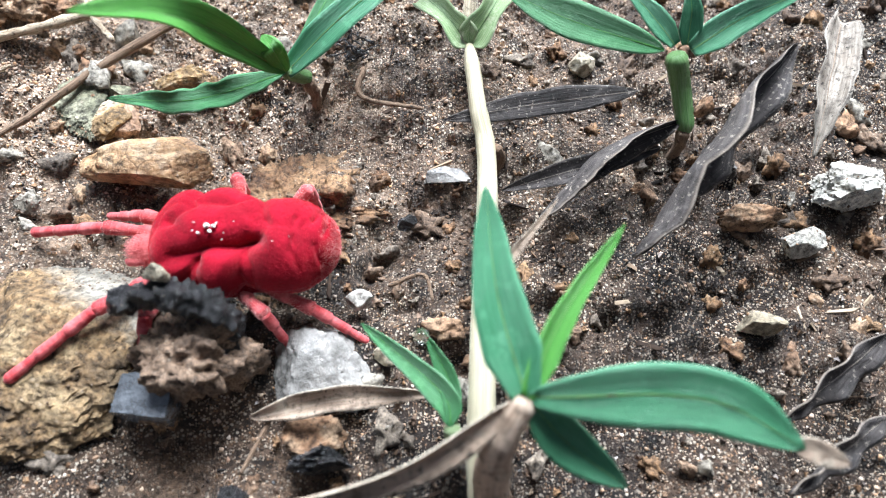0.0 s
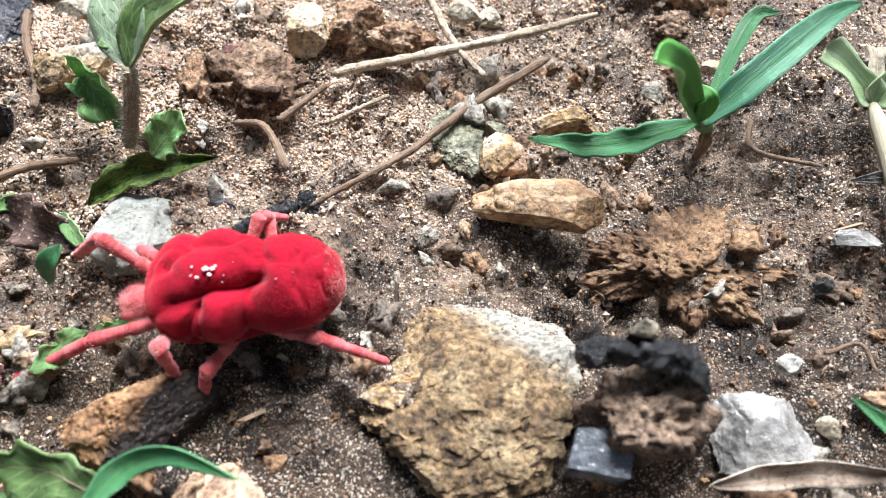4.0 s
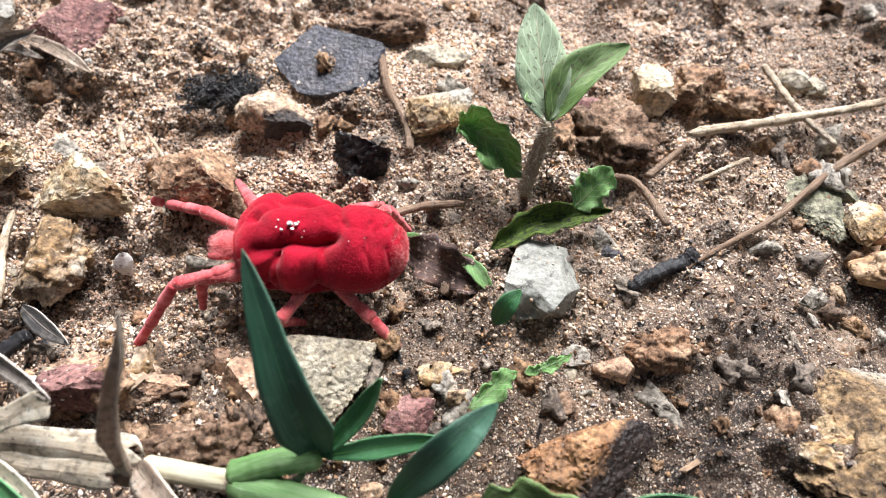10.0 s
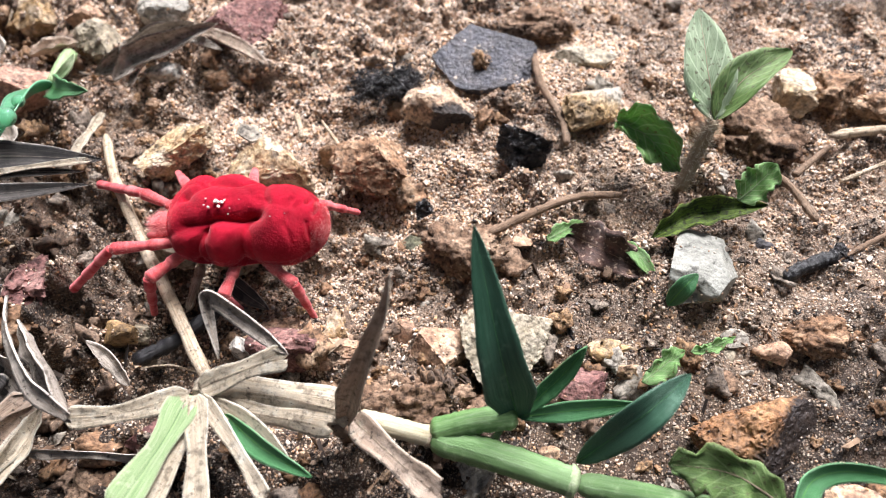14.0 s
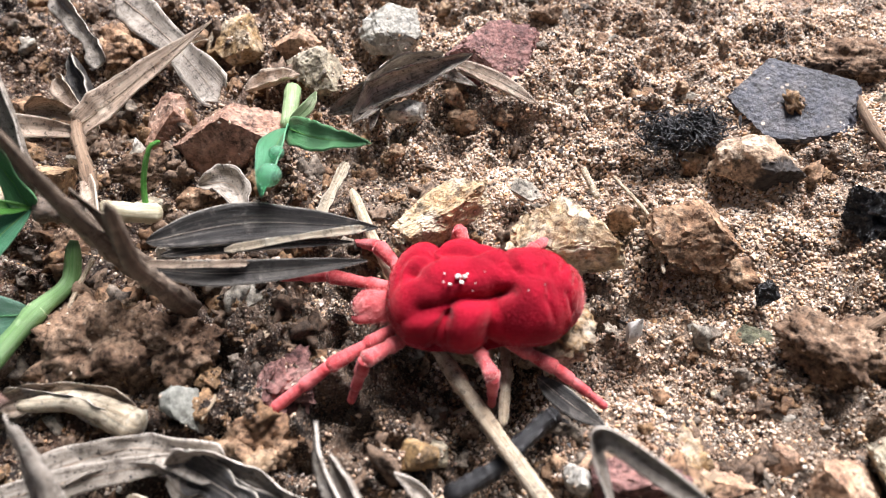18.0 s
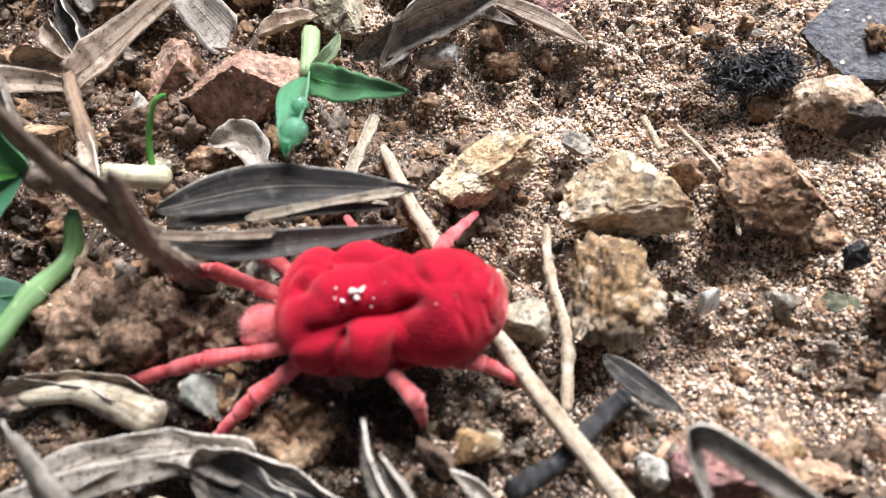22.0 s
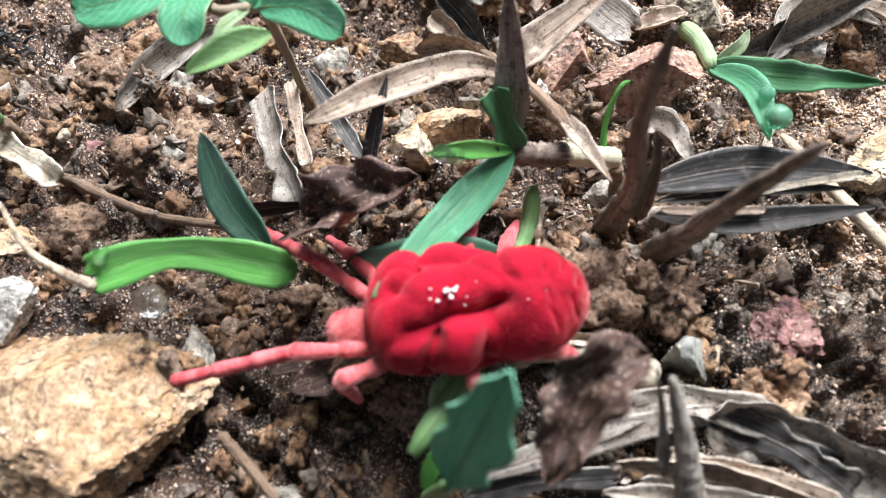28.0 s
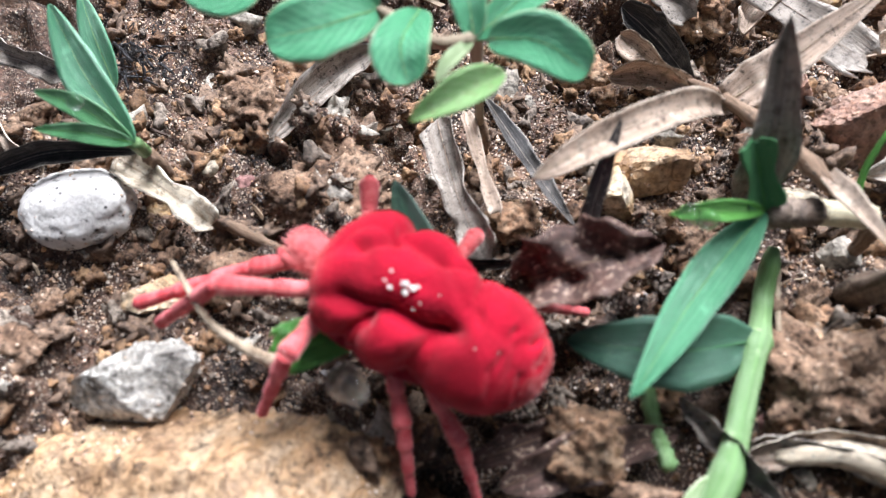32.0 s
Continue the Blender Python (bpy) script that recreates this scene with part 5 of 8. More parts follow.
stone("charcoal", "shiny black charcoal lump on bright sand", -56.3, 29.5, -1.46, 2.69, 1.75, 2.02, -1, "black", 142, "charcoal", facets=12, bumps=0.34)
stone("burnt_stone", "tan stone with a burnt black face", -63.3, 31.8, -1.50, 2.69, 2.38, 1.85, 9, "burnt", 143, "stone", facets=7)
stone("slate", "flat blue-grey slate flake", -60.9, 38.4, -1.68, 4.34, 3.70, 1.11, -19, "slate", 145, "stone", facets=12, bumps=0.05, tip=12, form="plate")
stone("soil_clod", "dark reddish brown clod beside slate", -57.1, 42.9, -1.76, 2.91, 1.52, 1.29, 9, "brown", 146, "soil clod")
stone("pale_pebble", "rounded cream pebble on the soil", -52.6, 39.7, -1.85, 2.81, 1.19, 1.08, 9, "cream", 147, "stone", facets=5, bumps=0.1)
stone("two_toned_stone", "ochre stone with a white top", -51.5, 34.4, -1.45, 2.57, 2.86, 2.02, 9, "capped", 148, "stone", facets=7)
stone("yellow_stone", "ochre yellow stone on the soil", -35.9, 39.1, -1.70, 1.94, 2.22, 1.44, 9, "yellow", 150, "stone")
stone("stone", "rusty round stone on the soil", -32.3, 39.8, -1.76, 2.04, 1.84, 1.29, 9, "rust", 151, "stone")
stone("stone", "pale cream chip on the soil", -24.9, 42.3, -2.00, 1.49, 0.99, 0.72, 9, "cream", 152, "stone")
stone("soil_clod", "brown sandy clod on the soil", -38.8, 34.0, -1.64, 3.05, 2.31, 1.59, 9, "brown", 153, "soil clod", bumps=0.5)
stone("stone", "purplish smooth pebble on the soil", -40.8, 37.1, -2.03, 1.41, 0.82, 0.64, 9, "purple", 154, "stone")
stone("stone", "upright rusty stone behind a hairy stem", -42.8, 33.3, -1.70, 1.06, 2.11, 1.45, 9, "rust", 155, "stone")
stone("stone", "brownish stone in a soil bank", -21.8, 29.4, -1.88, 1.63, 2.08, 1.01, 9, "ochre", 156, "stone")
stone("mossy_bank", "greenish moss-grown bank of soil", -24.1, 31.2, -2.45, 2.11, 3.55, 0.36, 9, "lichen", 157, "soil clod", bumps=0.3)
stone("quartz_rock", "angular yellowish white quartz rock", -74.6, 23.3, -1.3, 2.85, 2.2, 2.3, 3, "yellow", 158, "stone", facets=2, bumps=0.26)
stone("quartz_rock", "pale yellow quartz rock with a dark crack", -82.2, 24.1, -1.58, 3.57, 1.52, 1.74, 35, "yellow", 159, "stone", facets=2, bumps=0.24)
stone("rusty_rock", "rusty brown rock with a ridge", -66.8, 26.0, -1.52, 2.76, 2.67, 1.87, 11, "rust", 160, "stone", facets=6, bumps=0.24, form="broken")
stone("stone", "pale grey pebble on the soil", -77.4, 27.2, -2.01, 1.31, 0.90, 0.70, 11, "grey", 161, "stone")
stone("lichen_clod", "dark sandy lichen-grown clod in sand", -74.5, 17.9, -1.64, 2.33, 2.43, 1.58, 11, "crusted", 162, "soil clod", bumps=0.3)
stone("stone", "cream yellow pebble beside a straw", -78.7, 15.9, -1.76, 1.45, 1.33, 1.29, 11, "cream", 163, "stone")
stone("shell_flake", "upright white flake on the soil", -69.8, 18.7, -1.76, 0.53, 0.74, 1.29, 11, "speckled", 164, "stone", facets=10)
stone("stone", "lumpy ochre pebble on the soil", -80.0, 9.3, -1.73, 1.62, 1.12, 1.36, 12, "ochre", 165, "stone")
stone("soil_clod", "large porous reddish brown clod", -98.7, 11.2, -1.46, 3.01, 2.46, 2.03, 11, "brown", 166, "soil clod", bumps=0.5)
stone("soil_clod", "porous brown clod on the soil", -96.4, 10.3, -1.70, 1.62, 1.29, 1.45, 12, "brown", 167, "soil clod", bumps=0.5)
stone("maroon_stone", "rough maroon stone on the soil", -88.2, 11.7, -1.91, 2.17, 2.09, 0.94, 13, "purple", 168, "stone", bumps=0.5)
stone("grey_pebble", "upright mottled grey-green pebble", -92.7, 8.9, -1.64, 1.28, 1.45, 1.60, 83, "greenish", 169, "stone")
stone("soil_clod", "brown porous clod on the soil", -94.7, 12.3, -1.58, 1.84, 1.92, 1.74, 13, "brown", 171, "soil clod", bumps=0.5)
stone("stone", "dark reddish stone on the soil", -68.5, 10.7, -1.58, 2.76, 1.74, 1.72, 12, "purple", 172, "stone")
stone("pale_chip", "pale upright chip on the soil", -71.7, 9.8, -1.73, 0.80, 1.13, 1.36, 12, "white", 173, "stone")
stone("purple_stone", "rough maroon stone on bright sand", -81.4, 38.0, -1.58, 3.37, 3.55, 1.72, 11, "purple", 174, "stone", facets=12)
stone("veined_stone", "pale grey-tan stone with a thin light vein", -89.1, 39.4, -1.64, 2.51, 2.06, 1.60, 11, "pale", 175, "stone", facets=6, bumps=0.14)
stone("stone", "sandy cream stone on the soil", -93.7, 34.7, -1.70, 2.21, 2.01, 1.46, 11, "cream", 176, "stone")
stone("stone", "pinkish grey stone on the soil", -95.9, 37.2, -1.79, 2.09, 1.27, 1.24, 11, "pink", 177, "stone")
stone("soil_clod", "rusty porous clod among dead leaves", -107.5, 33.5, -1.64, 2.21, 2.03, 1.60, 11, "rust", 178, "soil clod", bumps=0.5)
stone("stone", "ochre stone behind dead leaves", -100.0, 36.3, -1.64, 2.00, 2.45, 1.60, 11, "ochre", 179, "stone")
stone("pink_rock", "smooth pinkish brown rock", -96.5, 26.4, -0.5, 3.6, 2.5, 2.6, 12, "rosy", 180, "stone", facets=5, bumps=0.1)
stone("pink_rock", "pinkish rock behind another", -101.6, 27.3, -1.58, 2.71, 2.17, 1.74, 12, "rosy", 181, "stone")
stone("soil_clod", "dark brown clod under dry leaves", -101.6, 23.5, -1.82, 2.09, 1.24, 1.16, 12, "brown", 182, "soil clod")
stone("stone", "small rusty pebble on the soil", -97.9, 22.1, -2.02, 1.09, 0.89, 0.69, 12, "rust", 183, "stone")
stone("pale_chip", "smooth pale chip under grass", -100.6, 20.9, -2.00, 1.69, 0.95, 0.72, 12, "cream", 184, "stone")
stone("stone", "pale grey pebble on the soil", -86.4, 32.2, -1.93, 1.76, 1.15, 0.90, 12, "white", 185, "stone")
stone("stone", "round amber grain on the soil", -86.3, 28.9, -2.15, 0.52, 0.46, 0.36, 12, "rust", 186, "stone")
stone("soil_clod", "dark crumbly clod on sand", -59.1, 20.0, -1.88, 2.33, 1.92, 1.00, 10, "brown", 187, "soil clod", bumps=0.5)
stone("charcoal_bit", "small black charcoal bit on sand", -62.5, 22.9, -2.03, 0.88, 0.98, 0.64, 10, "black", 188, "charcoal", bumps=0.34)
stone("charcoal_bit", "black crumb of charcoal", -51.2, 15.3, -2.00, 1.03, 1.63, 0.72, 10, "black", 189, "charcoal", bumps=0.34)
stone("soil_clod", "red-brown leafy crumb on the soil", -50.0, 11.3, -1.94, 2.08, 1.29, 0.87, 10, "purple", 190, "soil clod")
stone("stone", "small ochre chip on sand", -48.6, 14.1, -2.00, 1.75, 0.92, 0.72, 10, "ochre", 191, "stone")
stone("stone", "pinkish pebble by a straw", -55.4, 21.5, -2.04, 0.98, 0.80, 0.64, 10, "pink", 192, "stone")
stone("purple_stone", "maroon stone under dry bracts", -75.1, 3.0, -1.76, 2.16, 1.08, 1.29, 11, "purple", 193, "stone")
stone("rusty_stone", "rusty pebble on the soil", -77.7, 2.0, -1.82, 1.45, 0.98, 1.15, 11, "rust", 194, "stone")

# ---- stones of the shaded end ----
stone("large_rock", "large rough ochre rock with pale quartz patches", -124.2, -1.4, -1.15, 9.8, 6.4, 3.3, 11, "tan", 195, "stone", facets=8, bumps=0.1)
stone("white_stone", "flat angular white stone", -129.1, 2.5, -0.50, 2.91, 2.14, 1.46, 26, "white", 196, "stone", facets=8)
stone("speckled_stone", "white stone with black specks", -137.2, 10.9, -1.33, 2.85, 2.20, 1.39, 14, "speckled", 197, "stone", facets=-4, bumps=0.08, form="smooth")
stone("amber_grain", "small amber grain beside a speckled stone", -134.9, 10.9, -2.16, 0.45, 0.43, 0.33, 14, "rust", 198, "stone", facets=2)
stone("stone", "ochre pebble in dark soil", -131.0, 7.4, -1.76, 1.64, 1.37, 1.30, 14, "ochre", 199, "stone")
stone("soil_clod", "crumbly brown clod on the soil", -105.7, 3.6, -1.73, 1.62, 1.22, 1.38, 15, "brown", 200, "soil clod", bumps=0.5)
stone("nubbly_stone", "nubbly yellowish stone on the soil", -109.9, 18.9, -1.58, 1.72, 1.64, 1.75, 14, "yellow", 201, "stone", bumps=0.3)
stone("tan_rock", "smooth tan rock behind a spike", -107.7, 21.1, -1.64, 2.76, 1.86, 1.61, 14, "tan", 202, "stone", facets=10)
stone("soil_clod", "reddish crumbly clods on the soil", -124.4, 15.2, -1.82, 3.26, 2.33, 1.17, 14, "brown", 203, "soil clod", bumps=0.55)
stone("soil_clod", "brown crumbly clod on the soil", -130.1, 20.0, -1.76, 1.94, 1.88, 1.31, 13, "brown", 204, "soil clod", bumps=0.5)
stone("soil_clod", "rusty clod on the soil", -128.8, 23.1, -1.76, 1.78, 1.57, 1.31, 13, "rust", 205, "soil clod")
stone("stone", "dark rusty clod on the soil", -127.4, 9.4, -1.82, 1.62, 1.34, 1.17, 13, "brown", 206, "soil clod")
stone("stone", "reddish chip on the soil", -112.7, 27.1, -2.01, 1.43, 0.90, 0.70, 13, "rust", 207, "stone")
stone("stone", "rusty pebble on the soil", -114.4, 16.1, -1.96, 1.19, 1.05, 0.82, 14, "rust", 208, "stone")
stone("rusty_stone", "rusty brown stone on the soil", -108.4, 5.4, -1.58, 2.18, 1.65, 1.74, 13, "rust", 210, "stone")
stone("stone", "purplish stone on the soil", -100.8, 8.4, -2.06, 0.96, 0.76, 0.59, 15, "purple", 211, "stone")

# ---- lesser pebbles and clods that lie about ----
TONES = {"rust": "rust-coloured", "brown": "reddish brown", "cream": "cream", "grey": "grey", "pink": "pinkish", "black": "black charred", "ochre": "ochre", "lichen": "lichen-grown", "white": "whitish", "crusted": "crusted", "purple": "maroon", "slate": "dark slaty", "pale": "pale flat", "tan": "tan", "speckled": "white speckled"}


def pebbles(place, rows):
    """Small stones half sunk in the soil: x, y, half-width in millimetres, kind."""
    for k, (x, y, r, kind) in enumerate(rows):
        g = np.random.default_rng(int(abs(x * 31 + y * 7)))
        z = float(ground_at(np.array([x]), np.array([y]))[0]) + 0.25 * r
        name, word, sort = ("soil_clod", "clod", "soil clod") if kind == "brown" else ("charcoal_bit", "crumb", "charcoal") if kind == "black" else ("pebble", "pebble", "stone")
        stone(name, "%s %s %s half sunk in %s" % ("small" if r < 1.2 else "rough", TONES[kind], word, place), x, y, z, r, r * g.uniform(0.7, 1.0), r * g.uniform(0.62, 0.85), g.uniform(0, 180), kind, 500 + k + int(abs(x) * 3), sort, facets=int(g.integers(6, 14)), bumps=0.42 if kind in ("brown", "rust") else 0.2)


pebbles("bare soil and its edge", [(-40.8, 15.6, 0.69, "cream"), (-40.4, 16.8, 1.05, "grey"), (-37.8, 16.3, 1.04, "pink"), (-39.2, 18.3, 0.89, "rust"), (-26.0, 35.8, 0.52, "rust"), (-23.0, 42.9, 1.15, "cream"), (-19.5, 43.6, 0.58, "brown"), (-11.4, 45.5, 0.89, "rust"), (-7.8, 43.5, 1.64, "rust"), (-6.5, 46.4, 1.12, "cream"), (-41.4, 40.7, 0.57, "speckled"), (-11.3, 35.7, 1.02, "grey"), (-15.7, 15.1, 0.92, "pink"), (-13.9, 14.1, 0.82, "rust"), (-14.3, 15.3, 0.50, "black"), (-34.2, 6.7, 2.02, "pink"), (-63.3, 23.2, 0.77, "black"), (-63.7, 20.2, 0.84, "rust"), (-67.2, 38.7, 1.11, "grey"), (-19.2, 30.4, 1.37, "brown"), (-36.6, 19.2, 0.64, "black"), (-51.0, 14.9, 0.87, "black"), (-22.3, 32.0, 1.20, "lichen")])
pebbles("bright sand", [(-110.2, 34.6, 1.59, "rust"), (-102.5, 36.6, 1.54, "ochre"), (-82.5, 33.5, 1.20, "rust"), (-80.0, 33.7, 0.72, "rust"), (-87.1, 29.2, 0.47, "rust"), (-79.5, 35.5, 0.73, "white"), (-74.9, 37.1, 0.61, "cream"), (-64.1, 25.2, 1.50, "rust"), (-62.3, 20.8, 1.54, "lichen"), (-79.8, 9.7, 1.19, "cream"), (-61.0, 13.3, 1.71, "pink"), (-58.7, 12.3, 1.30, "pink"), (-66.5, 11.7, 2.27, "crusted"), (-64.0, 10.4, 1.30, "white"), (-88.2, 8.3, 1.64, "rust"), (-95.2, 18.0, 1.29, "brown"), (-96.1, 13.2, 1.24, "brown"), (-105.0, 17.6, 1.21, "brown"), (-77.5, -0.5, 1.36, "brown"), (-79.2, 2.3, 0.88, "rust")])
pebbles("sand by the straw", [(-88.3, 28.0, 0.60, "rust"), (-86.7, 29.0, 0.28, "rust"), (-83.5, 32.7, 0.55, "rust"), (-70.3, 26.8, 0.36, "rust"), (-68.3, 24.9, 0.67, "rust"), (-62.6, 23.5, 0.77, "black"), (-61.8, 20.6, 1.26, "ochre"), (-61.8, 15.9, 0.58, "cream"), (-67.1, 14.0, 0.63, "black"), (-73.0, 12.5, 0.72, "slate"), (-72.5, 10.6, 1.07, "rust"), (-70.7, 10.5, 0.80, "cream"), (-60.6, 13.4, 1.00, "pale"), (-88.3, 7.6, 1.64, "rust"), (-71.6, 15.4, 0.34, "white"), (-78.8, 18.1, 0.46, "cream"), (-66.1, 19.0, 0.44, "rust"), (-64.4, 17.2, 0.37, "cream")])
pebbles("dark crumbly soil", [(-131.7, 20.7, 1.02, "rust"), (-125.2, 18.5, 1.54, "brown"), (-129.1, 14.4, 0.82, "purple"), (-131.4, 15.0, 0.67, "cream"), (-133.7, 12.5, 0.97, "ochre"), (-126.6, 10.9, 0.78, "ochre"), (-131.9, 10.0, 0.91, "brown"), (-134.0, 9.5, 0.76, "brown"), (-136.7, 5.8, 0.81, "brown"), (-135.7, 2.5, 1.20, "brown"), (-133.6, 1.0, 1.37, "brown"), (-99.0, 15.8, 1.20, "brown"), (-98.1, 12.4, 2.02, "rust"), (-98.6, 27.5, 1.93, "brown"), (-99.7, 24.8, 1.33, "rust"), (-98.2, 23.3, 0.95, "grey"), (-109.9, 7.0, 0.86, "brown"), (-110.7, 6.0, 0.68, "rust"), (-101.0, 8.4, 0.67, "rust"), (-99.4, 6.7, 0.78, "grey"), (-98.0, 18.3, 1.37, "grey"), (-114.6, 17.3, 0.95, "tan"), (-111.1, 27.5, 0.88, "rust")])

# ---- grass tuft over the flat stone ----
thing("grass_tuft", "green grass tuft with a gnawed lower blade", "grass", (-9.8, 30.1, 0.0), [
    blade("bright", [(-9.8, 30.1, 1.7), (-13.4, 27.6, 8.8), (-15.9, 22.8, 14.2)], 1.98, "lens", seed=212, fold=0.5),
    blade("teal", [(-9.8, 30.1, 1.7), (-6.4, 32.8, 3.5), (-2.0, 37.1, 4.0), (0.3, 38.5, 4.0)], 2.12, "blade", seed=213, fold=0.3),
    blade("green", [(-9.8, 30.1, 1.7), (-15.3, 28.3, 1.3), (-20.2, 27.6, 2.3)], 1.71, "lens", label="gnawed wavy blade", seed=214, fold=0.25, ragged=0.35, wave=0.3),
    blade("bright", [(-9.8, 30.1, 1.7), (-10.1, 29.8, 4.0), (-10.9, 31.0, 4.0)], 1.30, "lens", seed=215),
    blade("green", [(-9.8, 30.1, 1.7), (-6.5, 37.3, 3.0), (-4.7, 37.9, 3.5)], 1.02, "lens", seed=216),
    stem("stem", [(-8.8, 31.1, 0.0), (-9.8, 30.1, 1.7)], 0.50, 0.45, seed=217),
])

# ---- runner with a forked sheath ----
thing("runner_grass", "cream grass runner with a forked pale green sheath", "grass", (2.7, 24.1, -0.5), [
    stem("cream", [(1.7, 33.5, 0.4), (2.2, 28.8, -0.1), (2.7, 24.1, -0.5), (1.8, 8.3, 2.4), (2.0, 3.5, 1.5)], 0.50, 0.78, seed=218),
    blade("pale", [(1.7, 33.5, 0.4), (0.2, 35.0, 1.5), (-1.5, 36.7, 1.8)], 2.01, "strip", name="sheath", seed=219, fold=0.6),
    blade("pale", [(1.7, 33.5, 0.4), (3.1, 35.1, 1.8), (4.1, 37.0, 2.2)], 2.13, "strip", name="sheath", seed=220, fold=0.6),
    blade("white", [(1.7, 33.5, 0.4), (1.8, 35.9, 1.5), (1.9, 37.1, 1.8)], 1.29, "strip", name="sheath", seed=221, fold=0.4),
])

# ---- tall plant close to the lens ----
thing("tall_grass", "green grass plant with broad blades and a dry tip", "grass", (2.6, 5.6, 0.0), [
    blade("teal", [(3.3, 7.7, 8.5), (2.2, 11.7, 9.7), (1.8, 16.5, 10.4)], 2.50, "blade", label="dark broad blade", seed=222, fold=0.3),
    blade("bright", [(3.3, 7.7, 8.5), (5.1, 11.2, 9.2), (7.9, 15.1, 9.5)], 1.20, "blade", seed=223, fold=0.5),
    blade("teal", [(3.3, 7.7, 8.5), (10.1, 7.5, 9.1), (14.0, 5.7, 8.5)], 2.60, "lens", seed=224, fold=0.2),
    blade("dry", [(13.5, 6.0, 8.5), (15.7, 5.1, 8.3)], 1.00, "lens", name="blade_tip", label="dried yellow tip", seed=225),
    blade("teal", [(3.3, 7.7, 8.5), (5.3, 6.2, 6.5), (7.7, 4.7, 5.5)], 1.80, "lens", seed=226, fold=0.3),
    stem("dry", [(2.2, 4.8, 2.0), (2.2, 6.0, 6.5), (3.3, 7.7, 8.5)], 0.90, 0.55, seed=227),
    blade("dry", [(3.3, 7.7, 8.5), (-1.3, 5.3, 6.5), (-7.3, 4.0, 4.5)], 1.30, "lens", name="sheath", label="dry curling sheath", seed=228, fold=0.7, twist=50),
    blade("dry", [(3.3, 7.2, 6.0), (2.1, 12.8, 6.5), (5.4, 17.5, 7.5)], 0.60, "lens", name="sheath", seed=229, fold=0.6),
])

# ---- young sprout with a dry leaf ----
thing("grass_sprout", "young green sprout beside a curled dry leaf", "grass", (0.4, 7.9, 0.0), [
    blade("green", [(0.4, 7.9, 2.6), (-0.2, 9.7, 2.4), (-4.2, 13.2, 2.4)], 1.36, "lens", seed=230, fold=0.5),
    blade("green", [(0.4, 7.9, 2.6), (0.3, 10.1, 2.3), (-0.9, 12.3, 3.3)], 0.97, "lens", seed=231, fold=0.5),
    stem("pale", [(0.6, 7.2, 0.0), (0.4, 7.9, 2.6)], 0.50, 0.40, seed=232),
])
drop(-1.0, 11.2, 6.0, 0.36)
single("dead_leaf", "curled tan dry leaf beside a sprout", "dry leaf", blade("dry", [(-10.2, 9.2, -1.0), (-5.7, 10.1, -0.4), (-0.3, 10.2, 0.0)], 1.35, "lens", seed=233, wave=0.2, fold=0.6), "dead grass litter")

# ---- dead blades on the shaded bank ----
thing("bank_grass", "grass clump with dusty blades on a dark stem", "grass", (15.2, 27.0, 0.0), [
    stem("stem", [(15.1, 26.7, 0.0), (14.5, 28.9, 2.0), (13.7, 29.5, 4.0)], 0.55, 0.70, seed=234),
    blade("green", [(13.1, 29.8, 4.0), (7.6, 31.7, 4.5), (3.8, 33.5, 5.0)], 2.20, "lens", seed=235, fold=0.3),
    blade("teal", [(14.7, 29.8, 4.0), (17.9, 31.5, 5.0), (21.3, 32.5, 6.0)], 2.01, "blade", seed=236, fold=0.4),
    blade("teal", [(13.8, 30.2, 4.0), (12.2, 31.9, 5.0), (10.8, 33.4, 5.5)], 1.49, "blade", seed=237, fold=0.4),
    blade("teal", [(14.5, 30.2, 4.0), (14.5, 31.4, 5.5), (14.2, 32.4, 6.5)], 1.49, "blade", seed=238, fold=0.4),
])
single("dry_sheath", "grey papery grass sheath", "dry leaf", blade("grey", [(24.1, 32.0, 4.0), (22.4, 27.2, 3.5), (21.4, 23.5, 2.0)], 2.9, "bract", seed=239, fold=0.7, ragged=0.2, crumple=0.08, wave=0.1), "dead grass litter")
single("dead_leaf", "purplish grey dead blade lying across a runner", "dry leaf", blade("sooty", [(12.4, 29.7, 0.4), (5.9, 28.8, 0.2), (0.0, 28.3, -0.8)], 1.77, "lens", seed=240, fold=0.12, ragged=0.12, crumple=0.05), "dead grass litter")
single("dead_leaf", "blackened curled dead blade", "dry leaf", blade("sooty", [(14.7, 27.2, 0.5), (9.6, 25.2, -0.2), (5.8, 21.5, -1.4)], 2.05, "lens", seed=241, fold=0.6, twist=60, crumple=0.15, curl=0.8), "dead grass litter")
single("dead_leaf", "blackened narrow dead blade", "dry leaf", blade("sooty", [(13.6, 26.0, -0.5), (8.2, 24.5, -0.7), (3.6, 23.4, -1.4)], 1.47, "lens", seed=242, fold=0.5), "dead grass litter")
single("dead_leaf", "long twisted grey-black dead blade", "dry leaf", blade("sooty", [(20.7, 29.7, 4.5), (15.2, 23.8, 3.2), (10.6, 17.7, 0.8)], 2.91, "lens", seed=243, fold=0.5, twist=70, crumple=0.12, curl=0.5, wave=0.35), "dead grass litter")
single("dead_leaf", "blackened dead blade on dark soil", "dry leaf", blade("sooty", [(23.8, 13.3, 0.5), (20.8, 11.1, -0.4), (18.0, 9.1, -1.2)], 1.88, "lens", seed=244, fold=0.4, crumple=0.1, twist=40, wave=0.25), "dead grass litter")
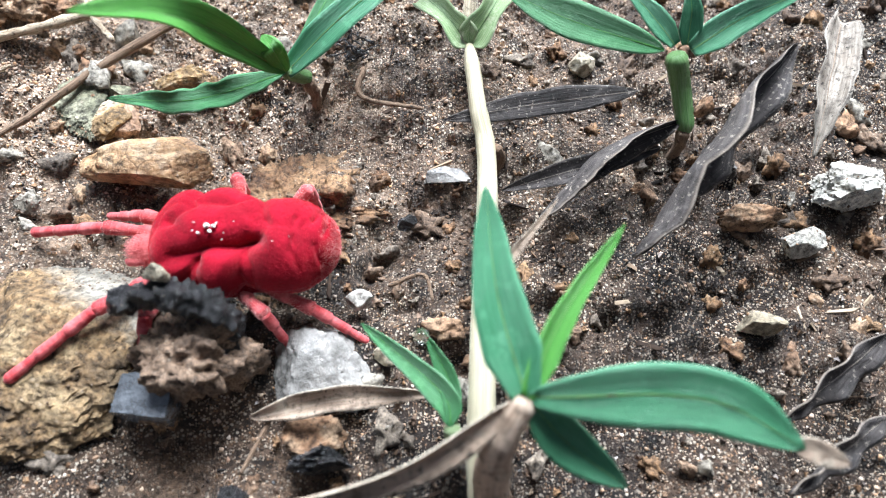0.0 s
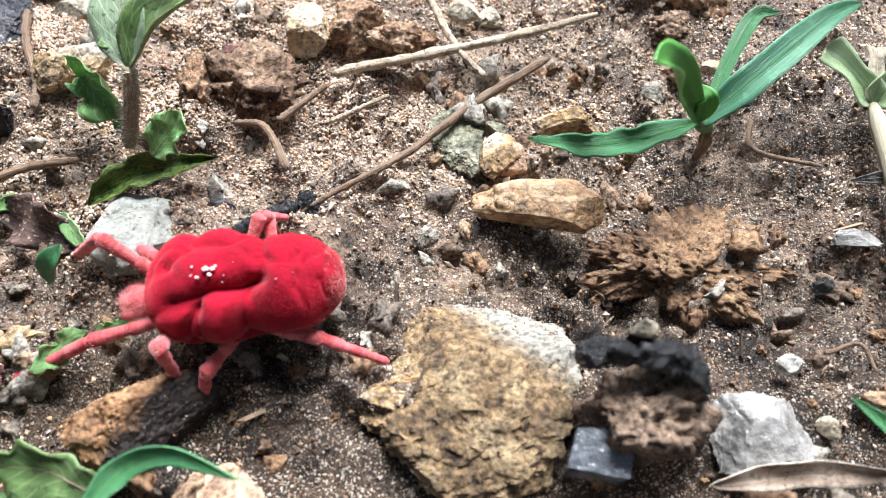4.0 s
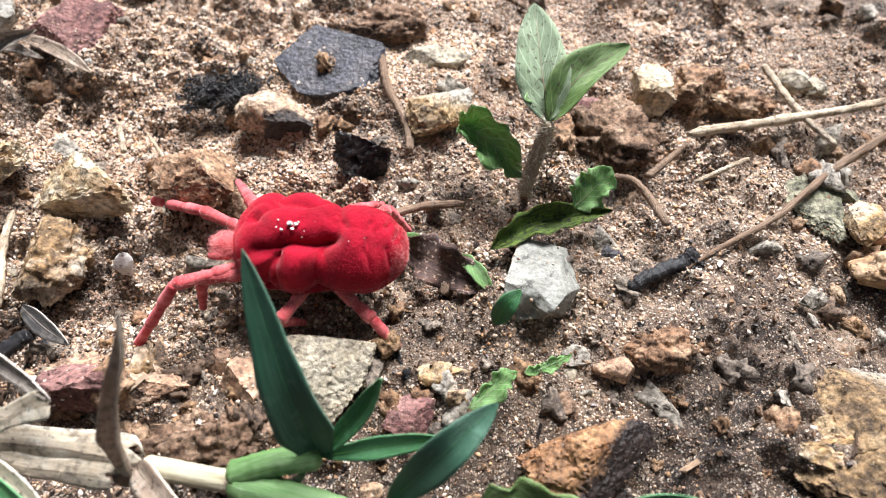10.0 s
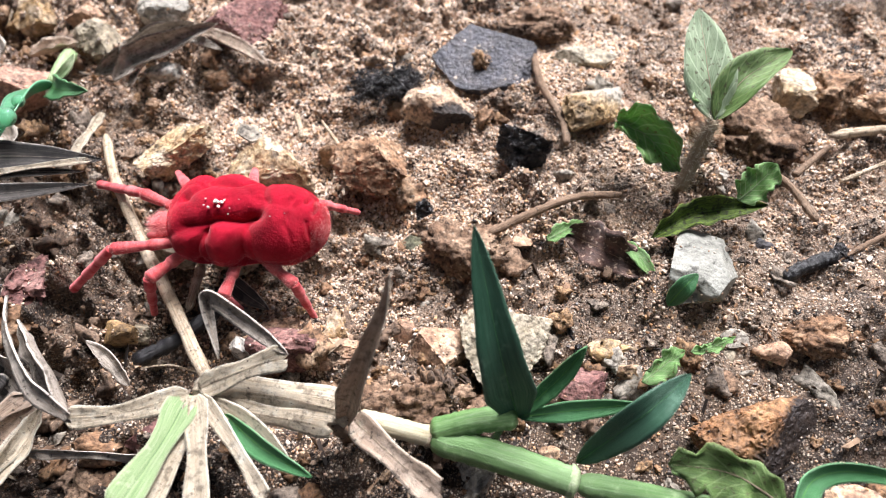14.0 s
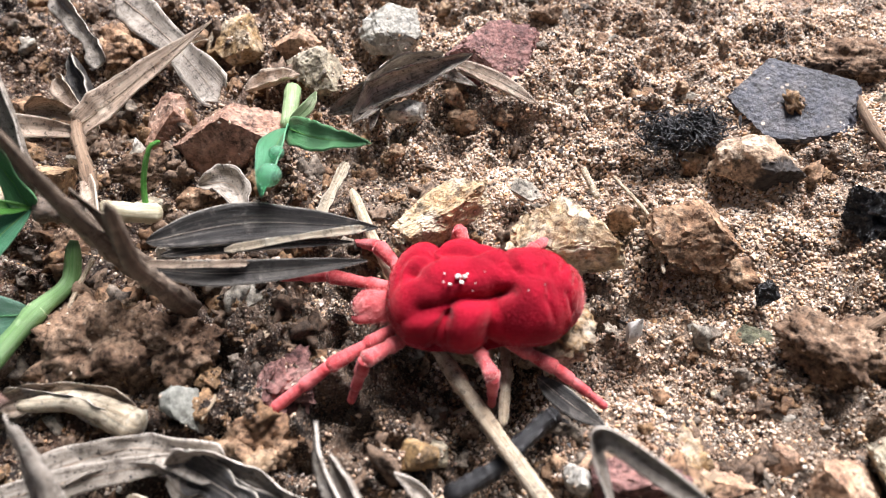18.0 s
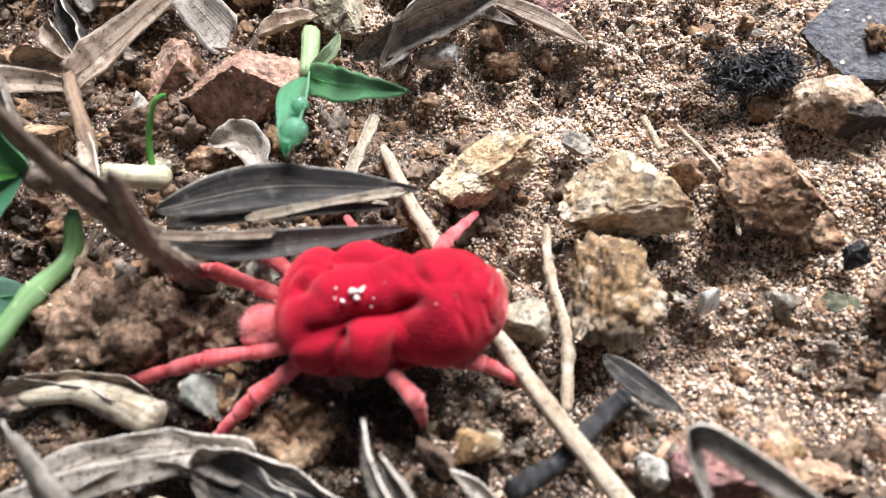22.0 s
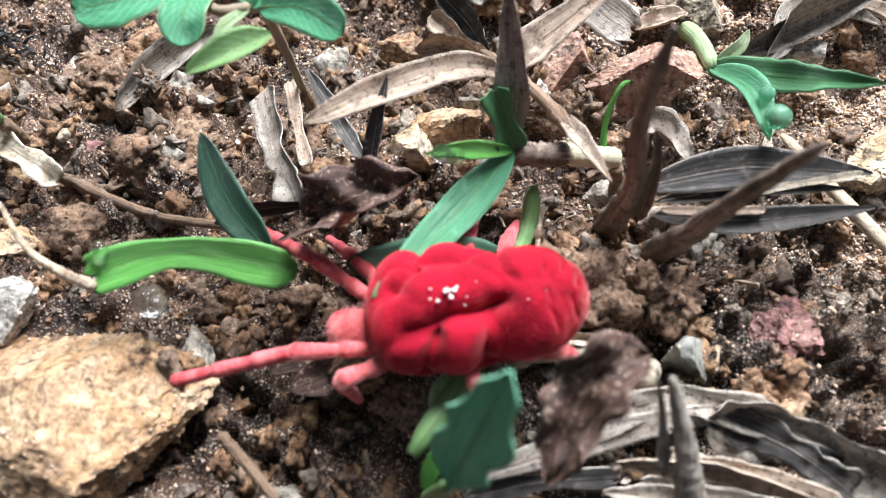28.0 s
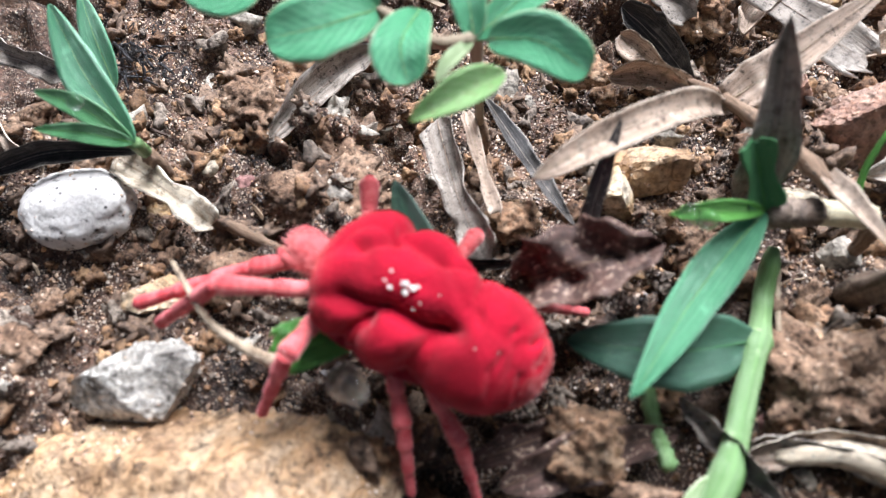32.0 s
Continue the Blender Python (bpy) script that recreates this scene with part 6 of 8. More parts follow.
single("dead_leaf", "dead grey blade at the bank", "dry leaf", blade("sooty", [(22.8, 9.0, 0.0), (20.0, 7.1, -0.6), (17.5, 5.3, -1.2)], 1.64, "lens", seed=245, fold=0.4, crumple=0.1, twist=40, wave=0.25), "dead grass litter")

# ---- straws and twigs on the sand ----
single("straw", "long bleached straw with dark dots", "straw", stem("straw", [(-33.6, 35.0, -1.4), (-27.0, 37.3, -1.4), (-21.1, 39.5, -1.4), (-15.2, 42.1, -1.4)], 0.36, 0.24, seed=246, knots=(0.35, 0.7), rough=0.2, n=44), "straws and twigs")
single("straw", "short straw crossing under another", "straw", stem("straw", [(-27.6, 43.0, -1.5), (-25.3, 38.4, -1.5), (-23.0, 35.6, -1.5)], 0.30, 0.20, seed=247, rough=0.2, n=44), "straws and twigs")
single("twig", "short greyish twig on the soil", "twig", stem("twig", [(-36.5, 30.5, -1.3), (-33.7, 33.9, -1.3)], 0.28, 0.20, seed=248, rough=0.2, n=44), "straws and twigs")
single("twig", "thin pale twig on the soil", "twig", stem("straw", [(-33.2, 30.6, -1.3), (-29.4, 33.3, -1.3)], 0.18, 0.15, seed=249, rough=0.2, n=44), "straws and twigs")
single("twig", "long thin grey-brown twig", "twig", stem("twig", [(-34.2, 23.5, -1.6), (-31.7, 25.6, -1.6), (-27.7, 28.8, -1.6), (-23.8, 33.1, -1.6), (-18.6, 37.8, -1.6)], 0.14, 0.32, seed=250, rough=0.3, n=44), "straws and twigs")
single("charred_twig", "black charred twig end", "twig", stem("char", [(-37.7, 21.4, -1.1), (-36.2, 22.6, -1.1), (-34.0, 24.0, -1.1)], 0.42, 0.50, seed=251, rough=0.2, n=44), "straws and twigs")
stone("charcoal_bit", "knotty black charred end", -33.3, 24.7, -1.97, 1.11, 1.02, 0.80, 9, "black", 252, "charcoal", bumps=0.35)
single("twig", "dark bent rootlet on the soil", "twig", stem("twig", [(-39.3, 30.2, -1.3), (-37.2, 29.9, -1.3), (-35.1, 26.7, -1.3)], 0.22, 0.30, seed=253, rough=0.2, n=44), "straws and twigs")
stone("skeleton_seed", "lacy grey seed case", -25.9, 22.7, -2.05, 0.81, 0.77, 0.60, 9, "grey", 254, "seed", bumps=0.4)
single("rootlet", "dark jointed rootlet on sand", "twig", stem("twig", [(-57.2, 40.1, -1.3), (-55.8, 36.1, -1.3), (-53.8, 32.8, -1.3), (-53.1, 30.3, -1.3)], 0.30, 0.32, seed=255, rough=0.2, n=44), "straws and twigs")
single("straw", "split brown straw on sand", "straw", stem("twig", [(-57.6, 21.2, -1.3), (-54.9, 23.5, -1.3), (-51.9, 25.5, -1.3), (-48.7, 26.4, -1.3)], 0.34, 0.26, seed=256, rough=0.2, n=44), "straws and twigs")
single("straw", "hair-thin pale straw on the soil", "straw", stem("straw", [(-72.1, 29.2, -1.5), (-69.4, 26.1, -1.5), (-68.5, 22.6, -1.5)], 0.12, 0.12, seed=257, rough=0.2, n=44), "straws and twigs")
single("twig", "thin jointed straw twig", "twig", stem("straw", [(-78.4, 21.2, -1.3), (-77.7, 18.2, -1.3), (-76.5, 15.3, -1.3), (-76.0, 11.5, -1.3)], 0.24, 0.30, seed=258, knots=(0.3, 0.75), rough=0.2, n=44), "straws and twigs")
single("twig", "dark thick twig end in the soil", "twig", stem("char", [(-78.1, 7.4, -1.4), (-75.9, 9.4, -1.4), (-74.1, 12.1, -1.4), (-73.3, 12.9, -1.4)], 0.50, 0.45, seed=259, rough=0.2, n=44), "straws and twigs")
single("twig", "hair-thin root on the sand", "twig", stem("straw", [(-77.4, 7.2, -1.5), (-75.7, 7.7, -1.5), (-74.0, 7.6, -1.5)], 0.06, 0.06, seed=260, rough=0.2, n=44), "straws and twigs")
single("straw", "small straw standing by a pale pebble", "straw", stem("straw", [(-74.1, 29.2, -1.2), (-72.9, 27.0, -1.2)], 0.22, 0.20, seed=261, rough=0.2, n=44), "straws and twigs")
single("twig", "thin brown root on the soil", "twig", stem("twig", [(-3.2, 16.9, -1.3), (-1.2, 17.6, -1.3), (-0.6, 16.0, -1.3)], 0.14, 0.10, seed=262, rough=0.2, n=44), "straws and twigs")
single("twig", "thin brown root on dark soil", "twig", stem("twig", [(-5.4, 33.1, -1.3), (-5.4, 30.6, -1.3), (-1.3, 29.6, -1.3)], 0.20, 0.14, seed=263, rough=0.2, n=44), "straws and twigs")
single("twig", "fine root under a quartz pebble", "twig", stem("twig", [(-9.2, 9.1, -1.3), (-10.4, 6.4, -1.3)], 0.12, 0.10, seed=264, rough=0.2, n=44), "straws and twigs")
single("wood_sliver", "thin black weathered sliver", "wood", blade("black", [(-74.7, 14.6, -1.3), (-72.8, 13.5, -1.3), (-70.8, 12.6, -1.3)], 1.22, "lens", seed=265), "dead grass litter")
single("dead_leaf", "dry blade by a maroon stone", "dry leaf", blade("dry", [(-84.8, 36.2, -0.5), (-80.9, 35.1, -0.5), (-77.7, 33.4, -0.5)], 1.08, "lens", seed=266), "dead grass litter")
single("dead_leaf", "curved grey dry blade", "dry leaf", blade("grey", [(-88.3, 29.6, -1.4), (-88.3, 33.9, -0.4), (-85.4, 34.7, 0.0), (-82.1, 34.5, -0.8)], 1.31, "lens", seed=267), "dead grass litter")

# ---- hairy weed with gnawed leaves ----
thing("hairy_weed", "small weed with hairy stem and dusty olive leaves", "weed", (-44.9, 26.7, 0.0), [
    stem("fuzz", [(-44.9, 26.7, 0.0), (-44.3, 28.5, 2.5), (-43.9, 29.3, 4.5)], 0.50, 0.42, seed=268),
    stem_hairs([(-44.9, 26.7, 0.0), (-44.3, 28.5, 2.5), (-43.9, 29.3, 4.5)], 0.45, 160, 5),
    blade("dusty", [(-43.9, 29.3, 4.5), (-44.8, 32.2, 6.0), (-45.8, 37.0, 7.0)], 3.37, "lens", name="leaf", seed=269, fold=0.25, crumple=0.06),
    blade("olive", [(-43.9, 29.3, 4.5), (-42.5, 31.8, 6.0), (-39.5, 34.6, 6.5)], 2.75, "lens", name="leaf", seed=270, fold=0.5, curl=0.5, crumple=0.06),
    blade("lace", [(-43.9, 29.3, 4.5), (-45.0, 30.5, 5.0), (-45.6, 30.0, 5.5)], 1.03, "lens", name="leaf", seed=271),
])
single("gnawed_leaf", "curled gnawed yellow-green leaf", "leaf", blade("lace", [(-49.8, 31.8, 0.4), (-47.5, 30.0, 1.0), (-44.9, 28.2, -0.2)], 3.4, "lens", seed=272, ragged=0.6, fold=0.5, wave=0.3, crumple=0.12, curl=0.5))
single("gnawed_leaf", "gnawed bright green leaf piece", "leaf", blade("lace", [(-41.8, 24.4, 2.6), (-40.8, 25.3, 3.6), (-40.0, 26.2, 4.6)], 2.6, "lens", seed=273, ragged=0.5, wave=0.15, crumple=0.06))
single("rolled_leaf", "rolled mossy dark green leaf", "leaf", blade("moss", [(-46.5, 22.6, -0.5), (-43.7, 24.8, 0.0), (-39.1, 26.1, 0.4)], 2.0, "lens", seed=274, fold=0.9, ragged=0.3, crumple=0.16, wave=0.3))
thing("withered_leaf", "withered brown leaf with green edges", "leaf", (-49.9, 19.7, 0.0), [
    blade("brown", [(-52.4, 22.5, -1.4), (-49.6, 21.4, -1.2), (-45.8, 20.2, -1.8)], 3.2, "lens", name="leaf_middle", seed=275, wave=0.3, ragged=0.3, crumple=0.15, fold=0.4),
    blade("lace", [(-53.5, 21.5, -1.3), (-52.3, 22.5, -1.1), (-51.1, 23.3, -1.1)], 1.32, "lens", name="leaf_edge", label="green leaf edge", seed=276, ragged=0.5),
    blade("lace", [(-48.4, 22.2, -1.0), (-47.1, 21.0, -0.8), (-45.8, 19.7, -1.4)], 1.10, "lens", name="leaf_edge", label="green leaf edge", seed=277, ragged=0.3),
])
single("small_leaf", "small green blade leaning on a pale stone", "leaf", blade("green", [(-45.7, 16.4, 1.5), (-45.2, 16.9, 3.0), (-44.5, 17.7, 3.6)], 1.15, "lens", seed=278))
single("gnawed_leaf", "lacy gnawed pale green leaf", "leaf", blade("lace", [(-46.5, 12.1, -0.8), (-45.1, 13.6, -0.8), (-44.0, 14.7, -0.8)], 1.85, "lens", seed=279, ragged=0.8, wave=0.3))
single("gnawed_leaf", "lacy gnawed pale green leaf scrap", "leaf", blade("lace", [(-43.6, 14.7, -0.8), (-42.3, 15.3, -0.8), (-40.9, 16.3, -0.8)], 1.18, "lens", seed=280, ragged=0.8, wave=0.3))

# ---- green runner close to the lens ----
thing("green_runner", "green grass runner with dark upright blades", "grass", (-58.4, 6.0, 0.0), [
    blade("dark", [(-53.7, 7.7, 1.3), (-55.3, 9.6, 5.8), (-57.6, 14.0, 10.6)], 2.88, "blade", label="tall dark upright blade", seed=281, fold=0.3),
    blade("green", [(-53.7, 7.7, 1.3), (-51.8, 9.5, 3.8), (-50.8, 10.6, 5.9)], 1.06, "lens", seed=282, fold=0.5),
    blade("green", [(-53.7, 7.7, 1.3), (-50.3, 8.6, 1.9), (-47.4, 9.0, 3.4)], 1.13, "lens", seed=283, fold=0.4),
    blade("dark", [(-50.0, 6.2, -0.1), (-47.2, 8.2, 4.1), (-45.1, 10.6, 4.9)], 1.94, "lens", seed=284, fold=0.4),
    stem("cream", [(-62.6, 5.8, 1.5), (-60.5, 5.9, 0.8), (-58.4, 6.0, 0.0)], 0.62, 0.62, label="pale internode", seed=285, knots=(0.98,)),
    stem("stem", [(-58.4, 6.0, 0.0), (-54.1, 5.5, 0.3), (-49.9, 5.0, 0.1)], 0.95, 0.85, seed=286, knots=(0.98,)),
    stem("stem", [(-58.4, 6.2, 0.3), (-56.0, 7.1, 1.0), (-53.7, 7.7, 1.3)], 0.80, 0.70, seed=287),
    stem("stem", [(-49.9, 5.0, 0.1), (-44.6, 5.1, 0.1), (-39.7, 5.2, 0.1)], 0.75, 0.60, seed=288),
    blade("pale", [(-58.4, 6.0, 0.0), (-55.6, 5.7, 0.3), (-54.3, 7.3, 0.6)], 0.70, "lens", name="sheath", seed=289),
])
thing("runner_shoot", "bright arching grass shoot with a round gnawed leaf", "grass", (-39.2, 5.7, 0.0), [
    blade("green", [(-39.3, 4.9, 3.0), (-38.0, 7.0, 2.8), (-35.7, 7.5, 3.6), (-32.0, 6.4, 5.2)], 1.33, "blade", seed=290, fold=0.5),
    blade("olive", [(-39.2, 5.6, 1.5), (-42.0, 6.6, 2.0), (-45.3, 6.6, 1.6)], 3.2, "round", name="leaf", label="round gnawed leaf", seed=291, ragged=0.55, crumple=0.08, wave=0.15),
    blade("green", [(-34.4, 4.0, 3.5), (-31.9, 4.8, 4.5), (-29.2, 5.2, 4.5)], 1.41, "blade", seed=292, fold=0.4),
])

# ---- dry node with bleached bracts ----
thing("dry_node", "bleached dry grass node with splayed bracts", "grass", (-71.6, 5.2, 0.0), [
    blade("white", [(-71.7, 5.1, 3.1), (-67.6, 5.7, 2.9), (-62.4, 5.9, 1.8)], 2.3, "strip", name="sheath", label="cream papery sheath", seed=293, fold=-0.45, crumple=0.05),
    blade("white", [(-71.5, 4.6, 2.9), (-67.6, 4.7, 2.4), (-63.4, 5.0, 1.6)], 1.5, "strip", name="sheath", label="tan stained sheath", seed=603, fold=-0.3, crumple=0.08),
    blade("white", [(-71.3, 5.2, 3.2), (-68.9, 6.4, 4.2), (-66.5, 7.4, 5.0)], 1.5, "strip", name="bract", seed=294, fold=0.15, crumple=0.05),
    blade("grey", [(-66.5, 7.4, 5.1), (-68.6, 8.4, 5.3), (-71.4, 9.7, 5.5), (-72.0, 9.4, 5.0), (-70.6, 6.9, 3.8)], 1.05, "lens", name="bract_tip", label="withered folded bract tip", seed=601, fold=0.5, crumple=0.12, twist=60),
    blade("white", [(-71.8, 4.8, 3.2), (-75.1, 3.0, 3.2), (-78.1, 2.2, 3.0)], 1.35, "strip", name="bract", seed=295, fold=0.15, crumple=0.05),
    blade("grey", [(-77.8, 2.3, 3.1), (-80.5, 3.5, 3.6), (-83.0, 6.0, 4.0), (-84.0, 8.0, 4.4)], 1.15, "blade", name="bract_tip", label="withered grey bract tip", seed=602, fold=0.5, crumple=0.1, twist=50),
    blade("pale", [(-71.8, 4.8, 3.1), (-72.2, 1.9, 3.1), (-73.2, -1.9, 3.1)], 1.9, "strip", name="bract", label="half-green bleached bract", seed=296, fold=0.2),
    blade("white", [(-71.5, 4.7, 3.0), (-71.3, 1.9, 2.8), (-71.7, -1.9, 2.6)], 1.0, "strip", name="bract", seed=604, fold=0.2),
    blade("white", [(-71.4, 4.8, 3.2), (-70.1, 1.8, 3.2), (-69.0, -1.2, 3.1)], 1.55, "strip", name="bract", seed=297, fold=0.12),
    blade("white", [(-71.1, 4.9, 3.1), (-68.1, 2.4, 3.1), (-65.7, 0.2, 2.9)], 0.95, "strip", name="bract", seed=298, fold=0.25),
    blade("white", [(-70.6, 4.9, 2.9), (-67.8, 3.8, 2.9), (-65.4, 2.6, 2.9)], 1.2, "lens", name="bract", seed=299, fold=0.3),
    blade("green", [(-69.6, 4.2, 2.8), (-66.9, 2.8, 2.9), (-63.8, 1.8, 3.1)], 1.15, "lens", name="bract_tip", label="green folded bract tip", seed=605, fold=0.6),
    blade("dry", [(-63.2, 5.7, 1.6), (-61.8, 6.4, 7.5), (-60.8, 8.0, 11.0), (-60.6, 9.2, 13.0)], 1.75, "wedge", name="spike", label="dry tan-brown spike", seed=300, fold=0.9, crumple=0.08, twist=35),
    blade("dry", [(-62.8, 5.7, 1.6), (-60.0, 3.9, 2.4), (-56.9, 2.2, 2.6)], 1.8, "strip", name="bract", label="pinkish tan bract", seed=301, fold=0.3, crumple=0.06),
])
single("straw", "long pale straw leaning to a dry node", "straw", stem("straw", [(-88.1, 24.6, -1.5), (-85.2, 20.5, -1.0), (-80.3, 15.0, -1.0), (-77.0, 11.6, -0.8), (-71.5, 5.9, 1.1)], 0.36, 0.46, seed=302, knots=(0.62,)), "straws and twigs")

# ---- dead grass litter ----
single("dead_leaf", "weathered grey dead blade", "dry leaf", blade("grey", [(-98.0, 3.6, -0.4), (-93.7, 6.1, -0.4), (-88.7, 6.2, -0.4)], 2.15, "strip", seed=303, fold=0.2, wave=0.15, ragged=0.25, crumple=0.14, curl=0.35), "dead grass litter")
single("dead_leaf", "weathered broad dead blade", "dry leaf", blade("grey", [(-91.7, 5.5, -0.7), (-87.3, 5.9, -0.7), (-82.3, 3.7, -0.7)], 3.32, "strip", seed=304, fold=0.2, wave=0.15, ragged=0.25, crumple=0.14, curl=0.35), "dead grass litter")
single("dead_leaf", "grey dead blade in a heap", "dry leaf", blade("grey", [(-96.2, 1.1, -0.2), (-90.3, 1.9, -0.2), (-84.7, 1.9, -0.2)], 1.47, "lens", seed=305, fold=0.4, wave=0.15, ragged=0.25, crumple=0.14, curl=0.7), "dead grass litter")
single("dead_leaf", "blackened dead blade in a heap", "dry leaf", blade("black", [(-93.0, -0.5, -0.4), (-87.9, 0.6, -0.4), (-83.7, 2.3, -0.4)], 1.50, "lens", seed=306, fold=0.4, wave=0.15, ragged=0.25, crumple=0.14, curl=0.7), "dead grass litter")
single("dead_leaf", "grey dead blade in a heap", "dry leaf", blade("grey", [(-94.3, -2.3, 0.2), (-87.8, -2.7, 0.2), (-82.2, -3.4, 0.2)], 2.09, "strip", seed=307, fold=0.2, wave=0.15, ragged=0.25, crumple=0.14, curl=0.35), "dead grass litter")
single("dead_leaf", "tan dead blade in a heap", "dry leaf", blade("dry", [(-86.5, -3.6, 0.4), (-83.2, -0.1, 0.4), (-81.6, 3.2, 0.4)], 1.94, "lens", seed=308, fold=0.4, wave=0.15, ragged=0.25, crumple=0.14, curl=0.7), "dead grass litter")
single("dead_leaf", "bleached dead blade on the soil", "dry leaf", blade("white", [(-82.1, -2.7, 0.6), (-81.1, 0.8, 0.6), (-81.1, 3.1, 0.6)], 1.26, "lens", seed=309, fold=0.4, wave=0.15, ragged=0.25, crumple=0.14, curl=0.7), "dead grass litter")
single("dead_leaf", "grey upright dead bract", "dry leaf", blade("grey", [(-78.4, 2.2, 0.8), (-81.1, 5.1, 2.5), (-83.1, 7.0, 3.6)], 1.71, "lens", seed=310, fold=0.4, wave=0.15, ragged=0.25, crumple=0.14, curl=0.7), "dead grass litter")
single("dead_leaf", "thin grey dead stalk", "dry leaf", blade("grey", [(-81.4, 0.6, -0.5), (-77.3, 1.3, -0.5), (-72.9, 1.7, -0.5)], 0.77, "strip", seed=311, fold=0.2, wave=0.15, ragged=0.25, crumple=0.14, curl=0.35), "dead grass litter")
single("dead_leaf", "tan dead blade on the soil", "dry leaf", blade("dry", [(-95.8, 2.5, 0.0), (-91.3, 3.2, 0.0), (-86.4, 2.7, 0.0)], 1.35, "lens", seed=312, fold=0.4, wave=0.15, ragged=0.25, crumple=0.14, curl=0.7), "dead grass litter")
single("dead_leaf", "tan dead blade in a heap", "dry leaf", blade("dry", [(-91.0, -2.2, 0.6), (-87.0, -2.3, 0.6), (-82.7, -2.4, 0.6)], 1.25, "lens", seed=313, fold=0.4, wave=0.15, ragged=0.25, crumple=0.14, curl=0.7), "dead grass litter")
single("dead_leaf", "small curled grey bract", "dry leaf", blade("grey", [(-77.7, 5.9, -1.4), (-79.0, 7.0, -0.2), (-80.6, 7.6, 0.4)], 0.85, "lens", seed=314, fold=0.4, wave=0.15, ragged=0.25, crumple=0.14, curl=0.7), "dead grass litter")
single("dead_leaf", "slim upright grey bract", "dry leaf", blade("grey", [(-94.3, 1.7, 3.0), (-95.0, 3.3, 5.0), (-95.8, 4.7, 7.0)], 0.78, "wedge", seed=315, fold=0.2, wave=0.15, ragged=0.25, crumple=0.14, curl=0.35), "dead grass litter")
single("dead_leaf", "long tan dead blade bridging the litter", "dry leaf", blade("dry", [(-113.4, 13.4, 6.6), (-110.7, 17.3, 5.2), (-107.3, 21.2, 3.6), (-104.5, 24.0, 0.6)], 1.75, "lens", seed=316, fold=0.35, wave=0.1, ragged=0.12, crumple=0.06, curl=0.15), "dead grass litter")
single("dead_leaf", "grey-brown dead blade on the soil", "dry leaf", blade("grey", [(-104.2, 17.6, 1.5), (-104.0, 18.5, 5.0), (-105.0, 21.3, 9.8)], 2.1, "lens", seed=317, fold=0.4, wave=0.15, ragged=0.25, crumple=0.14, curl=0.4), "dead grass litter")
single("dead_leaf", "grey dead blade on the soil", "dry leaf", blade("grey", [(-91.3, 29.9, -0.8), (-87.4, 32.6, -0.2), (-82.7, 36.0, 0.6)], 2.00, "lens", seed=319, fold=0.4, wave=0.15, ragged=0.25, crumple=0.14, curl=0.7), "dead grass litter")
single("dead_leaf", "grey translucent dead bract", "dry leaf", blade("grey", [(-97.5, 22.5, -0.8), (-95.3, 22.9, -0.8), (-93.3, 20.5, -0.8)], 2.41, "lens", seed=320, fold=0.4, wave=0.15, ragged=0.25, crumple=0.14, curl=0.7), "dead grass litter")
single("dead_leaf", "white strip with black specks", "dry leaf", blade("white", [(-88.9, 26.3, -1.0), (-89.1, 24.1, -1.0), (-89.3, 21.7, -1.0)], 0.79, "strip", seed=321, fold=0.2, wave=0.15, ragged=0.25, crumple=0.14, curl=0.35), "dead grass litter")
single("dead_leaf", "broad weathered grey blade", "dry leaf", blade("grey", [(-110.2, 37.6, -0.2), (-103.6, 33.0, 0.6), (-97.6, 28.2, 0.8)], 3.0, "strip", seed=322, fold=0.12, wave=0.08, ragged=0.15, crumple=0.06, curl=0.1), "dead grass litter")
single("dead_leaf", "broad pinkish tan dead blade with a dark edge", "dry leaf", blade("dry", [(-105.2, 23.6, 1.6), (-102.6, 26.0, 3.0), (-98.2, 30.6, 5.2)], 2.9, "bract", seed=323, fold=0.25, wave=0.08, ragged=0.08, crumple=0.05, curl=0.15), "dead grass litter")
single("dead_leaf", "grey folded dead blade", "dry leaf", blade("grey", [(-89.5, 29.5, -0.8), (-87.5, 33.6, -0.4), (-84.7, 35.8, 0.4)], 2.42, "lens", seed=324, fold=0.4, wave=0.15, ragged=0.25, crumple=0.14, curl=0.7), "dead grass litter")
single("dead_leaf", "slim tan dead blade", "dry leaf", blade("dry", [(-85.1, 37.0, -1.1), (-82.2, 35.8, -1.1), (-79.3, 34.3, -1.1)], 1.19, "lens", seed=325, fold=0.4, wave=0.15, ragged=0.25, crumple=0.14, curl=0.7), "dead grass litter")
single("dead_leaf", "grey dead blade on the soil", "dry leaf", blade("grey", [(-114.5, 35.9, 0.4), (-110.1, 32.6, 0.4), (-107.2, 30.0, 0.4)], 2.08, "strip", seed=326, fold=0.2, wave=0.15, ragged=0.25, crumple=0.14, curl=0.35), "dead grass litter")
single("dead_leaf", "grey dead blade under others", "dry leaf", blade("black", [(-111.4, 31.6, -0.8), (-108.7, 29.1, -0.8), (-106.4, 26.2, -0.8)], 2.10, "lens", seed=327, fold=0.4, wave=0.15, ragged=0.25, crumple=0.14, curl=0.7), "dead grass litter")
single("dead_leaf", "tan short dead blade", "dry leaf", blade("dry", [(-97.7, 30.9, -1.0), (-96.0, 32.3, -1.0), (-94.5, 33.3, -1.0)], 1.87, "lens", seed=328, fold=0.4, wave=0.15, ragged=0.25, crumple=0.14, curl=0.7), "dead grass litter")
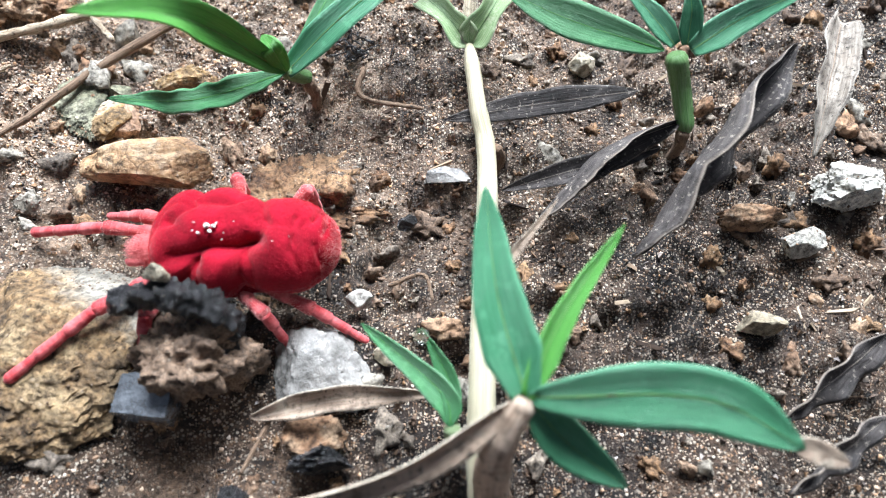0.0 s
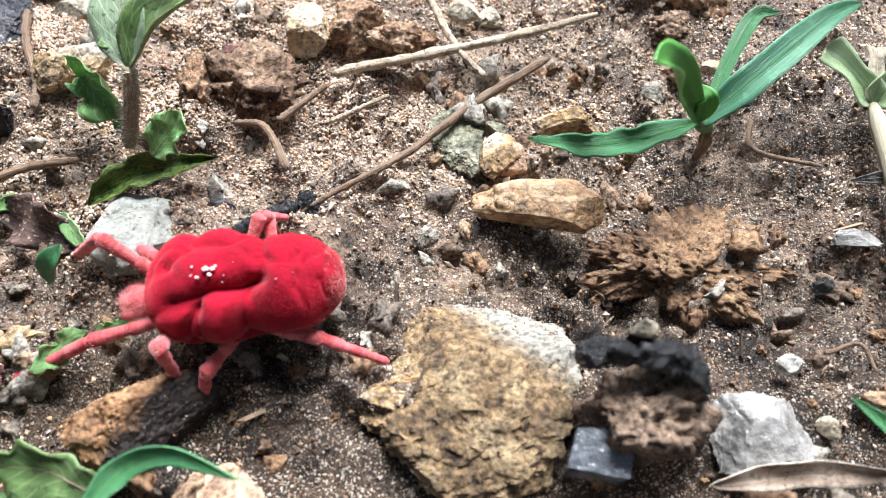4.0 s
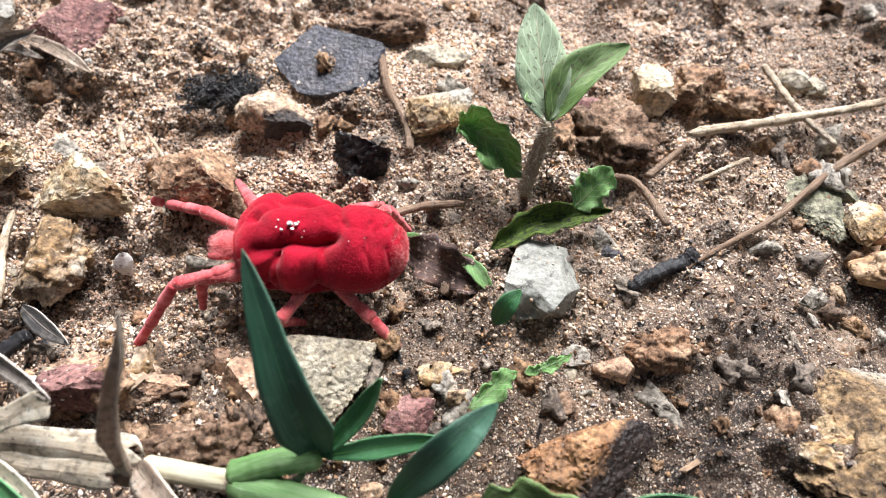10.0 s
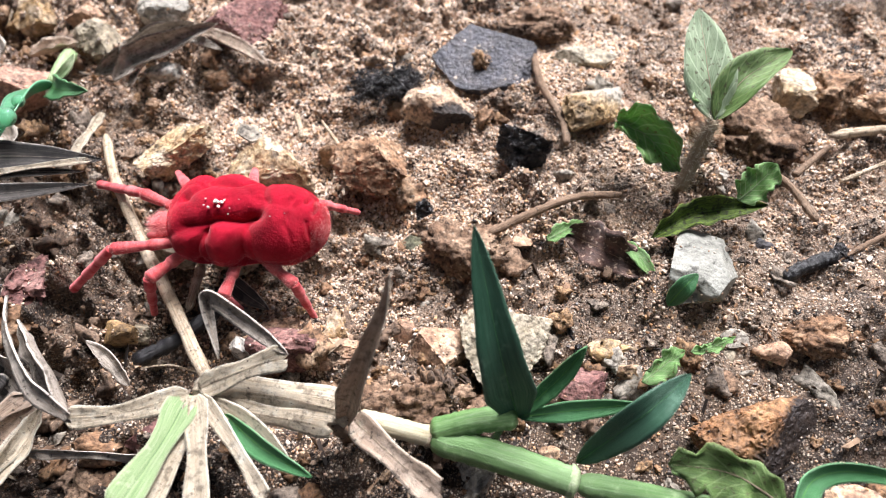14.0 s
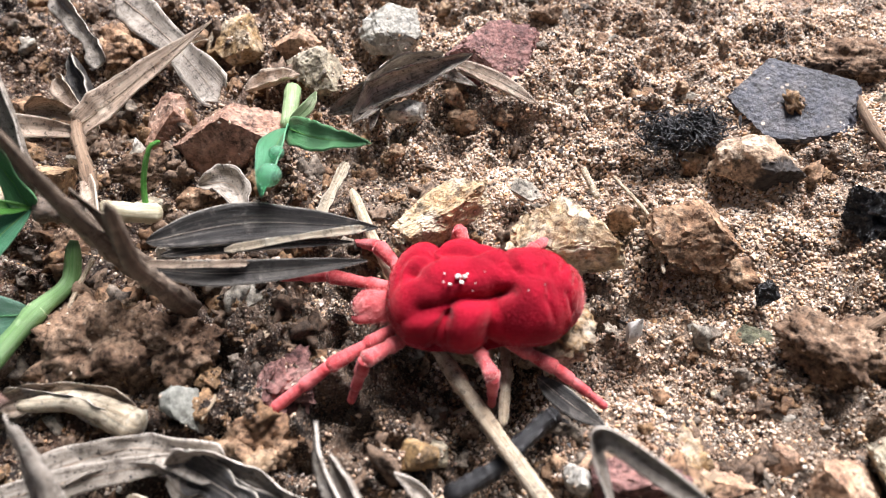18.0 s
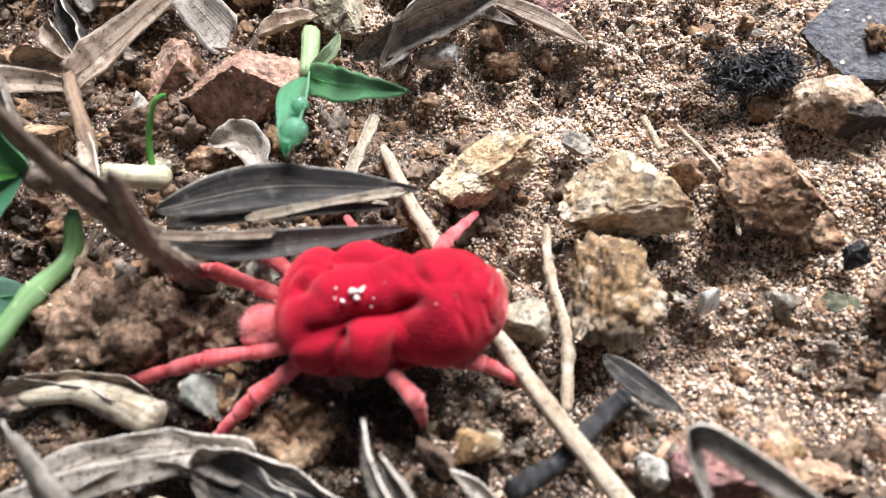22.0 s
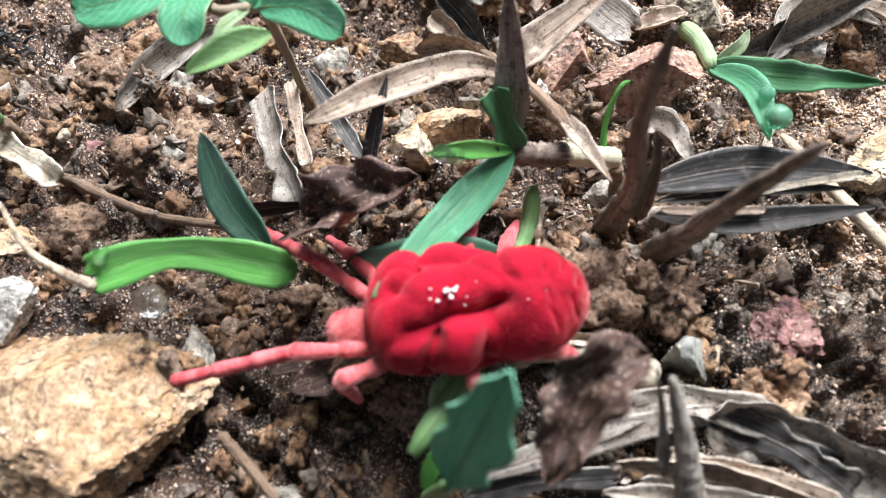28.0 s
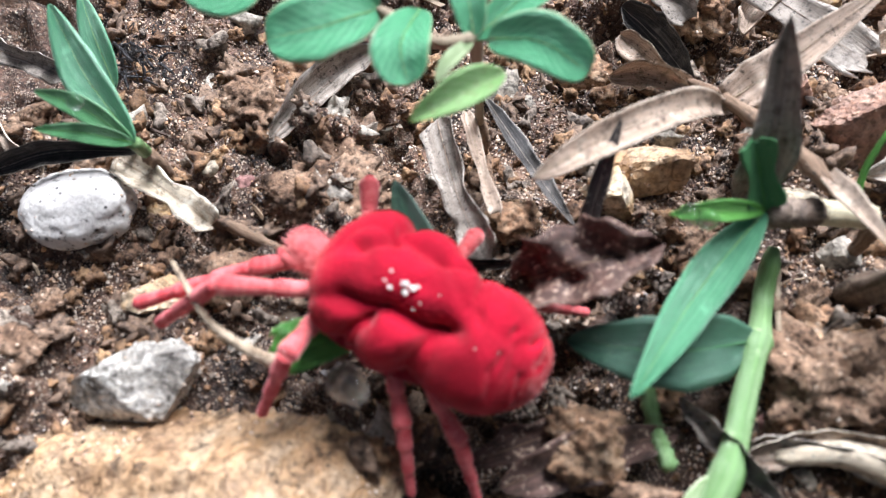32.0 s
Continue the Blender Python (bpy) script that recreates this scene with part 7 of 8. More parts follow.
single("dead_leaf", "tan dead blade on the soil", "dry leaf", blade("dry", [(-111.3, 25.6, -0.4), (-109.2, 26.2, -0.4), (-106.6, 25.8, -0.4)], 1.68, "lens", seed=329, fold=0.4, wave=0.15, ragged=0.25, crumple=0.14, curl=0.7), "dead grass litter")
single("dead_leaf", "grey dead blade in shade", "dry leaf", blade("black", [(-118.9, 10.4, 0.0), (-116.8, 11.8, 0.0), (-113.2, 13.0, 0.0)], 1.03, "lens", seed=330, fold=0.4, wave=0.15, ragged=0.25, crumple=0.14, curl=0.7), "dead grass litter")
single("dead_leaf", "grey broad bract on the soil", "dry leaf", blade("grey", [(-119.9, 20.9, -1.0), (-117.6, 16.5, -1.0), (-114.9, 13.0, -1.0)], 2.47, "strip", seed=331, fold=0.2, wave=0.15, ragged=0.25, crumple=0.14, curl=0.35), "dead grass litter")
single("dead_leaf", "tan narrow dead blade", "dry leaf", blade("dry", [(-118.4, 21.6, -0.6), (-116.7, 18.2, -0.6), (-115.1, 15.3, -0.6)], 1.00, "strip", seed=332, fold=0.2, wave=0.15, ragged=0.25, crumple=0.14, curl=0.35), "dead grass litter")
single("dead_leaf", "blackened slim dead blade", "dry leaf", blade("black", [(-117.6, 22.6, -0.4), (-114.1, 18.7, -0.4), (-111.3, 15.7, -0.4)], 1.20, "lens", seed=333, fold=0.4, wave=0.15, ragged=0.25, crumple=0.14, curl=0.7), "dead grass litter")
single("dead_leaf", "slim grey upright spike of a dead blade", "dry leaf", blade("sooty", [(-110.9, 13.0, 0.5), (-110.7, 15.5, 3.8), (-110.4, 17.8, 5.9)], 0.85, "lens", seed=334, fold=0.6, wave=0.1, ragged=0.15, crumple=0.1), "dead grass litter")
single("dead_leaf", "grey dead blade on soil", "dry leaf", blade("grey", [(-128.6, 17.3, -1.0), (-126.8, 22.0, -1.0), (-124.7, 25.4, -1.0)], 2.06, "lens", seed=335, fold=0.4, wave=0.15, ragged=0.25, crumple=0.14, curl=0.7), "dead grass litter")
single("dead_leaf", "tan dead blade over soil", "dry leaf", blade("dry", [(-111.2, 29.2, -0.8), (-108.4, 27.1, -0.8), (-105.6, 25.0, -0.8)], 1.61, "strip", seed=336, fold=0.2, wave=0.15, ragged=0.25, crumple=0.14, curl=0.35), "dead grass litter")
single("dead_leaf", "tan dead blade on the soil", "dry leaf", blade("dry", [(-104.3, 30.7, -0.6), (-103.7, 32.9, -0.6), (-102.0, 34.9, -0.6)], 2.07, "lens", seed=337, fold=0.4, wave=0.15, ragged=0.25, crumple=0.14, curl=0.7), "dead grass litter")
single("dead_leaf", "dark curled dead blade on a sheath", "dry leaf", blade("black", [(-142.4, 10.9, 0.0), (-138.6, 12.9, 0.6), (-134.4, 14.4, 0.0)], 1.40, "lens", seed=338, fold=0.4, wave=0.15, ragged=0.25, crumple=0.14, curl=0.7), "dead grass litter")
single("dead_leaf", "papery white sheath on the soil", "dry leaf", blade("white", [(-136.1, 14.0, -0.6), (-132.3, 12.7, -0.6), (-128.9, 11.4, -0.6)], 2.09, "strip", seed=339, fold=0.2, wave=0.15, ragged=0.25, crumple=0.14, curl=0.35), "dead grass litter")
single("dead_leaf", "grey dead blade on the soil", "dry leaf", blade("grey", [(-148.4, 19.7, -0.8), (-145.3, 19.3, -0.8), (-142.0, 18.7, -0.8)], 1.95, "strip", seed=340, fold=0.2, wave=0.15, ragged=0.25, crumple=0.14, curl=0.35), "dead grass litter")
single("dead_leaf", "slim tan stalk on the soil", "dry leaf", blade("dry", [(-146.0, 16.6, -1.0), (-143.8, 14.2, -1.0), (-141.5, 12.9, -1.0)], 1.05, "strip", seed=341, fold=0.2, wave=0.15, ragged=0.25, crumple=0.14, curl=0.35), "dead grass litter")
single("dead_leaf", "slim grey dead blade on a stem", "dry leaf", blade("grey", [(-105.3, 8.3, -0.4), (-102.9, 6.4, 0.2), (-100.8, 4.6, 0.6)], 1.40, "lens", seed=342, fold=0.4, wave=0.15, ragged=0.25, crumple=0.14, curl=0.7), "dead grass litter")
single("dead_leaf", "tan fibrous dead blade", "dry leaf", blade("dry", [(-102.0, 6.7, -0.8), (-98.5, 8.3, -0.8), (-94.8, 8.2, -0.8)], 1.63, "strip", seed=343, fold=0.2, wave=0.15, ragged=0.25, crumple=0.14, curl=0.35), "dead grass litter")
single("dead_leaf", "grey dead blade on the soil", "dry leaf", blade("grey", [(-102.0, 7.2, -0.8), (-99.0, 7.7, -0.8), (-95.6, 7.4, -0.8)], 1.45, "strip", seed=344, fold=0.2, wave=0.15, ragged=0.25, crumple=0.14, curl=0.35), "dead grass litter")
single("dead_leaf", "flat grey dead blade mottled with black specks", "dry leaf", blade("grey", [(-101.9, 0.5, -0.4), (-96.7, 3.5, -0.3), (-92.6, 5.5, -0.5), (-89.1, 6.8, -0.9)], 1.67, "blade", seed=345, fold=0.08, ragged=0.15, crumple=0.05), "dead grass litter")
single("dead_leaf", "broad black and white streaked dead blade", "dry leaf", blade("black", [(-91.5, 5.9, -0.5), (-88.0, 5.2, -0.8), (-84.1, 4.0, -1.2)], 2.40, "strip", seed=346, fold=0.1, ragged=0.2, crumple=0.06), "dead grass litter")
single("dead_leaf", "frayed black-streaked strip of a dead blade", "dry leaf", blade("grey", [(-89.6, 6.4, -0.3), (-86.7, 5.9, -0.6), (-83.5, 4.6, -1.1)], 0.88, "strip", seed=347, fold=0.2, ragged=0.3, crumple=0.06), "dead grass litter")
single("dead_leaf", "smooth cream dead blade under the heap", "dry leaf", blade("straw", [(-93.3, 3.8, -1.0), (-90.5, 3.4, -1.1), (-87.4, 3.0, -1.2)], 0.98, "strip", seed=348, fold=0.2), "dead grass litter")
single("dead_leaf", "bluish grey dead blade under the heap", "dry leaf", blade("grey", [(-94.4, 2.1, -1.2), (-91.8, 2.5, -1.2), (-89.3, 2.4, -1.2)], 0.77, "strip", seed=349, fold=0.2), "dead grass litter")
single("dead_leaf", "grey dead blade under the heap", "dry leaf", blade("black", [(-102.2, -0.4, -1.3), (-98.9, 1.1, -1.3), (-95.2, 2.2, -1.3)], 1.18, "strip", seed=350, fold=0.2, ragged=0.2, crumple=0.06), "dead grass litter")
single("dead_spike", "slim rolled upright dead bract", "dry leaf", stem("grey", [(-92.9, 1.0, 2.0), (-93.9, 2.7, 4.5), (-95.2, 4.4, 7.0)], 0.68, 0.19, seed=351, rough=0.15, n=44), "dead grass litter")
single("husk", "pale papery bulb-shaped husk", "husk", stem("white", [(-101.0, 6.9, -0.9), (-97.9, 7.8, -0.9), (-94.1, 7.2, -0.9)], 0.35, 0.95, seed=352, rough=0.06, n=44), "dead grass litter")
single("withered_leaf", "crumpled brown withered leaf close to the lens", "leaf", blade("brown", [(-96.1, 5.1, 7.0), (-97.8, 4.2, 6.6), (-98.7, 2.1, 5.4), (-99.0, -0.1, 4.2)], 3.42, "lens", seed=353, wave=0.35, fold=0.5, ragged=0.35, crumple=0.3, curl=0.8))
single("withered_leaf", "maroon crumpled withered leaf", "leaf", blade("brown", [(-113.2, 11.2, 1.4), (-110.6, 11.9, 3.2), (-107.6, 13.2, 4.0)], 4.2, "lens", seed=354, wave=0.4, fold=0.6, ragged=0.3, crumple=0.35, curl=0.8))
single("withered_leaf", "dark purplish twisted dead leaf", "leaf", blade("brown", [(-112.0, 2.6, -1.0), (-108.8, 4.9, -0.8), (-104.9, 7.0, -1.0)], 2.26, "lens", seed=355, wave=0.3, fold=0.5))

single("dead_leaf", "bluish grey dead blade in the litter heap", "dry leaf", blade("grey", [(-94.8, 1.5, -0.6), (-92.1, 2.2, -0.6), (-88.6, 2.8, -1.1)], 0.90, "strip", seed=700, fold=0.15, crumple=0.1), "dead grass litter")
single("dead_leaf", "blackened broad dead blade in the litter heap", "dry leaf", blade("black", [(-94.1, -0.1, -0.2), (-89.9, 0.5, -0.2), (-85.8, 1.1, -0.7)], 2.00, "lens", seed=701, fold=0.15, crumple=0.1, wave=0.15), "dead grass litter")
single("dead_leaf", "tan frayed dead blade in the litter heap", "dry leaf", blade("dry", [(-86.7, -2.4, 0.6), (-84.2, 0.7, 0.6), (-82.4, 3.7, 0.1)], 1.70, "strip", seed=702, fold=0.15, crumple=0.1, ragged=0.35), "dead grass litter")
single("dead_leaf", "pale split dead blade in the litter heap", "dry leaf", blade("white", [(-87.8, -3.9, 0.9), (-82.5, -1.4, 0.9), (-81.1, 2.3, 0.4)], 1.30, "strip", seed=703, fold=0.15, crumple=0.1, ragged=0.3), "dead grass litter")
single("dead_leaf", "spotted grey dead blade in the litter heap", "dry leaf", blade("grey", [(-94.4, -2.3, 0.3), (-90.3, -3.1, 0.3), (-86.3, -3.4, -0.2)], 2.00, "strip", seed=704, fold=0.15, crumple=0.1, ragged=0.2), "dead grass litter")
single("dead_leaf", "frayed black and tan scrap of a dead blade", "dry leaf", blade("black", [(-90.9, 5.8, -0.4), (-87.6, 4.9, -0.4), (-84.7, 3.6, -0.9)], 2.20, "strip", seed=705, fold=0.15, crumple=0.1, ragged=0.5), "dead grass litter")
single("dead_leaf", "short tan dead blade in the litter heap", "dry leaf", blade("dry", [(-92.6, 3.1, 0.1), (-89.3, 3.4, 0.1), (-85.4, 2.9, -0.4)], 1.10, "strip", seed=706, fold=0.15, crumple=0.1, ragged=0.25), "dead grass litter")
single("dead_leaf", "narrow grey dead blade in the litter heap", "dry leaf", blade("grey", [(-86.6, 1.8, 0.4), (-84.0, 2.6, 0.4), (-82.0, 3.9, -0.1)], 0.70, "strip", seed=707, fold=0.15, crumple=0.1, ragged=0.3), "dead grass litter")
single("dead_stalk", "round brown dead stalk in the litter heap", "straw", stem("dry", [(-92.4, -1.5, 0.8), (-89.0, -1.8, 0.8), (-84.8, -2.1, 0.8)], 0.42, 0.38, seed=709, rough=0.15), "dead grass litter")

# ---- grey dry plant with spikes ----
thing("dead_grass_plant", "dead grey grass plant with upright spikes and black-streaked blades", "grass", (-97.7, 15.6, 0.0), [
    stem("bark", [(-97.6, 16.4, -2.8), (-97.4, 15.2, 1.5), (-97.3, 14.4, 5.0), (-98.0, 14.2, 10.0), (-98.0, 13.9, 15.4)], 0.85, 0.2, name="spike", label="brown black-streaked upright spike", seed=356, rough=0.2, sides=14),
    blade("bark", [(-96.6, 14.6, 2.0), (-96.6, 14.8, 6.0), (-97.2, 14.6, 9.0)], 1.1, "wedge", name="spike_sheath", label="split sheath of a spike", seed=607, fold=0.8, crumple=0.08),
    stem("bark", [(-95.2, 15.0, -2.6), (-94.2, 13.4, 3.0), (-93.6, 12.4, 7.5), (-92.0, 11.8, 13.2)], 0.75, 0.26, name="spike", label="short brown upright spike", seed=357, rough=0.2, sides=14),
    blade("black", [(-96.7, 16.1, 2.5), (-91.5, 18.3, 2.8), (-84.7, 20.0, 2.0)], 2.04, "lens", seed=358, fold=0.35),
    blade("black", [(-95.9, 14.5, 2.6), (-91.3, 15.2, 2.6), (-84.7, 17.8, 2.0)], 1.34, "lens", seed=359, fold=0.5),
    blade("dry", [(-95.6, 14.5, 3.2), (-92.7, 15.0, 3.3), (-90.4, 15.8, 3.0)], 0.47, "strip", seed=360),
    blade("white", [(-92.1, 16.3, 2.9), (-88.8, 17.8, 2.9), (-85.1, 19.7, 2.3)], 0.47, "strip", label="bleached inner blade", seed=361),
    blade("black", [(-95.8, 15.6, 2.2), (-91.6, 17.3, 2.2), (-85.8, 19.0, 1.7)], 0.87, "lens", seed=362, fold=0.5),
    stem("twig", [(-107.0, 25.8, 0.2), (-104.9, 23.1, 2.0), (-102.4, 20.3, 3.0), (-100.4, 17.9, 3.4)], 0.3, 0.4, name="twig", label="dark jointed twig", seed=363, knots=(0.45, 0.8), rough=0.16),
    blade("dry", [(-101.0, 18.7, 3.6), (-99.6, 16.9, 3.9), (-98.2, 15.0, 4.0)], 1.1, "bract", name="sheath", label="tan peeling sheath", seed=606, fold=0.5, crumple=0.08),
])

# ---- green sprout with froth ----
thing("frothy_sprout", "small green sprout with froth bubbles on it", "grass", (-91.6, 24.9, 0.0), [
    blade("green", [(-93.0, 27.2, 0.4), (-89.6, 24.4, 3.4), (-85.6, 22.9, 5.6)], 2.2, "blade", name="leaf", label="torn folded green leaf", seed=364, fold=0.35, ragged=0.2, wave=0.12),
    blade("teal", [(-93.0, 27.2, 0.4), (-91.6, 23.0, 3.4), (-90.8, 19.2, 4.2)], 1.6, "lens", name="leaf", label="folded leaf tip holding froth", seed=365, fold=0.75),
    blade("pale", [(-93.1, 27.4, 0.4), (-91.8, 28.2, 1.4), (-91.4, 29.2, 2.0)], 0.8, "lens", name="sheath", seed=366),
    stem("pale", [(-94.6, 32.0, -1.2), (-93.8, 30.0, -0.2), (-92.9, 27.1, 0.5)], 0.6, 0.5, seed=367),
])
drop(-90.6, 20.3, 4.75, 0.68, BUBBLE, "froth_bubble", "glassy bubble of froth on a green sprout")
drop(-91.0, 22.2, 4.25, 0.45, BUBBLE, "froth_bubble", "glassy bubble of froth on a green sprout")
single("green_curl", "slender bright green curled shoot", "shoot", stem("bright", [(-98.4, 18.4, 0.4), (-98.9, 20.0, 2.0), (-98.6, 21.4, 3.6), (-98.1, 22.0, 3.8)], 0.20, 0.12, seed=368))

# ---- grass stem with paired blades ----
thing("stem_grass", "pale green grass stem with blue-green blades", "grass", (-103.3, 5.1, 0.0), [
    stem("stem", [(-102.1, 16.3, 0.6), (-102.0, 14.3, -0.8), (-102.3, 11.7, 0.0), (-102.8, 8.4, 0.3), (-103.3, 5.1, 0.6), (-105.0, 0.5, 0.9)], 0.46, 0.62, seed=369, knots=(0.4, 0.8)),
    blade("dark", [(-102.3, 11.7, 0.0), (-106.2, 9.4, 2.0), (-110.6, 8.9, 1.6)], 3.17, "lens", seed=370, fold=0.2),
    blade("pale", [(-103.3, 5.1, 0.6), (-104.0, 3.5, 0.6), (-103.4, 1.3, 0.6)], 1.73, "lens", name="sheath", seed=371),
])
thing("leaf_fan", "grass shoot with a long blue-green blade", "grass", (-103.4, 16.4, 0.0), [
    blade("teal", [(-103.4, 16.4, 3.3), (-105.6, 12.2, 2.8), (-108.0, 6.0, 4.8)], 2.02, "lens", seed=372, fold=0.3),
    blade("green", [(-103.4, 16.4, 3.3), (-104.2, 17.1, 4.8), (-105.0, 17.8, 6.3)], 1.58, "strip", seed=373, fold=0.5),
    blade("bright", [(-103.4, 16.4, 3.3), (-105.6, 15.2, 4.3), (-107.6, 14.4, 4.5)], 0.93, "lens", seed=374, fold=0.5),
    stem("bark", [(-103.4, 16.4, 3.2), (-102.2, 17.1, 2.4), (-100.6, 17.9, 1.8)], 0.72, 0.66, name="old_stem", label="grey-brown fibrous stem", seed=375, rough=0.14),
    stem("cream", [(-100.8, 17.9, 1.8), (-99.3, 18.5, 1.2), (-97.7, 19.0, 0.8)], 0.6, 0.62, name="old_stem", label="bleached stem end", seed=608, rough=0.1),
])
drop(-106.8, 14.5, 4.6, 0.50)
drop(-106.1, 14.4, 4.7, 0.49)

# ---- weeds of the shaded end ----
single("grass_leaf", "bright green blade with a pale withered tip", "leaf", blade("bright", [(-112.7, 7.7, 2.0), (-118.3, 7.0, 3.0), (-122.4, 4.5, 3.2)], 2.17, "strip", seed=376, fold=0.3))
drop(-121.7, 5.9, 4.0, 0.45)
drop(-119.0, 4.4, 2.6, 0.83)
drop(-118.4, 4.1, 3.0, 0.61)
single("grass_leaf", "blue-green blade standing in shade", "leaf", blade("dark", [(-114.8, 8.9, 0.8), (-117.3, 10.6, 2.6), (-119.6, 13.5, 4.0)], 2.01, "lens", seed=377, fold=0.35))
single("straw", "pale curled straw with dark dots", "straw", stem("straw", [(-127.1, 6.9, 5.0), (-124.8, 5.0, 4.6), (-123.1, 4.4, 4.0), (-121.3, 4.2, 3.4)], 0.10, 0.30, seed=378, rough=0.2, n=44), "straws and twigs")
single("twig", "grey rootlet on dark soil", "twig", stem("twig", [(-129.2, 12.0, -1.2), (-123.4, 10.8, -1.2), (-117.7, 11.1, -1.2)], 0.30, 0.25, seed=379, rough=0.2, n=44), "straws and twigs")
single("hairy_stalk", "thin hairy green stalk", "stem", stem("stem", [(-106.8, 9.3, -1.0), (-106.1, 7.2, -1.0), (-105.1, 5.2, -1.0)], 0.35, 0.40, seed=380, rough=0.2, n=44), "straws and twigs")
single("twig", "brown twig below the rock", "twig", stem("twig", [(-114.7, -0.2, -1.3), (-112.7, -1.4, -1.3), (-110.8, -2.6, -1.3)], 0.30, 0.25, seed=381, rough=0.2, n=44), "straws and twigs")
single("twig", "thin pale stalk by grass", "twig", stem("straw", [(-101.4, 16.1, -0.8), (-101.3, 13.7, -0.8), (-101.0, 11.7, -0.8)], 0.16, 0.12, seed=382, rough=0.2, n=44), "straws and twigs")
thing("gnawed_grass", "broad gnawed blue-green blade close to the lens", "grass", (-103.5, -1.0, 0.0), [
    blade("aqua", [(-102.7, -1.5, 6.8), (-102.0, -0.2, 10.0), (-101.3, 1.0, 13.2)], 2.78, "lens", seed=383, ragged=0.35, fold=0.2, turn=8),
    stem("stem", [(-103.9, -1.2, 0.5), (-102.7, -1.5, 6.8)], 0.35, 0.30, seed=384),
    blade("bright", [(-103.9, -1.2, 3.0), (-103.7, -0.4, 4.0), (-103.5, 0.5, 5.0)], 0.71, "lens", seed=385),
])
thing("clover_weed", "low weed with round blue-green veined leaflets", "weed", (-113.1, 19.1, 0.0), [
    stem("fuzz", [(-117.6, 21.5, -1.5), (-117.5, 20.4, 4.0), (-117.2, 19.0, 8.0), (-116.9, 17.5, 9.4)], 0.24, 0.35, seed=386),
    stem("fuzz", [(-116.9, 17.5, 9.4), (-118.5, 17.0, 9.4), (-121.2, 18.2, 9.4)], 0.30, 0.24, name="stalk", seed=387),
    blade("clover", [(-121.2, 18.2, 9.4), (-123.0, 16.3, 9.8), (-125.0, 15.3, 9.7)], 2.85, "round", name="leaflet", seed=388, fold=0.25),
    blade("clover", [(-119.5, 18.6, 9.4), (-119.5, 16.1, 9.9), (-118.8, 14.6, 9.4)], 2.44, "round", name="leaflet", seed=389, fold=0.2),
    blade("clover", [(-116.4, 17.6, 9.4), (-114.3, 17.7, 9.7), (-112.1, 17.1, 9.1)], 2.32, "round", name="leaflet", seed=390, fold=0.35),
    blade("lace", [(-115.3, 16.1, 9.4), (-116.7, 14.3, 9.7), (-118.2, 12.8, 9.6)], 1.36, "lens", name="leaflet", label="folded young leaflet", seed=391, fold=0.8),
    blade("clover", [(-116.9, 17.5, 9.4), (-117.5, 18.9, 10.2), (-118.4, 20.8, 10.4)], 1.61, "round", name="leaflet", seed=392, fold=0.3),
    blade("clover", [(-116.9, 17.5, 9.4), (-115.4, 19.6, 10.0), (-114.1, 21.7, 10.0)], 1.70, "round", name="leaflet", seed=393, fold=0.3),
    blade("clover", [(-121.2, 18.2, 9.4), (-122.6, 18.7, 10.0), (-124.9, 19.6, 10.0)], 1.86, "round", name="leaflet", seed=394, fold=0.3),
    blade("clover", [(-126.5, 20.2, 9.4), (-127.2, 17.3, 9.8), (-129.7, 17.5, 9.6)], 2.03, "round", name="leaflet", seed=395, fold=0.3),
    blade("pale", [(-116.9, 17.5, 9.4), (-117.5, 16.0, 9.6), (-117.8, 15.0, 9.4)], 0.62, "lens", name="stipule", seed=396),
])
thing("small_grass", "small blue-green grass shoot with a dew drop", "grass", (-134.9, 14.5, 0.0), [
    blade("teal", [(-132.9, 13.1, 3.0), (-136.1, 15.4, 4.5), (-138.8, 18.1, 6.0)], 2.05, "lens", seed=397, fold=0.35),
    blade("green", [(-132.9, 13.1, 3.0), (-135.5, 13.7, 4.2), (-137.6, 13.6, 5.0)], 1.14, "lens", seed=398, fold=0.4),
    blade("green", [(-132.9, 13.1, 3.0), (-134.8, 12.6, 3.8), (-137.0, 11.9, 4.4)], 0.97, "lens", seed=399, fold=0.4),
    stem("stem", [(-133.9, 14.1, 0.5), (-132.9, 13.1, 3.0)], 0.35, 0.35, seed=400),
])
drop(-134.9, 13.2, 5.4, 0.39)
single("grass_leaf", "bluish blade behind the shoot", "leaf", blade("teal", [(-137.2, 17.4, 1.0), (-138.7, 19.3, 2.5), (-140.3, 21.4, 3.5)], 1.53, "lens", seed=401))
single("withered_leaf", "dark decayed leaf on wet soil", "leaf", blade("brown", [(-113.5, 3.4, -1.3), (-110.7, 5.2, -1.1), (-107.5, 6.9, -1.3)], 2.06, "lens", seed=402, wave=0.2, fold=0.3, ragged=0.3, crumple=0.1))
fibres("tangle of black decayed fibres on sand", -66.8, 34.3, 1.7, 240, 403)
fibres("tangle of dark decayed fibres", -69.1, 33.4, 1.6, 220, 404)
fibres("dark tangle of decayed roots", -139.0, 21.2, 2.29, 70, 405)
fibres("dark tangle of rootlets in soil", -6.2, 35.1, 1.78, 40, 406)


build_ground()
build_grains()


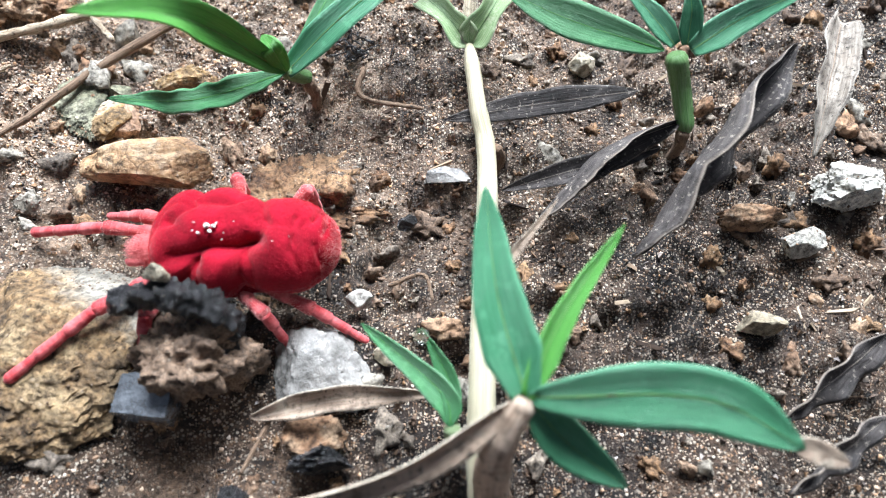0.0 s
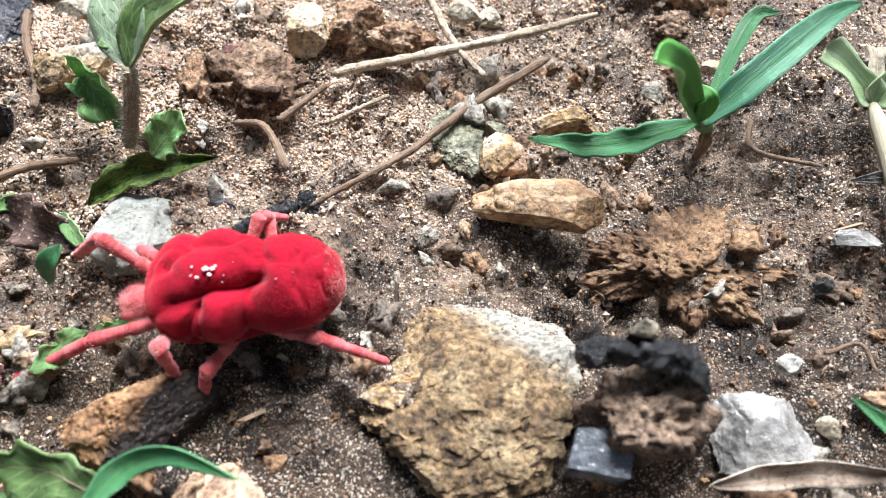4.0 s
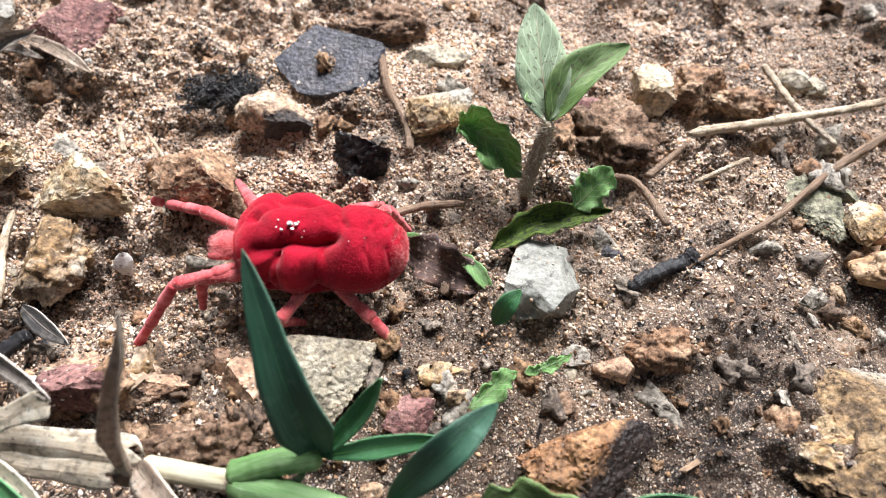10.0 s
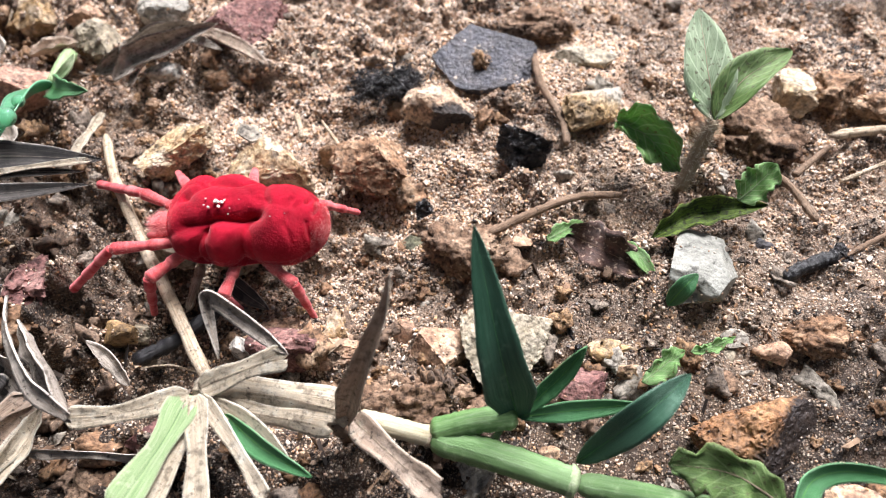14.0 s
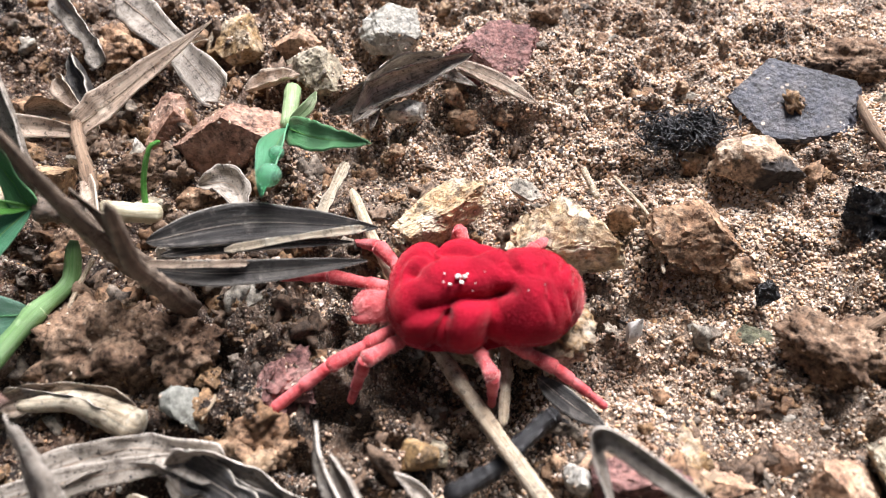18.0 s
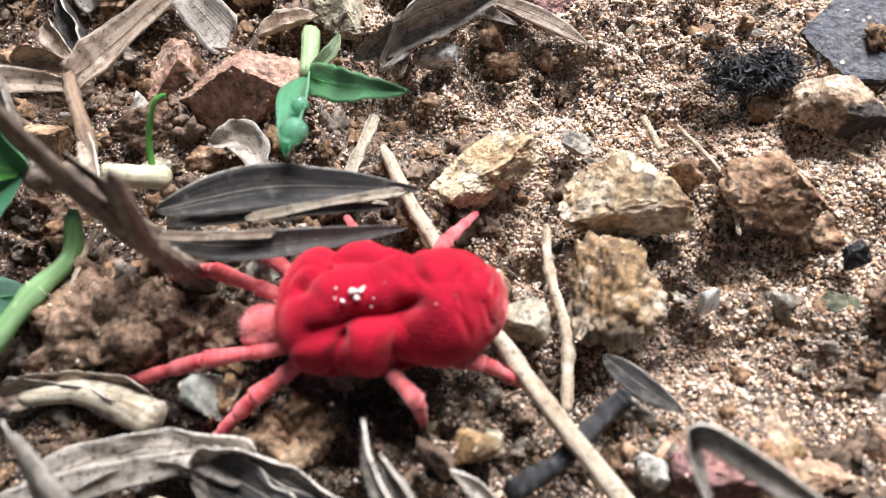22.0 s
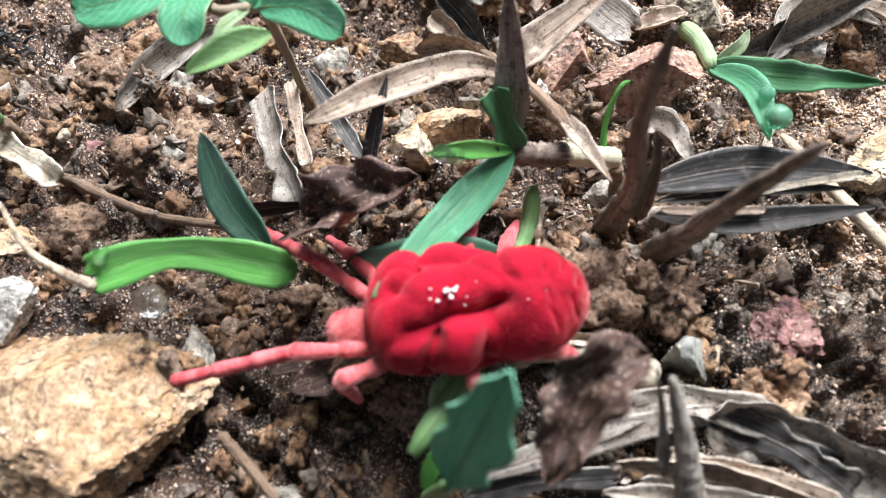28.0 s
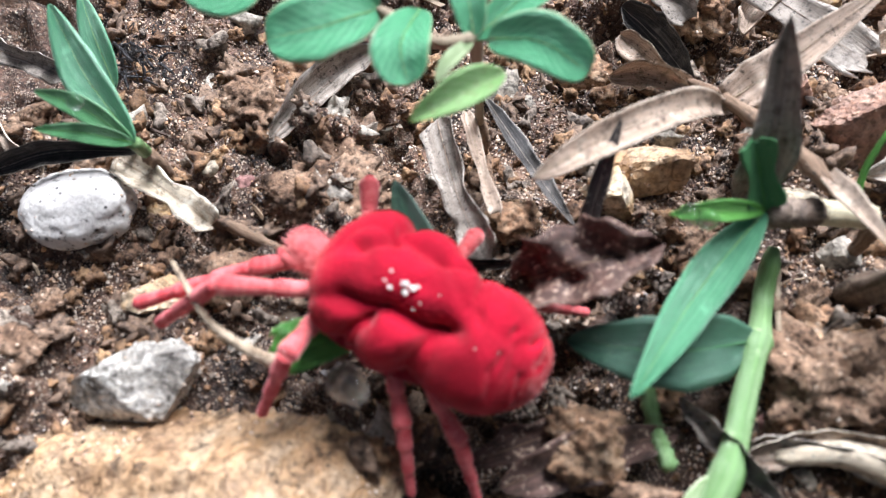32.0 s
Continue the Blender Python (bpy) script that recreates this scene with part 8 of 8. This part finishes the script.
# ---- what moves: the mite and its legs ----
# seconds, place of its middle in millimetres, heading in degrees
TRAVEL = [
    (0.0, -10.95, 18.22, 1.20, 178.0, 0.0),
    (0.5, -14.42, 18.52, 1.20, 178.7, 0.0),
    (1.0, -17.53, 17.61, 1.20, 179.5, 0.0),
    (1.5, -22.21, 18.42, 1.20, 177.1, 0.0),
    (2.0, -26.55, 18.82, 1.20, 174.7, 0.0),
    (2.5, -28.07, 18.56, 1.43, 189.4, 0.0),
    (4.5, -36.72, 16.68, 2.30, 187.6, 0.0),
    (5.0, -38.57, 16.94, 3.07, 181.1, 0.0),
    (5.5, -42.88, 16.32, 3.36, 177.1, 0.0),
    (6.0, -45.24, 16.36, 3.64, 173.1, 0.0),
    (6.5, -46.33, 17.20, 3.47, 165.5, 0.0),
    (7.0, -48.47, 18.85, 3.29, 157.9, 0.0),
    (7.5, -50.04, 19.75, 2.91, 160.4, 0.0),
    (8.0, -51.21, 20.66, 2.54, 162.9, 0.0),
    (8.5, -52.03, 20.44, 2.15, 166.4, 0.0),
    (9.0, -53.19, 20.40, 1.76, 170.0, 0.0),
    (9.5, -55.45, 20.55, 1.76, 176.1, 0.0),
    (10.0, -56.55, 19.76, 1.76, 182.2, 0.0),
    (10.5, -59.54, 19.51, 1.82, 181.5, 0.0),
    (11.0, -62.44, 18.95, 1.88, 180.9, 0.0),
    (11.5, -64.35, 18.79, 2.07, 185.3, 0.0),
    (12.0, -66.12, 18.49, 2.27, 189.7, 0.0),
    (12.5, -67.71, 17.80, 2.22, 185.5, 0.0),
    (13.0, -68.57, 16.04, 2.17, 181.4, 0.0),
    (13.5, -71.67, 16.31, 2.24, 183.9, 0.0),
    (14.0, -72.65, 16.67, 2.31, 186.3, 0.0),
    (14.5, -74.52, 16.69, 2.10, 185.4, 0.0),
    (15.0, -76.54, 17.01, 1.89, 184.5, 0.0),
    (15.5, -77.86, 17.43, 1.47, 192.1, 0.0),
    (17.5, -77.74, 17.62, 1.25, 192.3, 0.0),
    (18.0, -78.19, 17.31, 1.20, 192.3, 0.0),
    (18.5, -78.85, 17.12, 1.20, 194.9, 0.0),
    (19.0, -81.12, 16.52, 1.20, 197.5, 0.0),
    (19.5, -81.48, 16.16, 1.20, 197.3, 0.0),
    (20.0, -81.53, 16.20, 1.20, 197.2, 0.0),
    (20.5, -82.42, 16.24, 1.20, 197.7, 0.0),
    (21.0, -83.74, 15.51, 1.20, 198.1, 0.0),
    (21.5, -84.01, 14.75, 1.32, 196.4, 0.0),
    (22.0, -84.58, 13.76, 1.43, 194.6, 0.0),
    (22.5, -85.75, 12.53, 1.70, 192.2, 0.0),
    (23.0, -88.46, 12.84, 1.96, 189.9, 0.0),
    (23.5, -89.52, 11.76, 2.39, 189.4, 0.0),
    (24.0, -91.92, 11.07, 2.83, 188.9, 0.0),
    (24.5, -94.08, 9.94, 3.14, 187.6, 0.0),
    (25.0, -96.23, 9.69, 3.46, 186.4, 0.0),
    (25.5, -97.82, 8.99, 3.37, 191.0, 0.0),
    (26.0, -100.22, 8.64, 3.28, 195.5, 0.0),
    (26.5, -100.45, 8.45, 3.09, 197.5, 0.0),
    (28.5, -105.80, 6.03, 3.09, 199.0, 0.0),
    (29.0, -108.29, 4.74, 3.60, 184.5, -4.0),
    (29.5, -109.84, 4.61, 3.70, 170.0, -8.0),
    (30.0, -112.51, 5.63, 3.80, 155.5, -16.0),
    (30.5, -113.17, 5.96, 3.80, 159.5, -15.0),
    (31.0, -115.37, 7.35, 3.80, 163.6, -14.0),
    (31.5, -115.75, 7.14, 3.80, 164.5, -13.0),
    (32.0, -116.21, 7.58, 3.80, 165.5, -12.0),
]
# where each foot stands: seconds, x, y in millimetres
FEET = {
    "R1": [(0, -27.1, 21.0), (1, -28.7, 22.1), (2, -41.5, 26.6), (2.5, -39.5, 19.9), (4.5, -52.3, 19.6), (5, -57.1, 21.6), (6, -57.4, 24.8), (7, -56.3, 28.5), (8, -59.7, 29.0), (9, -64.4, 31.4), (10, -70.6, 24.2), (11, -78.6, 25.4), (12, -79.6, 17.5), (13, -87.3, 25.1), (14, -89.1, 20.8), (15, -91.3, 20.7), (15.5, -92.7, 18.9), (18, -93.1, 17.7), (19, -95.0, 16.9), (20, -95.2, 16.5), (21, -100.0, 14.5), (22, -97.8, 14.6), (23, -103.1, 16.4), (24, -111.0, 15.5), (25, -112.0, 15.2), (26, -115.4, 12.5), (26.5, -117.3, 12.0), (28.5, -121.9, 10.3), (29, -119.9, 13.3), (30, -128.2, 16.7), (31, -128.2, 12.4), (32, -132.1, 4.7)],
    "R2": [(0, -21.3, 22.2), (1, -25.3, 23.8), (2, -31.8, 25.2), (2.5, -36.1, 22.0), (4.5, -47.4, 22.5), (5, -48.2, 22.9), (6, -52.1, 24.5), (7, -50.9, 26.9), (8, -53.7, 28.2), (9, -56.5, 28.6), (10, -65.6, 27.5), (11, -68.7, 26.0), (12, -78.0, 22.2), (13, -81.3, 25.2), (14, -82.5, 23.5), (15, -85.0, 24.7), (15.5, -86.7, 21.5), (18, -87.0, 21.4), (19, -90.0, 20.1), (20, -90.5, 19.5), (21, -93.2, 17.2), (22, -93.6, 17.1), (23, -96.9, 16.6), (24, -101.8, 16.0), (25, -104.4, 15.6), (26, -106.3, 12.8), (26.5, -109.5, 11.5), (28.5, -115.1, 11.7), (29, -116.8, 12.7), (30, -118.9, 15.4), (31, -121.0, 14.2), (32, -122.2, 14.2)],
    "R3": [(0, -12.4, 23.8), (1, -16.7, 26.2), (2, -25.9, 24.0), (2.5, -29.3, 23.9), (4.5, -38.7, 22.4), (5, -42.8, 24.1), (6, -45.7, 25.7), (7, -46.8, 26.2), (8, -50.4, 28.9), (9, -50.2, 26.6), (10, -53.9, 26.5), (11, -62.4, 26.1), (12, -69.1, 25.2), (13, -71.7, 23.3), (14, -76.3, 25.9), (15, -77.9, 23.7), (15.5, -80.3, 23.1), (18, -81.1, 22.6), (19, -85.0, 23.9), (20, -84.7, 21.9), (21, -85.7, 21.3), (22, -89.3, 20.4), (23, -90.4, 20.0), (24, -94.1, 16.7), (25, -98.5, 16.5), (26, -102.6, 15.3), (26.5, -102.0, 14.7), (28.5, -109.7, 14.8), (29, -108.0, 12.9), (30, -108.9, 13.3), (31, -113.2, 11.9), (32, -116.1, 14.0)],
    "R4": [(0, -7.5, 22.0), (1, -13.0, 23.1), (2, -18.4, 23.4), (2.5, -25.5, 24.7), (4.5, -34.0, 21.4), (5, -33.9, 21.7), (6, -39.0, 22.2), (7, -42.3, 22.7), (8, -42.3, 23.0), (9, -46.7, 25.7), (10, -52.1, 24.3), (11, -59.1, 24.5), (12, -64.0, 26.0), (13, -65.0, 22.8), (14, -67.1, 21.8), (15, -71.0, 22.7), (15.5, -72.9, 24.1), (18, -73.8, 26.0), (19, -77.5, 23.5), (20, -79.0, 23.1), (21, -82.2, 23.0), (22, -82.0, 22.2), (23, -83.8, 20.7), (24, -87.9, 18.2), (25, -91.6, 17.5), (26, -94.9, 14.7), (26.5, -98.5, 15.4), (28.5, -103.2, 14.4), (29, -105.2, 11.2), (30, -104.9, 10.1), (31, -108.1, 12.5), (32, -108.0, 12.4)],
    "L1": [(0, -23.3, 10.8), (1, -31.3, 15.5), (2, -42.5, 18.2), (2.5, -40.0, 11.4), (4.5, -50.0, 11.8), (5, -53.8, 13.4), (6, -60.1, 17.0), (7, -57.9, 24.1), (8, -63.5, 22.4), (9, -65.6, 23.6), (10, -67.2, 13.5), (11, -76.9, 15.2), (12, -78.6, 10.6), (13, -82.8, 12.1), (14, -84.8, 11.7), (15, -90.4, 11.8), (15.5, -89.5, 10.2), (18, -89.7, 8.2), (19, -93.7, 8.8), (20, -94.1, 8.7), (21, -97.2, 8.1), (22, -99.5, 7.8), (23, -104.3, 7.7), (24, -108.4, 5.8), (25, -112.2, 8.2), (26, -114.1, 2.6), (26.5, -113.4, -0.2), (28.5, -118.3, -0.2), (29, -121.6, 0.8), (30, -125.8, 14.8), (31, -124.0, 3.3), (32, -129.1, 5.3)],
    "L2": [(0, -16.5, 11.5), (1, -22.0, 10.5), (2, -32.8, 13.6), (2.5, -33.0, 12.9), (4.5, -42.6, 12.1), (5, -49.4, 12.8), (6, -53.1, 13.4), (7, -56.1, 15.7), (8, -57.5, 18.0), (9, -57.8, 18.0), (10, -64.0, 16.6), (11, -66.5, 15.2), (12, -72.1, 13.6), (13, -77.3, 11.6), (14, -78.5, 11.1), (15, -82.1, 12.8), (15.5, -82.8, 11.9), (18, -84.3, 11.4), (19, -87.5, 9.4), (20, -87.5, 9.5), (21, -88.2, 8.4), (22, -92.2, 6.7), (23, -98.2, 6.7), (24, -97.8, 6.1), (25, -105.6, 5.2), (26, -107.3, 3.8), (26.5, -107.1, 4.0), (28.5, -111.5, 0.4), (29, -115.6, 0.0), (30, -118.0, 1.8), (31, -124.6, 4.1), (32, -122.2, 2.4)],
    "L3": [(0, -8.4, 13.2), (1, -17.3, 11.5), (2, -24.7, 11.8), (2.5, -27.3, 12.2), (4.5, -36.5, 11.8), (5, -36.0, 11.7), (6, -47.1, 12.3), (7, -50.4, 15.2), (8, -50.7, 15.6), (9, -53.0, 15.1), (10, -57.4, 16.6), (11, -62.2, 13.8), (12, -65.9, 14.0), (13, -69.0, 12.4), (14, -72.9, 12.6), (15, -74.9, 11.9), (15.5, -75.9, 12.0), (18, -76.8, 12.9), (19, -77.4, 13.2), (20, -79.9, 11.0), (21, -82.1, 10.2), (22, -82.3, 9.8), (23, -86.0, 7.5), (24, -90.3, 6.2), (25, -93.3, 5.0), (26, -97.2, 4.2), (26.5, -100.1, 7.7), (28.5, -104.0, 4.6), (29, -107.4, 3.2), (30, -112.6, 1.3), (31, -115.7, 1.1), (32, -115.6, 1.2)],
    "L4": [(0, -4.0, 13.7), (1, -12.1, 15.8), (2, -21.8, 13.8), (2.5, -21.9, 14.0), (4.5, -29.2, 14.3), (5, -34.9, 13.4), (6, -39.5, 12.6), (7, -43.8, 13.2), (8, -48.4, 15.4), (9, -49.4, 14.4), (10, -50.0, 14.7), (11, -55.8, 15.9), (12, -59.7, 15.1), (13, -62.8, 12.0), (14, -67.8, 12.9), (15, -71.5, 13.5), (15.5, -71.6, 13.6), (18, -70.7, 14.1), (19, -76.5, 13.4), (20, -76.0, 13.7), (21, -76.3, 13.7), (22, -77.8, 12.7), (23, -84.2, 9.3), (24, -84.7, 8.9), (25, -90.1, 6.7), (26, -96.7, 6.6), (26.5, -94.9, 6.7), (28.5, -102.3, 4.9), (29, -101.2, 6.0), (30, -111.0, 0.6), (31, -112.1, 1.8), (32, -112.9, 2.0)],
}


def step_height(x, y, t):
    """How high a foot stands: two large rocks and, for a while, a grass blade lie in its way."""
    if -113.5 < x < -104 and 10.5 < y < 17 and 25 <= t <= 29:
        return 4.6
    z = -2.4
    for cx, cy, a, b, high in ((-22.2, 14.4, 7.6, 5.9, -0.3), (-124.2, -1.4, 9.6, 6.3, 1.7)):
        d = math.hypot((x - cx) / a, (y - cy) / b)
        z = max(z, -2.4 + (high + 2.4) * max(0.0, min(1.0, (1.02 - d) / 0.25)))
    return z


def mite_pose(t):
    i = max(k for k, r in enumerate(TRAVEL) if r[0] <= t + 1e-6)
    a, b = TRAVEL[i], TRAVEL[min(i + 1, len(TRAVEL) - 1)]
    f = 0 if b[0] == a[0] else (t - a[0]) / (b[0] - a[0])
    x, y, z, h, p = (a[k] + (b[k] - a[k]) * f for k in range(1, 6))
    return pose(x * MM, y * MM, z * MM, 0, p, h)


def bend(leg_key, t, foot):
    """The turns of a leg's two limbs that put its tip on the foot's place."""
    _, _, root, upper, lower = LEGS[leg_key]
    goal = mite_pose(t).inverted() @ Vector([c * MM for c in foot]) / MM - root
    out = -1 if leg_key[0] == "R" else 1
    if goal.y * out < 0.4 and leg_key[1] != "1":
        goal.y = 0.4 * out
    flat = max(0.8, math.hypot(goal.x, goal.y))
    goal.z = max(-3.4, min(2.4, goal.z))
    reach = max(1.6, min(upper + lower - 0.12, math.hypot(flat, goal.z)))
    turn = math.atan2(goal.y, goal.x)
    down = math.atan2(goal.z, flat)
    c1 = max(-1, min(1, (upper ** 2 + reach ** 2 - lower ** 2) / (2 * upper * reach)))
    c2 = max(-1, min(1, (upper ** 2 + lower ** 2 - reach ** 2) / (2 * upper * lower)))
    rise = down + math.acos(c1)
    knee = math.pi - math.acos(c2)
    up = Matrix.Translation([c * MM for c in root]) @ Matrix.Rotation(turn, 4, "Z") @ Matrix.Rotation(-rise, 4, "Y")
    low = Matrix.Translation((upper * MM, 0, 0)) @ Matrix.Rotation(knee, 4, "Y")
    return up, low


def motions():
    walk(MITE, [(r[0], mite_pose(r[0])) for r in TRAVEL])
    for k, (key, rows) in enumerate(FEET.items()):
        first = (k + k // 4) % 2
        keys = []
        for (t, x, y), (u, p, q) in zip(rows, rows[1:]):
            keys.append((t, (x, y, step_height(x, y, t))))
            if u - t > 0.9:
                m = (t + u) / 2
                mid = ((x + p) / 2, (y + q) / 2, -0.6)
                if first:
                    keys += [((t + m) / 2, mid), (m, (p, q, step_height(p, q, u)))]
                else:
                    keys += [(m, (x, y, step_height(x, y, t))), ((u + m) / 2, mid)]
        keys.append((rows[-1][0], (*rows[-1][1:], step_height(*rows[-1][1:], 32.0))))
        bent = [(t, *bend(key, t, foot)) for t, foot in keys]
        walk(LEGS[key][0], [(t, a) for t, a, _ in bent])
        walk(LEGS[key][1], [(t, b) for t, _, b in bent])


motions()
